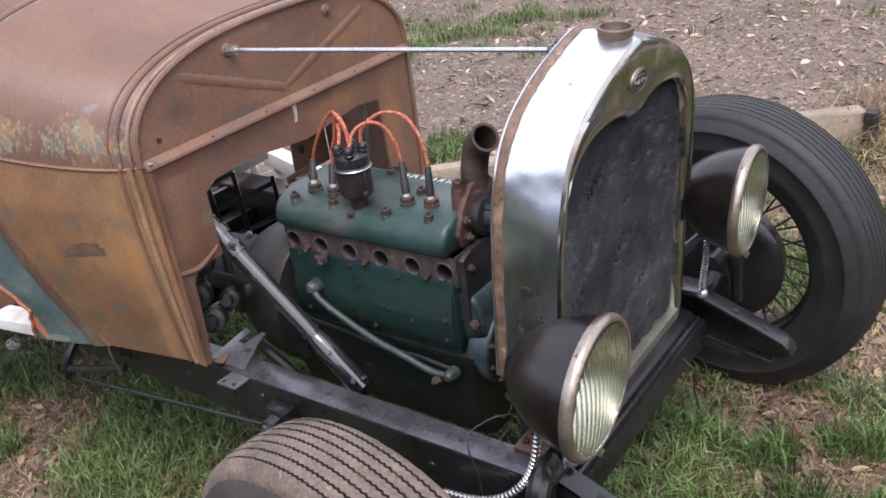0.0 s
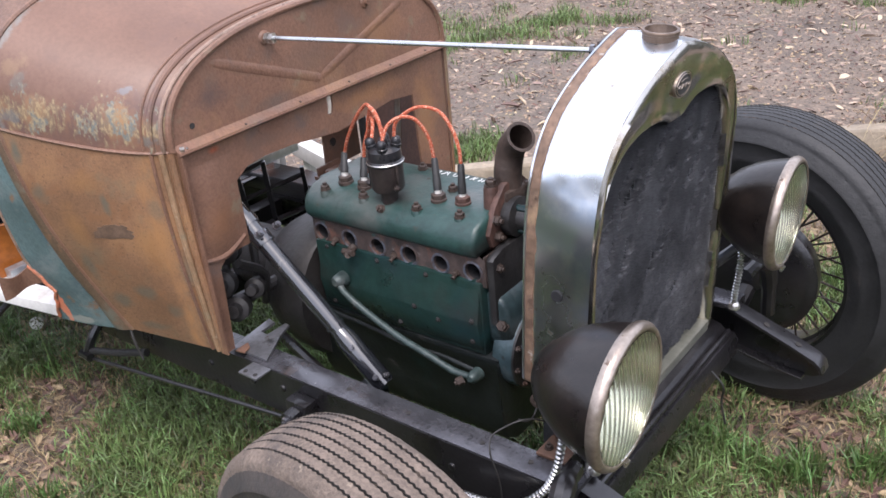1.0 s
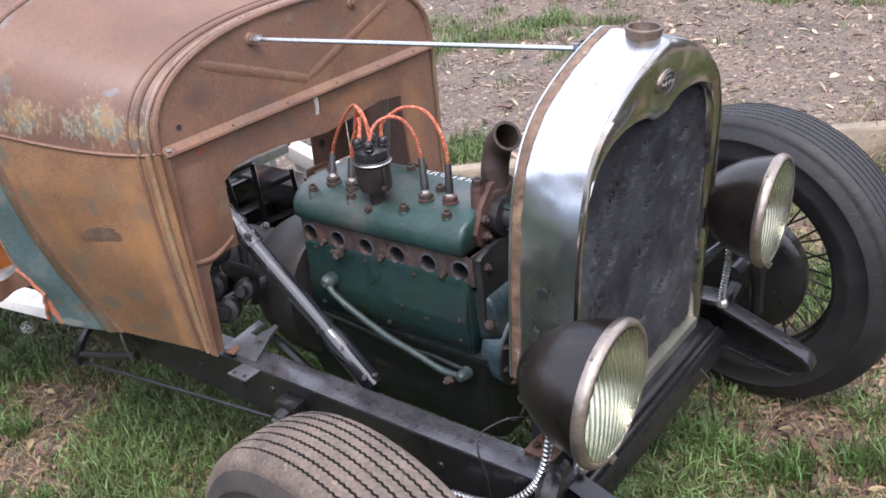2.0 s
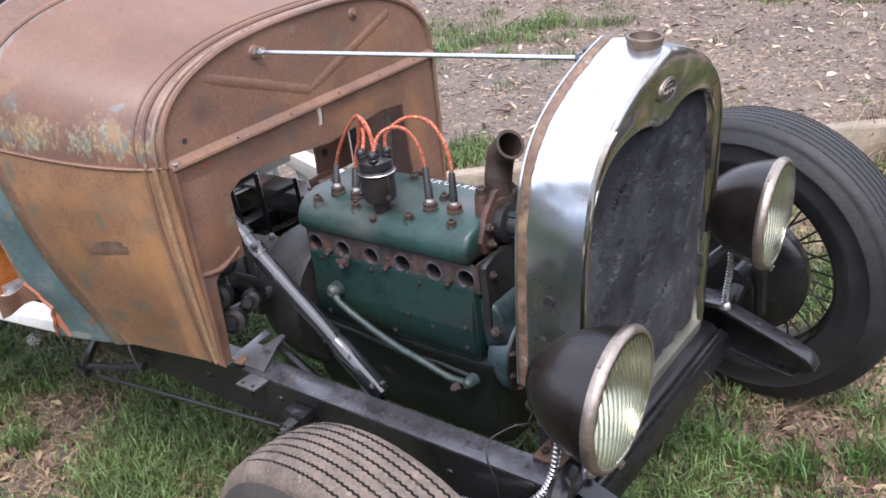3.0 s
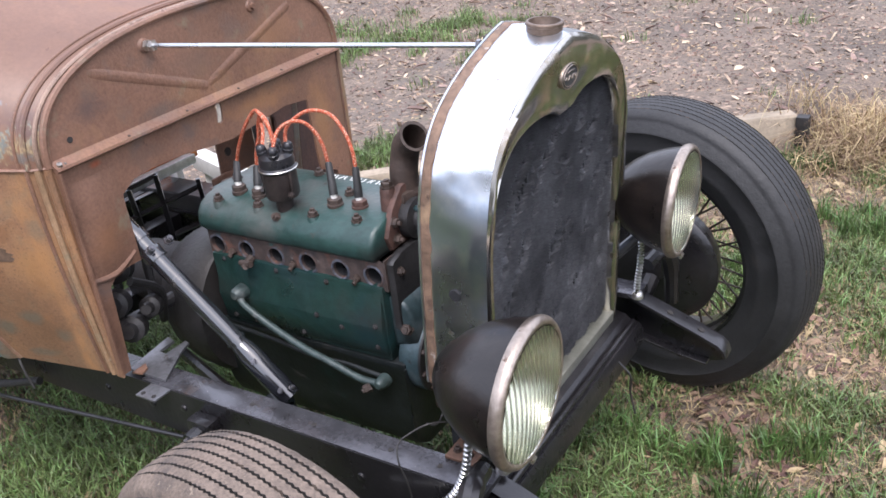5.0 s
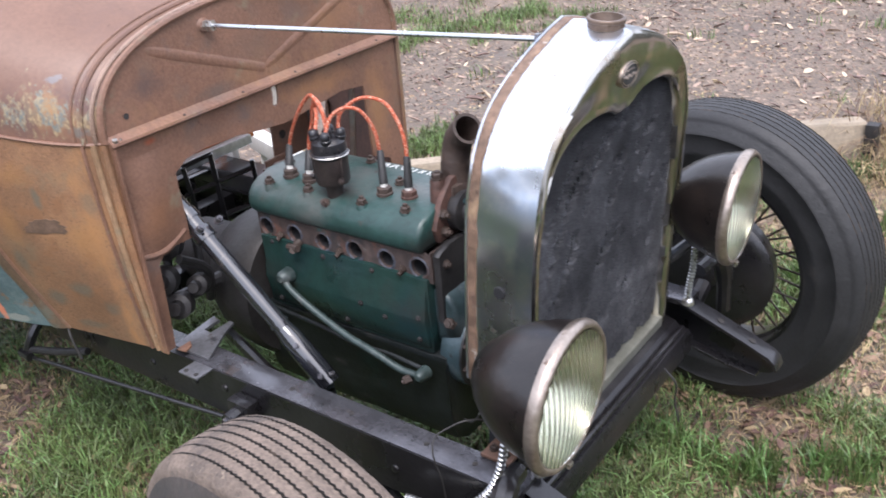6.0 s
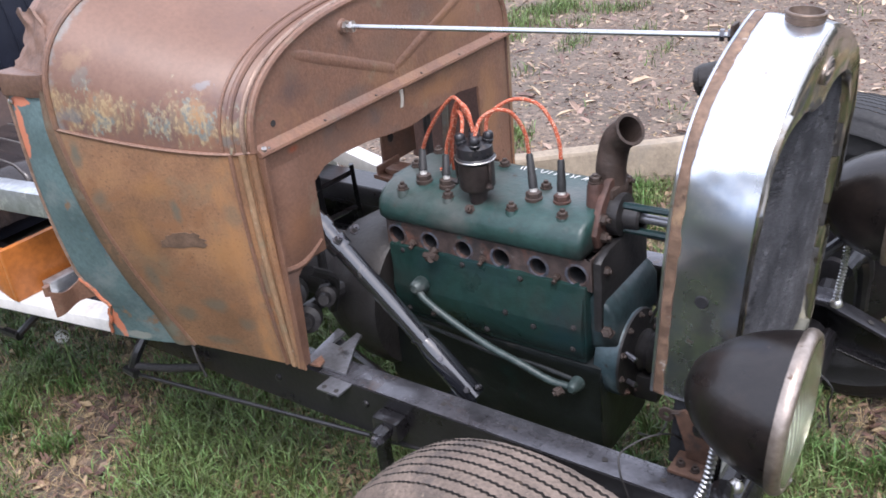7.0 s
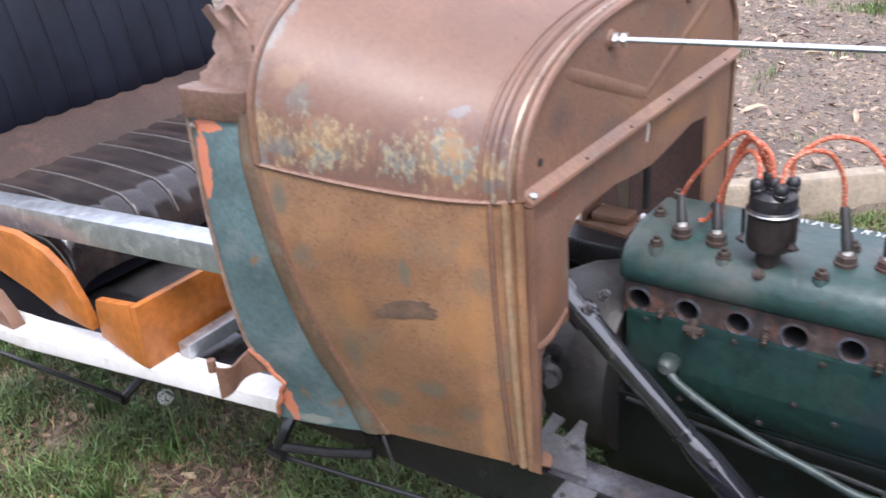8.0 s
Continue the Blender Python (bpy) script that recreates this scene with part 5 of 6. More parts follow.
lead([(t[4][0], t[4][1], 0.80), (0.214, -0.084, 0.838), (0.182, -0.064, 0.844), (0.157, -0.048, 0.800), (0.130, -0.034, 0.725), (0.112, -0.028, 0.690), (0.100, -0.034, 0.688)])
lead([(t[1][0], t[1][1] + 0.006, 0.795), (0.198, -0.072, 0.832), (0.178, -0.062, 0.848), (0.158, -0.056, 0.812), (0.142, -0.046, 0.750), (0.136, -0.036, 0.695)])
lead([(t[3][0], t[3][1], 0.80), (0.246, -0.094, 0.830), (0.270, -0.080, 0.846), (0.294, -0.064, 0.838), (0.311, -0.051, 0.800), (0.316, -0.047, 0.752)])
lead([(t[0][0], t[0][1], 0.80), (0.250, -0.070, 0.832), (0.287, -0.050, 0.858), (0.332, -0.040, 0.853), (0.363, -0.042, 0.822), (0.378, -0.045, 0.785), (0.381, -0.047, 0.750)])

# -- radiator, tilted a little forward --
RAD = pose(0.765, 0, 0.38, 0, 4.3, 0)
def resample(pts, n):
    p = [Vector(q) for q in pts]
    seg = [(b - a).length for a, b in zip(p, p[1:])]
    tot, out, i, acc = sum(seg), [], 0, 0.0
    for k in range(n + 1):
        d = tot * k / n
        while i < len(seg) - 1 and acc + seg[i] < d:
            acc += seg[i]
            i += 1
        out.append(p[i].lerp(p[i + 1], (d - acc) / seg[i]))
    return out


half_out = smooth_path([(0.0, 0.636, 0), (0.045, 0.626, 0), (0.11, 0.605, 0), (0.17, 0.577, 0), (0.218, 0.541, 0), (0.250, 0.490, 0), (0.267, 0.42, 0), (0.272, 0.34, 0), (0.272, 0.2, 0), (0.270, -0.055, 0)], 6)
half_in = smooth_path([(0.0, 0.504, 0), (0.022, 0.506, 0), (0.045, 0.516, 0), (0.09, 0.522, 0), (0.135, 0.520, 0), (0.178, 0.508, 0), (0.215, 0.480, 0), (0.243, 0.425, 0), (0.2545, 0.35, 0), (0.257, 0.2, 0), (0.256, 0.03, 0), (0.255, -0.01, 0), (0.2545, -0.032, 0)], 6)
NS = 110
ho, hi_ = resample(half_out, NS), resample(half_in, NS)
def loop_of(h, d, sc=1.0, du=0.0):
    right = [(d, p.x * sc, p.y + du) for p in h]
    left = [(d, -p.x * sc, p.y + du) for p in h][1:]
    return left[::-1] + right


def band(bm, loops):
    rows_ = [[bm.verts.new(p) for p in lp] for lp in loops]
    for a, b in zip(rows_, rows_[1:]):
        for k in range(len(a) - 1):
            bm.faces.new((a[k], a[k + 1], b[k + 1], b[k]))
    return bm


def cut_skirt(bm):
    """The sides end higher at the back than at the front."""
    for v in bm.verts:
        v.co.z = max(v.co.z, -0.04 + 0.138 * min(1.0, max(0.0, -v.co.x / 0.035)))
    bmesh.ops.dissolve_degenerate(bm, dist=0.0004, edges=bm.edges[:])


def inset(h, amt):
    c_ = Vector((0, 0.28, 0))
    return [p + (c_ - p).normalized() * amt for p in h]


bm = band(B(), [loop_of(inset(ho, 0.004), -0.108), loop_of(ho, -0.102)] + [loop_of(ho, -0.098 + 0.0076 * k) for k in range(10)] + [loop_of(inset(ho, 0.001), -0.022), loop_of(inset(ho, 0.004), -0.006)])
for v in bm.verts:
    if -0.10 < v.co.x < -0.02:
        k = min(1.0, (v.co.x + 0.10) / 0.012, (-0.02 - v.co.x) / 0.012)
        d_ = 0.0016 * noise.noise(Vector((v.co.x * 22, v.co.y * 9, v.co.z * 11))) + 0.0005 * noise.noise(v.co * 45)
        v.co.y += math.copysign(1, v.co.y) * d_ * k * min(1.0, abs(v.co.y) / 0.2)
        v.co.z += d_ * k * max(0.0, (v.co.z - 0.4) / 0.25)
cut_skirt(bm)
shell = part("radiator_shell", bm,
             CHROME, car, "nickel-plated radiator shell", smooth=50)
shell.matrix_basis = RAD
bm = B()
band(bm, [loop_of(inset(ho, 0.004), -0.006), loop_of(inset(ho, 0.012), 0.002), loop_of([a.lerp(b, 0.22) for a, b in zip(ho, hi_)], 0.002), loop_of([a.lerp(b, 0.35) for a, b in zip(ho, hi_)], 0.001), loop_of([a.lerp(b, 0.5) for a, b in zip(ho, hi_)], -0.001), loop_of([a.lerp(b, 0.68) for a, b in zip(ho, hi_)], -0.004), loop_of([a.lerp(b, 0.85) for a, b in zip(ho, hi_)], -0.006),
          loop_of(inset(hi_, -0.003), -0.004), loop_of(inset(hi_, 0.002), -0.008), loop_of(inset(hi_, 0.002), -0.03)])
for v in bm.verts:
    if v.co.x > -0.0075:
        v.co.x += 0.0022 * noise.noise(Vector((v.co.y * 14, v.co.z * 14, 3))) + 0.0008 * noise.noise(Vector((v.co.y * 40, v.co.z * 40, 9)))
part("shell_front", bm, CHROME_FRONT, shell, "tarnished nickel front of the shell", smooth=50)
bm = B()
band(bm, [loop_of(inset(ho, 0.018), -0.118), loop_of(inset(ho, 0.001), -0.120), loop_of(inset(ho, -0.0015), -0.115), loop_of(inset(ho, -0.001), -0.103), loop_of(inset(ho, 0.002), -0.1015)])
for v in bm.verts:
    if v.co.x > -0.110:
        v.co.x += 0.0055 * noise.noise(Vector((v.co.y * 26, v.co.z * 26, 1))) + 0.003 * noise.noise(Vector((v.co.y * 90, v.co.z * 90, 5)))
cut_skirt(bm)
part("shell_edge", bm, BROWN_EDGE, shell, "brown stained rear edge of the shell")
bm = B()
band(bm, [loop_of(inset(ho, 0.006), -0.1235), loop_of(inset(ho, 0.0005), -0.1245), loop_of(inset(ho, -0.0018), -0.1225), loop_of(inset(ho, -0.0016), -0.1195), loop_of(inset(ho, 0.003), -0.1185)])
cut_skirt(bm)
part("shell_rim", bm, CHROME, shell, "bare bright rim behind the stained edge", smooth=60)
bm = B()
box(bm, -0.028, 0.001, -0.262, 0.262, -0.054, -0.028, 0.005)
part("lower_trim", bm, TRIM_DULL, shell)
bm = B()
wide = inset(hi_, -0.009)
prism(bm, [(p.x, p.y) for p in wide] + [(-p.x, p.y) for p in wide[::-1][:-1]], "x", -0.085, -0.032)
part("core_body", bm, CORE, shell, "dark radiator core")
bm = B()
rng = random.Random(5)
for i in range(102):
    u = -0.028 + i * 0.0054
    lim = 0.255
    if u > 0.44:
        lim = 0.255 * math.sqrt(max(0.0, 1 - ((u - 0.40) / 0.130) ** 4)) if u < 0.524 else 0.0
    if lim < 0.03:
        continue
    nseg = 44
    prev = None
    for k in range(nseg + 1):
        y = -lim + 2 * lim * k / nseg
        dent = noise.noise(Vector((y * 9 + u * 9, (u - y) * 34, 0.3))) + 0.4 * noise.noise(Vector((y * 30 + u * 30, (u - y) * 60, 7.3)))
        dz = 0.0026 * noise.noise(Vector((y * 30, u * 25, 4.0))) - (0.004 if dent > 0.26 else 0.0)
        dd = -0.018 - (0.022 * (dent - 0.16) if dent > 0.16 else 0) + 0.001 * rng.random()
        q = [bm.verts.new((dd, y, u + dz)), bm.verts.new((dd - 0.012, y, u + dz * 0.3))]
        if prev:
            bm.faces.new((prev[0], q[0], q[1], prev[1]))
        prev = q
fins = part("core_fin", bm, FIN, shell, "dense bent radiator fins", smooth=0)
fins["kind"] = "stuff"
bm = B()
for i in range(40):
    y = -0.248 + i * 0.0127
    box(bm, -0.034, -0.026, y - 0.0012, y + 0.0012, -0.03, 0.49)
tb = part("core_tubes", bm, CORE, shell, smooth=0)
tb["kind"] = "stuff"
# neck and badge
bm = B()
lathe(bm, [(-0.02, 0.030), (0.014, 0.0295), (0.018, 0.0275), (0.021, 0.0275), (0.023, 0.0290), (0.032, 0.0290), (0.0335, 0.0305), (0.0375, 0.0305), (0.039, 0.029), (0.039, 0.0255), (0.0, 0.0245), (0.0, 0)], (-0.045, 0, 0.608), (0, 0, 1), 30)
part("filler_neck", bm, BRASS, shell, "open brown brass filler neck")
bm = B()
lathe(bm, [(-0.02, 0.046), (0.004, 0.036), (0.010, 0.0325), (0.020, 0.0315), (0.022, 0.0285)], (-0.045, 0, 0.606), (0, 0, 1), 30)
part("neck_collar", bm, CHROME, shell)
bm = B()
lathe(bm, [(-0.005, 0.0345), (0.0008, 0.0340), (0.0016, 0.0330), (0.0012, 0.0312)], (0, 0, 0), (1, 0, 0), 30)
bmesh.ops.scale(bm, vec=(1, 0.92, 0.62), verts=bm.verts)
bmesh.ops.translate(bm, vec=(0.0, 0, 0.564), verts=bm.verts)
badge = part("badge_rim", bm, NICKEL, shell, "oval nickel badge rim")
bm = B()
lathe(bm, [(0.0008, 0.0318), (0.0016, 0.012), (0.0016, 0)], (0, 0, 0), (1, 0, 0), 30)
bmesh.ops.scale(bm, vec=(1, 0.92, 0.62), verts=bm.verts)
bmesh.ops.translate(bm, vec=(0.0, 0, 0.564), verts=bm.verts)
part("badge_plate", bm, BADGE, shell, "dark oval badge plate")
bm = B()
tube(bm, [(0.0022, -0.020 + 0.004 * k, 0.562 + 0.0035 * math.sin(k * 1.9)) for k in range(11)], 0.0012, 6)
tube(bm, [(0.0022, -0.012, 0.5715), (0.0024, 0.0, 0.573), (0.0022, 0.012, 0.5715)], 0.0009, 6)
tube(bm, [(0.002, 0.026 * math.cos(k * 0.262), 0.564 + 0.0165 * math.sin(k * 0.262)) for k in range(25)], 0.0008, 5, cap=False)
part("badge_relief", bm, NICKEL, shell)
# flat dark discs: the shade inside the side holes is put into the colour
for sg in (-1, 1):
    bm = B()
    lathe(bm, [(0.0034, 0), (0.0034, 0.0095), (0.001, 0.0105)], (-0.06, sg * 0.272, 0.287), (0, sg, 0), 20)
    part("side_hole", bm, PORT_IN, shell)
# header tank behind the shell and a hose neck on the far side
bm = B()
box(bm, -0.100, -0.04, -0.15, 0.15, 0.44, 0.54, 0.02)
part("header_tank", bm, BLACK_DULL, shell)
bm = B()
tube(bm, [(-0.09, 0.01, 0.545), (-0.13, 0.008, 0.535), (-0.185, 0.006, 0.515)], [0.027, 0.028, 0.027], 18)
lathe(bm, [(0, 0.027), (0.010, 0.024), (0.016, 0.0)], (-0.185, 0.006, 0.515), (-0.94, 0, -0.33), 18)
part("hose_neck", bm, HOUSING, shell, "black rubber hose stub")

# -- stay rod between firewall and radiator --
r0, r1 = Vector((-0.006, -0.146, 0.997)), Vector((0.655, 0.0, 0.985))
rod = part("stay_rod", tube(B(), [r0, r1], 0.0044, 10), ROD, car, "bright zinc stay rod")
dr = (r1 - r0).normalized()
for a in (0.006, 0.018):
    bm = B()
    lathe(bm, [(0, 0), (0, 0.011), (0.007, 0.011), (0.007, 0)], r0 + dr * a, dr, 6)
    part("rod_nut", bm, BOLT, rod)
for a in (0.0, -0.012):
    bm = B()
    lathe(bm, [(0, 0), (0, 0.010), (0.007, 0.010), (0.007, 0)], r1 + dr * a, dr, 6)
    part("rod_nut", bm, STEEL_SHEEN, rod)
bm = B()
box(bm, 0.662, 0.668, -0.014, 0.016, 0.968, 1.004, 0.002)
box(bm, 0.668, 0.70, -0.010, 0.012, 0.978, 0.986, 0.002)
part("rod_bracket", bm, IRON, rod)

# -- headlights --
def headlight(pos, yaw):
    h = part("headlight", lathe(B(), [(-0.150, 0), (-0.149, 0.018), (-0.143, 0.036), (-0.128, 0.056), (-0.105, 0.076), (-0.078, 0.093), (-0.05, 0.104), (-0.025, 0.111), (-0.012, 0.113),
                                      (-0.012, 0.108), (-0.05, 0.099), (-0.07, 0.09)], (0, 0, 0), (1, 0, 0), 48), BUCKET, car, "black headlight with worn nickel rim and ribbed lens", smooth=60)
    part("rim", lathe(B(), [(-0.014, 0.1125), (-0.014, 0.1165), (-0.008, 0.1190), (-0.002, 0.1185), (0.004, 0.1145), (0.006, 0.110), (0.0045, 0.1065), (0.001, 0.1055), (0.000, 0.110)], (0, 0, 0), (1, 0, 0), 48),
         NICKEL, h, "worn nickel headlight rim", smooth=60)
    part("reflector", lathe(B(), [(-0.095, 0.0), (-0.094, 0.02), (-0.08, 0.05), (-0.05, 0.079), (-0.01, 0.098), (0.0, 0.104)], (0, 0, 0), (1, 0, 0), 40), REFLECTOR, h, "silvered reflector bowl")
    part("bulb", lathe(B(), [(-0.09, 0.012), (-0.075, 0.012), (-0.06, 0.014), (-0.045, 0.010), (-0.04, 0)], (0, 0, 0), (1, 0, 0), 16), CERAMIC, h)
    bm = B()
    n = 40
    cols = []
    for k in range(n * 4 + 1):
        y = -0.104 + 0.208 * k / (n * 4)
        c = math.sqrt(max(0.0, 0.1045 ** 2 - y * y))
        bow = 0.010 * (1 - (y / 0.104) ** 2)
        rib = 0.0016 * abs(math.sin(math.pi * k / 10))
        cols.append([bm.verts.new((0.004 + bow * (1 - (j / 4 - 1) ** 2) + rib, y, c * (j / 4 - 1))) for j in range(9)])
    for a, b in zip(cols, cols[1:]):
        for j in range(8):
            bm.faces.new((a[j], b[j], b[j + 1], a[j + 1]))
    bmesh.ops.remove_doubles(bm, verts=bm.verts, dist=0.00002)
    bmesh.ops.solidify(bm, geom=bm.faces[:], thickness=0.003)
    ln = part("lens", bm, GLASS, h, "ribbed clear glass lens", smooth=70)
    ln.visible_shadow = False
    bm = B()
    hexbolt(bm, (0.0, 0, -0.121), (0, 0, -1), 0.006, 0.008)
    part("rim_screw", bm, BOLT, h)
    h.matrix_basis = pose(*pos, 0, 3, yaw) @ Matrix.Diagonal((1, 0.965, 0.965, 1))
    return h


headlight((0.892, -0.354, 0.587), 2.5)
headlight((0.890, 0.325, 0.595), 3)
# stands
for sg in (-1, 1):
    paint = ORANGE_RUST if sg < 0 else BLACK
    bm = B()
    prism(bm, [(0.693, 0.459), (0.700, 0.468), (0.708, 0.472), (0.722, 0.463), (0.740, 0.444), (0.750, 0.424), (0.754, 0.404), (0.754, 0.380), (0.713, 0.380), (0.7135, 0.402), (0.708, 0.424), (0.698, 0.446)], "y", sg * 0.272, sg * 0.279, 0.002)
    st = part("headlight_stand", bm, paint, car, "curved orange-rusted headlight stand plate" if sg < 0 else "black headlight stand")
    bm = B()
    box(bm, 0.697, 0.753, min(sg * 0.262, sg * 0.316), max(sg * 0.262, sg * 0.316), 0.3732, 0.3800, 0.003)
    part("stand_foot", bm, paint, st)
    bm = B()
    lathe(bm, [(0, 0.0055), (0, 0.0125), (0.005, 0.0125), (0.005, 0.0055)], (0.679, sg * 0.2735, 0.454), (0, sg, 0), 16, closed=True)
    tube(bm, [(0.688, sg * 0.2755, 0.460), (0.702, sg * 0.2755, 0.464)], 0.0042, 6)
    part("stand_eye", bm, IRON, st)
    bm = B()
    tube(bm, [(0.735, sg * 0.283, 0.448), (0.79, sg * 0.325, 0.50), (0.815, sg * 0.345, 0.515)], 0.012, 10)
    part("stand_arm", bm, BLACK, st)
    for x, y in ((0.712, 0.296), (0.737, 0.300)):
        bm = B()
        hexbolt(bm, (x, sg * y, 0.380), (0, 0, 1), 0.0065, 0.008)
        part("foot_bolt", bm, IRON, st)
# conduits
def conduit(pts, name):
    p = smooth_path(pts, 26)
    bm = B()
    tube(bm, p, [0.0062 + 0.0012 * (1 if i % 4 < 2 else -1) for i in range(len(p))], 10)
    return part(name, bm, CONDUIT, car, "ribbed bright steel wiring conduit")
conduit([(0.79, -0.36, 0.52), (0.785, -0.368, 0.475), (0.776, -0.375, 0.42), (0.755, -0.382, 0.372), (0.715, -0.395, 0.335), (0.66, -0.40, 0.315), (0.60, -0.40, 0.305)], "wiring_conduit")
conduit([(0.805, 0.312, 0.505), (0.806, 0.306, 0.46), (0.802, 0.30, 0.415), (0.80, 0.296, 0.372)], "wiring_conduit")
bm = B()
tube(bm, [(0.662, -0.373, 0.305), (0.657, -0.3725, 0.348), (0.643, -0.371, 0.391), (0.634, -0.352, 0.411), (0.650, -0.332, 0.425), (0.672, -0.312, 0.434), (0.690, -0.28, 0.420), (0.705, -0.25, 0.385)], 0.0016, 6, smooth=8)
tube(bm, [(0.680, -0.277, 0.442), (0.676, -0.285, 0.425), (0.655, -0.275, 0.400), (0.62, -0.25, 0.375)], 0.0018, 6, smooth=8)
part("stray_wire", bm, HOUSING, car, "thin grey stray wire")

# -- front axle, spring and wheels --
bm = B()
tube(bm, [(0.735, -0.60, 0.29), (0.735, -0.50, 0.25), (0.735, -0.35, 0.205), (0.735, 0.35, 0.205), (0.735, 0.50, 0.25), (0.735, 0.60, 0.29)], 0.022, 10, smooth=5)
axle = part("front_axle", bm, BLACK, car, "black dropped front axle")
for i in range(5):
    bm = B()
    w = 0.44 - 0.06 * i
    tube(bm, [(0.735, -w, 0.235 + 0.012 * i), (0.735, -w / 2, 0.262 + 0.009 * i), (0.735, 0, 0.268 + 0.008 * i), (0.735, w / 2, 0.262 + 0.009 * i), (0.735, w, 0.235 + 0.012 * i)], 0.009, 6, smooth=4)
    part("spring_leaf", bm, BLACK, axle)
for sg in (-1, 1):
    bm = B()
    tube(bm, [(0.72, sg * 0.42, 0.22), (0.4, sg * 0.3, 0.22), (-0.2, sg * 0.1, 0.22)], 0.014, 8)
    part("radius_rod", bm, BLACK, axle)
    # shock arm and link by the wheel
    bm = B()
    tube(bm, [(0.80, sg * 0.36, 0.42), (0.815, sg * 0.42, 0.43), (0.82, sg * 0.45, 0.38), (0.82, sg * 0.46, 0.28)], [0.016, 0.02, 0.02, 0.016], 10, smooth=5)
    part("shock_arm", bm, BLACK, axle)
bm = B()
tube(bm, [(0.70, -0.56, 0.24), (0.70, 0.56, 0.24)], 0.011, 8)
part("tie_rod", bm, BLACK, axle)


def tyre_mesh():
    """Tyre of 0.375 m radius on a 16 inch rim, ribbed tread with wavy grooves; axis along y."""
    n = 440
    grooves = [-0.0525, -0.035, -0.0175, 0.0, 0.0175, 0.035, 0.0525]
    cols = [(-0.066, 0.236, 0), (-0.074, 0.250, 0), (-0.081, 0.268, 0), (-0.0845, 0.278, 0), (-0.0835, 0.281, 0), (-0.0865, 0.30, 0), (-0.0855, 0.318, 0), (-0.088, 0.321, 0), (-0.0865, 0.326, 0), (-0.0835, 0.329, 0), (-0.078, 0.345, 0), (-0.0755, 0.347, 0), (-0.075, 0.352, 0), (-0.070, 0.360, 0), (-0.062, 0.3665, 0)]
    for g in grooves:
        r = 0.375 - 1.9 * g * g
        cols += [(g - 0.0021, r, 1), (g - 0.0015, r - 0.006, 2), (g + 0.0015, r - 0.006, 2), (g + 0.0021, r, 1)]
    cols += [(-y, r, k) for y, r, k in cols[13::-1]]
    bm = B()
    rings = []
    for i in range(n):
        a = 2 * math.pi * i / n
        z = 0.0012 * (1 if i % 2 else -1)
        ring_ = []
        for y, r, k in cols:
            yy = y + (z if k else 0)
            rr = r + (0.0012 * noise.noise(Vector((math.cos(a) * 25, y * 60, math.sin(a) * 25))) if k == 1 else 0.0016 * noise.noise(Vector((math.cos(a) * 60, y * 90, math.sin(a) * 60))) if 0.340 < r < 0.3675 else 0)
            ring_.append(bm.verts.new((rr * math.cos(a), yy, rr * math.sin(a))))
        rings.append(ring_)
    ng = len(cols)
    for i in range(n):
        a, b = rings[i], rings[(i + 1) % n]
        for j in range(ng - 1):
            f = bm.faces.new((a[j], a[j + 1], b[j + 1], b[j]))
            k = cols[j][2] + cols[j + 1][2]
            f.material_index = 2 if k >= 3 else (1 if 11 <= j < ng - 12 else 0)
    return bm


def wheel(pos, steer, camber, muddy):
    w = part("wheel", tyre_mesh(), RUBBER, car, "front wheel with a mud-caked ribbed tyre" if muddy else "front wheel with a dusty black ribbed tyre", smooth=50)
    w.data.materials[0] = RUBBER_BROWN if muddy else RUBBER
    w.data.materials.append(RUBBER_MUD if muddy else RUBBER)
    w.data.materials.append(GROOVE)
    part("rim", lathe(B(), [(-0.066, 0.230), (-0.068, 0.244), (-0.062, 0.246), (-0.058, 0.236), (-0.03, 0.232), (-0.025, 0.224), (0.025, 0.224), (0.03, 0.232), (0.058, 0.236), (0.062, 0.246), (0.068, 0.244), (0.066, 0.230),
                            (0.035, 0.226), (0.03, 0.218), (-0.03, 0.218), (-0.035, 0.226)], (0, 0, 0), (0, 1, 0), 56, closed=True), BLACK, w, "black steel rim")
    part("hub", lathe(B(), [(-0.05, 0), (-0.05, 0.05), (-0.03, 0.062), (0.03, 0.062), (0.06, 0.045), (0.08, 0.04), (0.09, 0.02), (0.09, 0)], (0, 0, 0), (0, 1, 0), 28), BLACK, w)
    for k in range(40):
        a = 2 * math.pi * k / 40
        b = a + (0.34 if k % 2 else -0.34)
        sy = -0.03 if (k // 2) % 2 else 0.045
        bm = B()
        tube(bm, [(0.058 * math.cos(b), sy, 0.058 * math.sin(b)), (0.22 * math.cos(a), 0.0, 0.22 * math.sin(a))], 0.0028, 5)
        part("spoke", bm, SPOKE, w)
    w.matrix_basis = pose(*pos, camber, 0, steer) @ Matrix.Diagonal((1.005, 0.97, 1.005, 1))
    return w


wheel((0.728, 0.69, 0.296), -9.7, 0, False)
wheel((0.692, -0.705, 0.271), -9.5, 180, True)
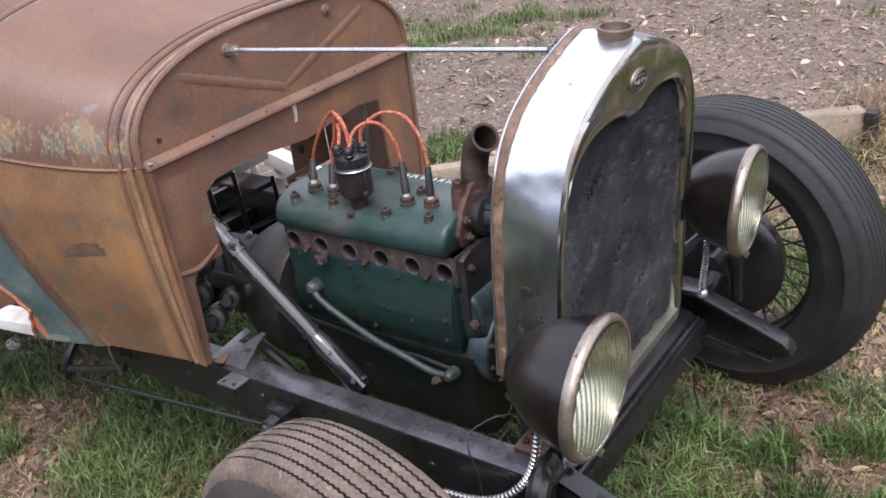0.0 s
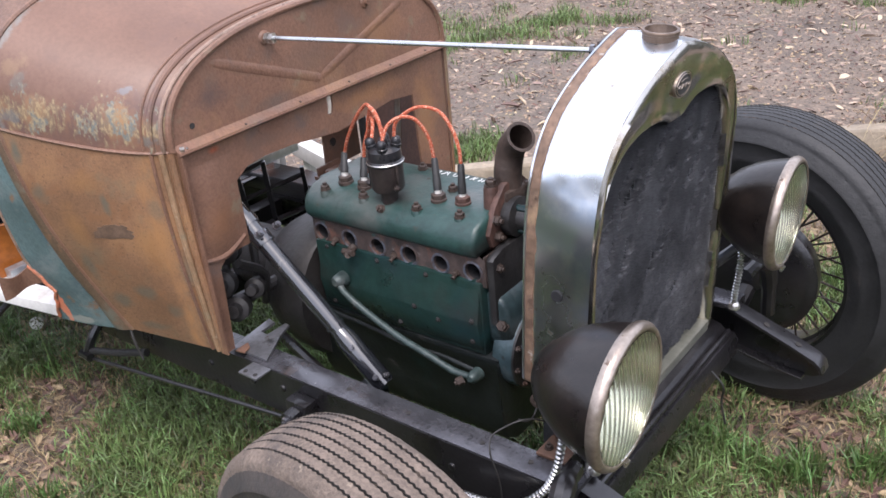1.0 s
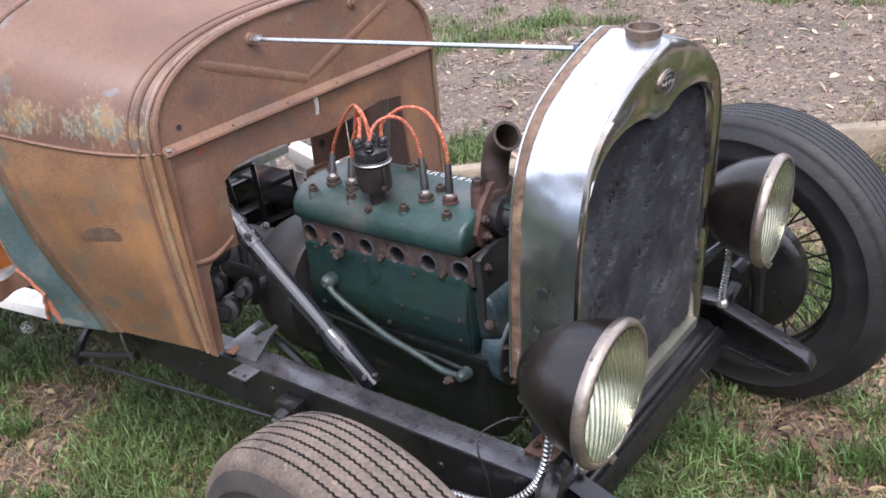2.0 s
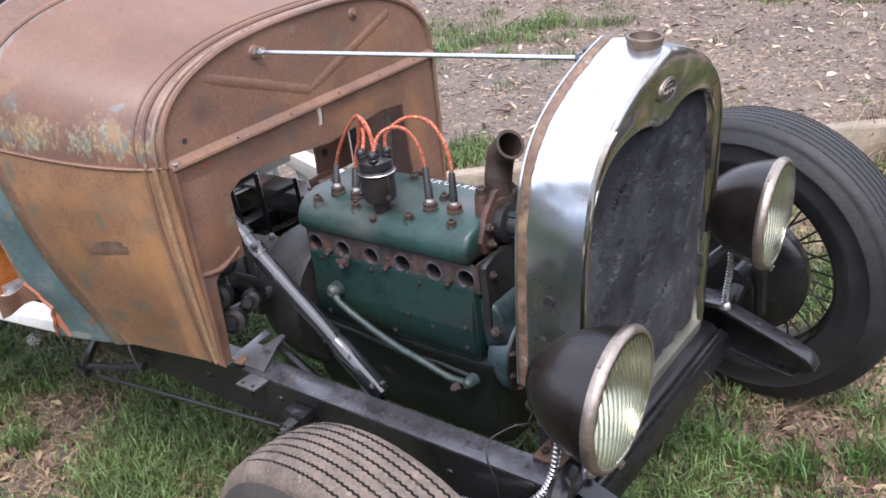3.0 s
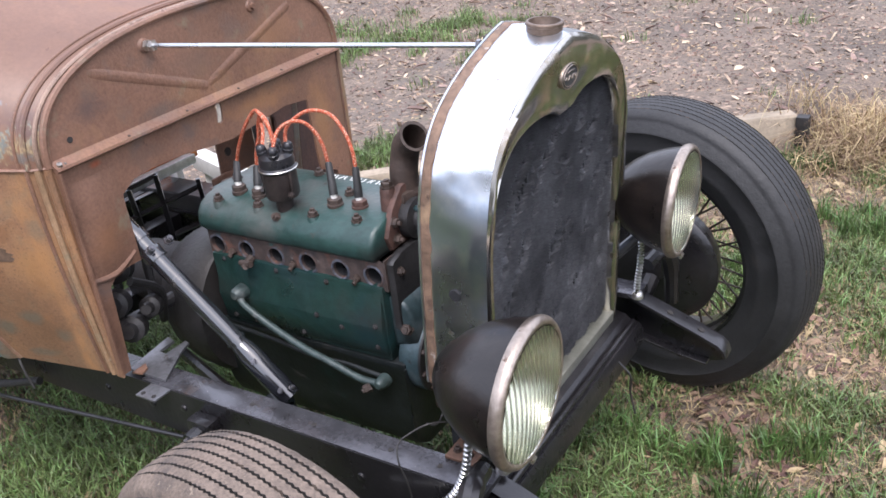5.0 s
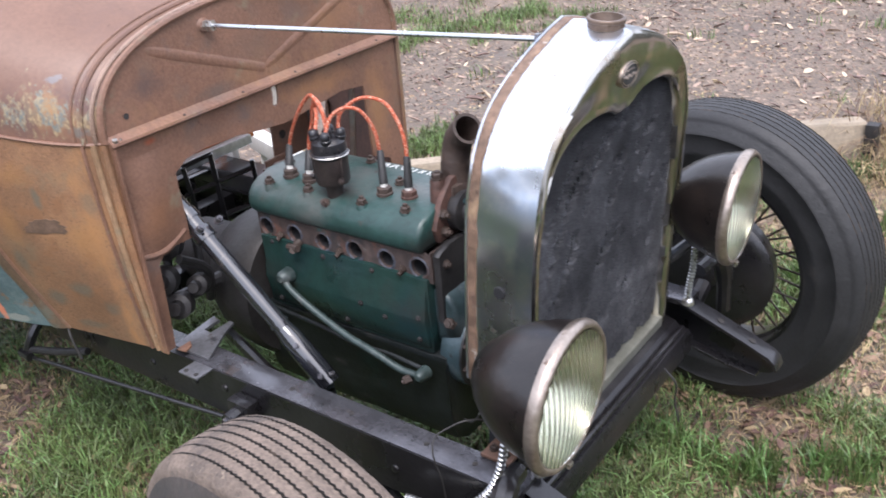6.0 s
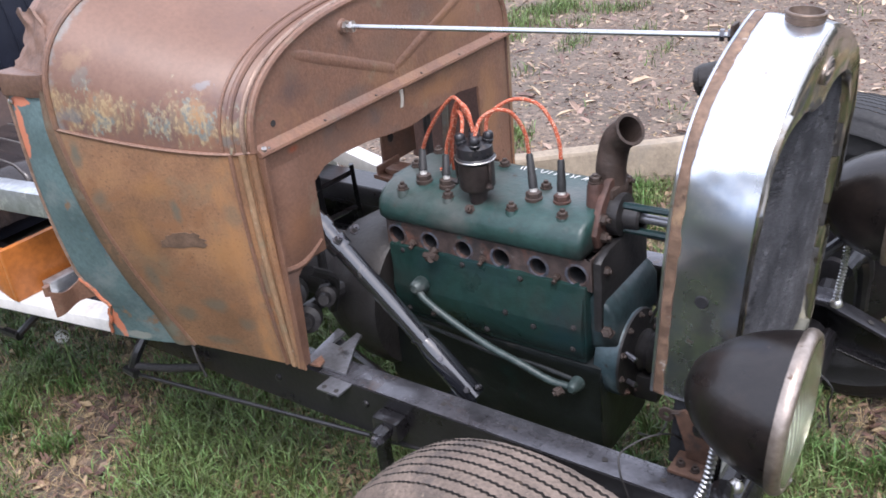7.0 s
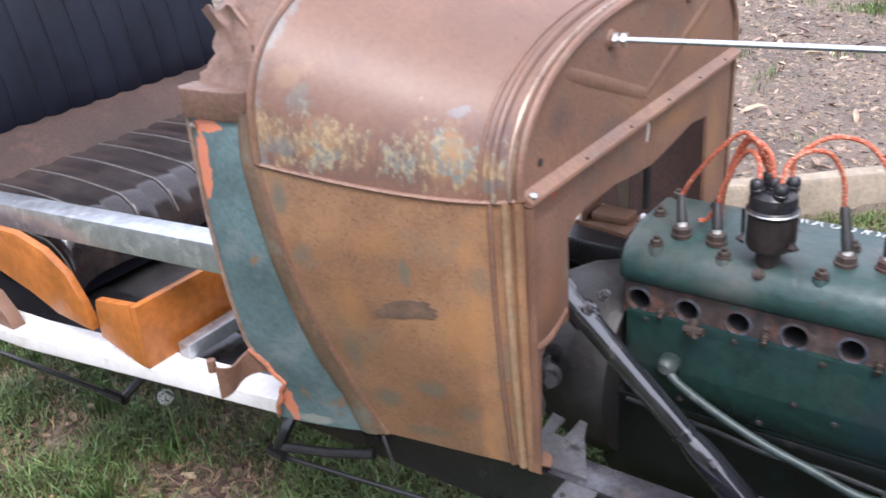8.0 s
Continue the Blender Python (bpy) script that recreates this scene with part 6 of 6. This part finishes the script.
for sg in (-1, 1):
    dr_ = part("brake_drum", lathe(B(), [(0, 0), (0, 0.125), (0.006, 0.148), (0.014, 0.155), (0.03, 0.155), (0.034, 0.150), (0.06, 0.148), (0.065, 0.11), (0.065, 0)], (0.735, sg * 0.57, 0.298), (0, sg, 0), 40), BLACK, axle, "black brake drum")
    bm = B()
    lathe(bm, [(0, 0.04), (0.03, 0.035), (0.04, 0.0)], (0.735, sg * 0.585, 0.298), (0, -sg, 0), 16)
    part("king_pin", bm, BLACK, axle)
bm = B()
tube(bm, [(0.805, 0.165, 0.30), (0.838, 0.16, 0.27), (0.832, 0.172, 0.22), (0.84, 0.178, 0.165)], 0.0022, 6, smooth=5)
part("hanging_wire", bm, BLACK_DULL, axle, "thin black hanging wire")


# ---- bench seat ----
seat = empty("bench_seat", "pleated black vinyl bench seat on a plywood base", "seat")
def cushion(u, v):
    # u across the car, v from front lip over the top to the back
    d = abs((u * 9) % 1.0 - 0.5) * 2
    seam = math.exp(-((1 - d) / 0.10) ** 2)
    y = -0.44 + 0.88 * u
    if v < 0.45:
        a = v / 0.45 * math.pi / 2
        x, z = -1.07 - 0.085 * (1 - math.cos(a)), 0.47 + 0.120 * math.sin(a)
    else:
        k = (v - 0.45) / 0.55
        x, z = -1.155 - 0.34 * k, 0.590 + 0.008 * math.sin(k * 3.1)
    e = min(1.0, min(u, 1 - u) * 14)
    z -= 0.05 * (1 - math.sqrt(max(0.0, 1 - (1 - e) ** 2)))
    puff_ = 0.0045 * (1 - (1 - d) ** 3) - 0.003 * seam
    return Vector((x + puff_ * (0.8 if v < 0.3 else 0.0), y, z + puff_))


cush = part("cushion", sheet(B(), cushion, 270, 30, 0.004), LEATHER_DUST, seat, "dusty black pleated seat cushion", smooth=70)
for i in range(9):
    bm = B()
    tube(bm, [cushion((i + 0.0) / 9 if i else 0.004, 0.12 + 0.88 * k / 24) + Vector((0.001, 0, 0.0022)) for k in range(25)], 0.0024, 6)
    part("piping", bm, PIPING, cush, "dusty grey seat piping")
bm = B()
box(bm, -1.48, -1.085, -0.438, 0.438, 0.43, 0.53, 0.02)
part("cushion_base", bm, LEATHER, seat)
def backrest(u, v):
    pl = abs(math.sin(math.pi * u * 13))
    y = -0.50 + 1.0 * u
    z = 0.66 + 0.50 * v
    x = -1.60 - 0.13 * v + 0.04 * math.sin(v * 3.1) ** 0.5
    return Vector((x - 0.014 * (1 - pl ** 0.5), y, z))


bk_ = part("backrest", sheet(B(), backrest, 156, 16, 0.02), LEATHER, seat, "black pleated backrest", smooth=70)
for i in range(1, 13):
    bm = B()
    tube(bm, [backrest(i / 13, k / 12) + Vector((0.006, 0, 0)) for k in range(13)], 0.0016, 5)
    part("stitched_seam", bm, PIPING, bk_)
bm = B()
box(bm, -1.85, -1.66, -0.52, 0.52, 0.55, 1.18, 0.03)
part("back_board", bm, RUST_DARK, seat)
bm = B()
prism(bm, [(-1.465, 0.53), (-1.465, 0.585), (-1.60, 0.69), (-1.66, 0.70), (-1.50, 0.53)], "y", -0.54, 0.54)
part("back_riser", bm, RISER, seat, "rusty strip below the backrest")

base = empty("seat_base", "orange varnished plywood seat base on the sill", "seat base")
bm = B()
box(bm, -0.705, -0.690, -0.557, 0.50, 0.4555, 0.580, 0.002)
part("front_board", bm, ORANGE_WOOD, base, "orange varnished front board")
bm = B()
prism(bm, [(-0.706, 0.580), (-0.706, 0.4555), (-0.75, 0.468), (-0.815, 0.486), (-0.812, 0.540), (-0.805, 0.566)], "y", -0.557, -0.542, 0.001)
part("side_board", bm, ORANGE_WOOD, base)
bm = B()
prism(bm, [(-0.827, 0.50), (-0.826, 0.525), (-0.838, 0.557), (-0.869, 0.607), (-0.924, 0.641), (-1.007, 0.659), (-1.065, 0.656), (-1.30, 0.665), (-1.30, 0.585), (-1.112, 0.562), (-1.007, 0.537), (-0.928, 0.508)],
      "y", -0.565, -0.550, 0.001)
part("curved_board", bm, ORANGE_WOOD, base, "curved orange plywood side")
bm = B()
box(bm, -1.30, -0.706, 0.542, 0.56, 0.47, 0.58, 0.001)
part("side_board", bm, ORANGE_WOOD, base)
bm = B()
prism(bm, [(-1.25, 0.456), (-1.05, 0.456), (-1.06, 0.48), (-1.10, 0.52), (-1.25, 0.54)], "y", -0.60, -0.572, 0.002)
part("corner_bracket", bm, RUST_TOP, base, "rusty corner bracket")

# ---- ground ----
A0, DIR = Vector((-0.69, 1.235)), Vector((0.775, 0.632))
NRM = Vector((-0.632, 0.775))
def bank(x, y):
    """Distance beyond the timber edging and distance along it."""
    p = Vector((x, y)) - A0
    return p.dot(NRM), p.dot(DIR)


def ground_z(x, y):
    d, s = bank(x, y)
    w = 0.05 if s < 1.75 else 0.05 + min(0.6, (s - 1.75) * 0.8)
    k = max(0.0, min(1.0, (d + 0.02) / w))
    k = k * k * (3 - 2 * k)
    z = GROUND + 0.135 * k + 0.012 * max(0.0, min(6.0, d))
    near = max(0.0, 1 - math.hypot(x, y) / 9)
    z += near * (0.018 * noise.noise(Vector((x * 1.7, y * 1.7, 0))) + 0.010 * noise.noise(Vector((x * 6, y * 6, 2))) + 0.004 * noise.noise(Vector((x * 22, y * 22, 5))))
    return z


def axis_steps(lo, hi, fine):
    core_ = list(np.arange(lo, hi + 1e-6, fine))
    out, step = [], fine
    x = hi
    while x < 400:
        step *= 1.35
        x += step
        out.append(x)
    left, step, x = [], fine, lo
    while x > -400:
        step *= 1.35
        x -= step
        left.append(x)
    return left[::-1] + core_ + out


xs, ys = axis_steps(-3.2, 3.0, 0.04), axis_steps(-1.8, 5.2, 0.04)
vs = [(x, y, ground_z(x, y)) for x in xs for y in ys]
ny = len(ys)
fs = [(i * ny + j, (i + 1) * ny + j, (i + 1) * ny + j + 1, i * ny + j + 1) for i in range(len(xs) - 1) for j in range(ny - 1)]
me = bpy.data.meshes.new("ground")
me.from_pydata(vs, [], fs)
me.polygons.foreach_set("use_smooth", [True] * len(me.polygons))
me.materials.append(SOIL)
tagged(new("ground", me), "trodden lawn and bare soil with leaf litter", "ground", kind="structure")

# timber edging
sl = empty("timber_edging", "weathered grey timber sleeper edging a garden bed", "timber edging")
def sleeper(s0, s1, dz, tw):
    bm = B()
    n = 14
    rows_ = []
    for i in range(n + 1):
        s = s0 + (s1 - s0) * i / n
        c = A0 + DIR * s + NRM * (0.012 * noise.noise(Vector((s * 2, 1, 0))) + tw * (i / n - 0.5))
        zt = GROUND + 0.165 + dz + 0.008 * noise.noise(Vector((s * 3, 7, 0)))
        q = []
        for d, z in ((0.0, -0.2), (0.0, -0.012), (0.008, 0.0), (0.072, 0.0), (0.08, -0.012), (0.08, -0.2)):
            jit = 0.004 * noise.noise(Vector((s * 9, d * 60, z * 30)))
            q.append(bm.verts.new((c.x + NRM.x * d, c.y + NRM.y * d, zt + z + jit)))
        rows_.append(q)
    for a, b in zip(rows_, rows_[1:]):
        for j in range(5):
            bm.faces.new((a[j], a[j + 1], b[j + 1], b[j]))
    bm.faces.new(rows_[0])
    bm.faces.new(rows_[-1])
    return bm


part("sleeper", sleeper(-4.2, -0.62, -0.01, 0.0), TIMBER, sl)
part("sleeper", sleeper(-0.60, 1.78, 0.0, 0.0), TIMBER, sl)
bm = B()
e = A0 + DIR * 1.80
box(bm, e.x - 0.02, e.x + 0.03, e.y - 0.03, e.y + 0.02, GROUND - 0.05, GROUND + 0.155, 0.006)
part("peg", bm, BLACK_DULL, sl, "dark split timber peg")

# ---- grass, straw, litter ----
rs_ = np.random.RandomState(7)
def scatter_blades(name, material, pts, hts, wid, lean, label, category):
    n = len(pts)
    ang = rs_.uniform(0, 2 * math.pi, n)
    ld = rs_.uniform(0, 2 * math.pi, n)
    ln = rs_.uniform(0.15, 1.0, n) * lean
    v = np.zeros((n, 5, 3))
    ca, sa = np.cos(ang), np.sin(ang)
    cl, sl_ = np.cos(ld) * ln, np.sin(ld) * ln
    for k, (f, w, hh) in enumerate(((0, -1, 0), (0, 1, 0), (0.30, -0.85, 0.6), (0.30, 0.85, 0.6), (1.0, 0, 1.0))):
        v[:, k, 0] = pts[:, 0] + ca * w * wid + cl * hts * f
        v[:, k, 1] = pts[:, 1] + sa * w * wid + sl_ * hts * f
        v[:, k, 2] = pts[:, 2] + hts * hh * (1 - 0.35 * ln * f)
    idx = np.arange(n)[:, None] * 5
    quads = (idx + np.array([[0, 1, 3, 2]])).tolist()
    tris = (idx + np.array([[2, 3, 4]])).tolist()
    me = bpy.data.meshes.new(name)
    me.from_pydata(v.reshape(-1, 3).tolist(), [], quads + tris)
    me.materials.append(material)
    return tagged(new(name, me), label, category, kind="stuff")


def lush(x, y):
    """How grassy a spot is."""
    d, s = bank(x, y)
    q = 0.72 + 0.52 * noise.noise(Vector((x * 1.6 + 3, y * 1.6, 0.5))) + 0.4 * noise.noise(Vector((x * 5, y * 5, 1.5)))
    if d > -0.02:
        q = -0.35 + 0.75 * noise.noise(Vector((x * 4, y * 4, 8)))
        for cx, cy, r, a in ((-0.80, 1.55, 0.16, 1.1), (-1.65, 3.35, 0.55, 0.75), (-2.6, 2.9, 0.5, 0.7), (1.9, 3.6, 0.3, 0.6), (-0.4, 4.6, 0.5, 0.5)):
            q += a * math.exp(-((x - cx) ** 2 + (y - cy) ** 2) / (r * r))
    elif x > 0.3 and y > 0.72:
        q += -0.42
    elif x < 0.3 and y < -0.2:
        q += -0.02 + 0.42 * noise.noise(Vector((x * 5.2 + 9, y * 5.2, 2)))
    elif x > 0.72:
        q += -0.34 * min(1.0, (x - 0.72) / 0.25) + 0.6 * noise.noise(Vector((x * 3.1 + 5, y * 3.1, 6)))
    return q


def collect(count, x0, x1, y0, y1, test):
    out = []
    while len(out) < count:
        x, y = rs_.uniform(x0, x1), rs_.uniform(y0, y1)
        if test(x, y):
            out.append((x, y, ground_z(x, y) - 0.004))
    return np.array(out)


def on_grass(x, y):
    d, s = bank(x, y)
    if 0 <= d < 0.085 and s < 1.8:
        return False
    out = max(-2.5 - x, x - 2.0, -0.9 - y, y - 2.4, 0.0)
    if out > 0 and rs_.uniform() > math.exp(-(out / 0.35) ** 2):
        return False
    return rs_.uniform() < max(0.03 if d < 0 else 0.0, min(1.0, lush(x, y) * 1.5 - 0.25))


g = collect(142000, -3.3, 2.8, -1.7, 3.1, on_grass)
hh = np.array([0.030 + 0.060 * max(0.1, min(1.0, lush(x, y) + 0.1)) for x, y, z in g]) * rs_.uniform(0.5, 1.25, len(g))
scatter_blades("grass", GRASS, g, hh, 0.0020, 1.1, "uneven lush green grass", "grass")
g2 = collect(7000, -3.4, 3.0, 1.2, 5.0, lambda x, y: bank(x, y)[0] > 0.09 and rs_.uniform() < max(0.0, lush(x, y) * 1.2))
scatter_blades("grass", GRASS, g2, rs_.uniform(0.03, 0.09, len(g2)), 0.0022, 0.9, "sparse green grass clumps on bare soil", "grass")
st = collect(86000, -2.9, 2.6, -1.2, 2.8, lambda x, y: bank(x, y)[0] < 0.0 and rs_.uniform() < 1.0 - 0.7 * lush(x, y) + (0.4 if x > 0.9 else 0))
scatter_blades("dry_grass", STRAW, st, rs_.uniform(0.015, 0.06, len(st)), 0.0012, 2.6, "dry straw-coloured grass", "dry grass")
# thinner lawn further out
g3 = collect(120000, -6.5, 6.0, -5.0, 4.5, lambda x, y: bank(x, y)[0] < -0.03 and not (-2.5 < x < 2.0 and -0.95 < y < 2.45) and rs_.uniform() < 0.55 + 1.3 * noise.noise(Vector((x * 1.1, y * 1.1, 3))))
scatter_blades("grass", GRASS, g3, rs_.uniform(0.04, 0.10, len(g3)), 0.0060, 1.0, "thin green lawn away from the car", "grass")
# tufts
tc0 = collect(420, -2.5, 2.6, -1.1, 2.3, lambda x, y: bank(x, y)[0] < -0.03 and noise.noise(Vector((x * 2.3, y * 2.3, 11))) > 0.08 and (x > 0.75 or rs_.uniform() < 0.30))
tp = np.repeat(tc0, 70, axis=0) + np.c_[rs_.normal(0, 0.022, (420 * 70, 2)), np.zeros(420 * 70)]
scatter_blades("grass_tufts", TUFT, tp, rs_.uniform(0.05, 0.125, len(tp)) * np.repeat(rs_.uniform(0.6, 1.15, 420), 70), 0.0021, 0.75, "separate tufts of green grass", "grass")
# straw heap over the end of the timber
hp_ = []
while len(hp_) < 2600:
    a, b = rs_.normal(0.98, 0.16), rs_.normal(2.42, 0.13)
    hp_.append((a, b, ground_z(a, b) + 0.13 * math.exp(-((a - 0.98) ** 2 + (b - 2.42) ** 2) / 0.05) * rs_.uniform(0, 1)))
scatter_blades("straw_heap", STRAW, np.array(hp_), rs_.uniform(0.06, 0.16, len(hp_)), 0.0019, 2.4, "heap of dry straw over the bank", "straw")


def scatter_flakes(name, material, pts, size, label, category, lift=0.004, aspect=0.4, curl=0.3):
    n = len(pts)
    a = rs_.uniform(0, 2 * math.pi, n)
    s = rs_.uniform(0.25, 1.0, n) ** 1.5 * size
    tilt = rs_.normal(0, 0.35, (n, 2))
    v = np.zeros((n, 6, 3))
    shape = ((-1, 0, 0), (-0.35, -aspect, 1), (0.45, -aspect * 0.8, 1), (1, 0, 0.2), (0.4, aspect, 1), (-0.4, aspect * 0.9, 1))
    for k, (p, q, c) in enumerate(shape):
        u, w = p * s, q * s * rs_.uniform(0.6, 1.1, n)
        v[:, k, 0] = pts[:, 0] + np.cos(a) * u - np.sin(a) * w
        v[:, k, 1] = pts[:, 1] + np.sin(a) * u + np.cos(a) * w
        v[:, k, 2] = pts[:, 2] + lift + tilt[:, 0] * u + tilt[:, 1] * w + c * curl * s * 0.4
    idx = np.arange(n)[:, None] * 6
    f = np.concatenate([idx + np.array([[0, 1, 2, 3]]), idx + np.array([[0, 3, 4, 5]])]).tolist()
    me = bpy.data.meshes.new(name)
    me.from_pydata(v.reshape(-1, 3).tolist(), [], f)
    me.materials.append(material)
    return tagged(new(name, me), label, category, kind="stuff")


beyond = lambda x, y: bank(x, y)[0] > 0.10
lf = collect(55000, -4.5, 3.2, 1.0, 6.8, beyond)
scatter_flakes("leaf_litter", LITTER, lf, 0.016, "scattered brown leaf litter and bark", "leaf litter")
lf = collect(380, -3.0, 3.0, 1.0, 5.0, beyond)
scatter_flakes("fallen_leaves", PALE_LEAF, lf, 0.062, "long pale gum leaves on the soil", "leaves", 0.014, 0.20, 0.6)
lf = collect(2300, -4.0, 3.2, 1.0, 6.5, beyond)
scatter_flakes("fallen_leaves", PALE_LEAF, lf, 0.034, "pale fallen leaves on bare soil", "leaves", 0.008, 0.45, 0.4)
lf = collect(24000, -2.8, 2.6, -1.2, 2.4, lambda x, y: bank(x, y)[0] < 0.0 and lush(x, y) < 0.95)
scatter_flakes("leaf_litter", LITTER, lf, 0.026, "brown leaves lying in the grass", "leaf litter", 0.016)
lf = collect(40000, -4.0, 3.2, 1.0, 6.5, beyond)
scatter_flakes("gravel", STONE, lf, 0.007, "fine grey gravel and crumbs of soil", "gravel", 0.003, 0.75, 0.9)

# dandelion clock
puff = empty("dandelion", "white dandelion clock on a thin stalk", "flower")
bm = B()
tube(bm, [(-1.03, -0.322, GROUND), (-1.028, -0.323, 0.03), (-1.033, -0.322, 0.12)], 0.0016, 6)
part("stalk", bm, GRASS, puff)
bm = B()
rg = random.Random(3)
for i in range(170):
    d = Vector((rg.gauss(0, 1), rg.gauss(0, 1), rg.gauss(0, 1))).normalized()
    _, a, b = frame_of(d)
    c = Vector((-1.033, -0.322, 0.13)) + d * 0.019
    vs_ = [bm.verts.new(c + (a * math.cos(t_) + b * math.sin(t_)) * 0.0035) for t_ in (0, 2.1, 4.2)]
    bm.faces.new(vs_)
part("seed_head", bm, PUFF, puff, "white downy seed head", smooth=0)

# white trestle beyond the car
pst = empty("trestle", "white painted timber trestle standing in the grass", "trestle")
a_, b_ = Vector((-1.13, 0.872)), Vector((-0.45, 0.642))
ux = (b_ - a_).normalized()
bm = B()
box(bm, 0, (b_ - a_).length, -0.03, 0.03, 0.225, 0.285, 0.003, m=Matrix.Translation((a_.x, a_.y, 0)) @ Matrix.Rotation(math.atan2(ux.y, ux.x), 4, "Z"))
part("beam", bm, WHITE_SILL, pst)
for f in (0.06, 0.62):
    q = a_ + ux * f
    bm = B()
    tube(bm, [(q.x + 0.02, q.y - 0.045, ground_z(q.x, q.y) - 0.02), (q.x, q.y, 0.24)], 0.017, 4)
    part("leg", bm, WHITE_SILL, pst)
    bm = B()
    tube(bm, [(q.x + 0.03, q.y + 0.09, ground_z(q.x, q.y) - 0.02), (q.x, q.y, 0.24)], 0.017, 4)
    part("leg", bm, WHITE_SILL, pst)
# unseen ring all round, added to darken the low sky and its reflections
bm = B()
n = 160
rows_ = []
for k in range(n):
    a = 2 * math.pi * k / n
    c_, s_ = math.cos(a), math.sin(a)
    rr = 14 + 1.5 * noise.noise(Vector((c_ * 3, s_ * 3, 0)))
    hh_ = 3.0 + 1.3 * noise.noise(Vector((c_ * 4, s_ * 4, 5)))
    rows_.append([bm.verts.new(((rr + 0.5 * noise.noise(Vector((k * 0.7, j * 0.9, 3)))) * c_, (rr + 0.5 * noise.noise(Vector((k * 0.7, j * 0.9, 8)))) * s_, -0.4 + (hh_ + 0.4) * j / 10)) for j in range(11)])
for k in range(n):
    a, b = rows_[k], rows_[(k + 1) % n]
    for j in range(10):
        bm.faces.new((a[j], b[j], b[j + 1], a[j + 1]))
tagged(part("backdrop", bm, UNSEEN_RING, None, smooth=0), "unseen grey-green ring added to darken low sky and reflections", "hedge", kind="structure")
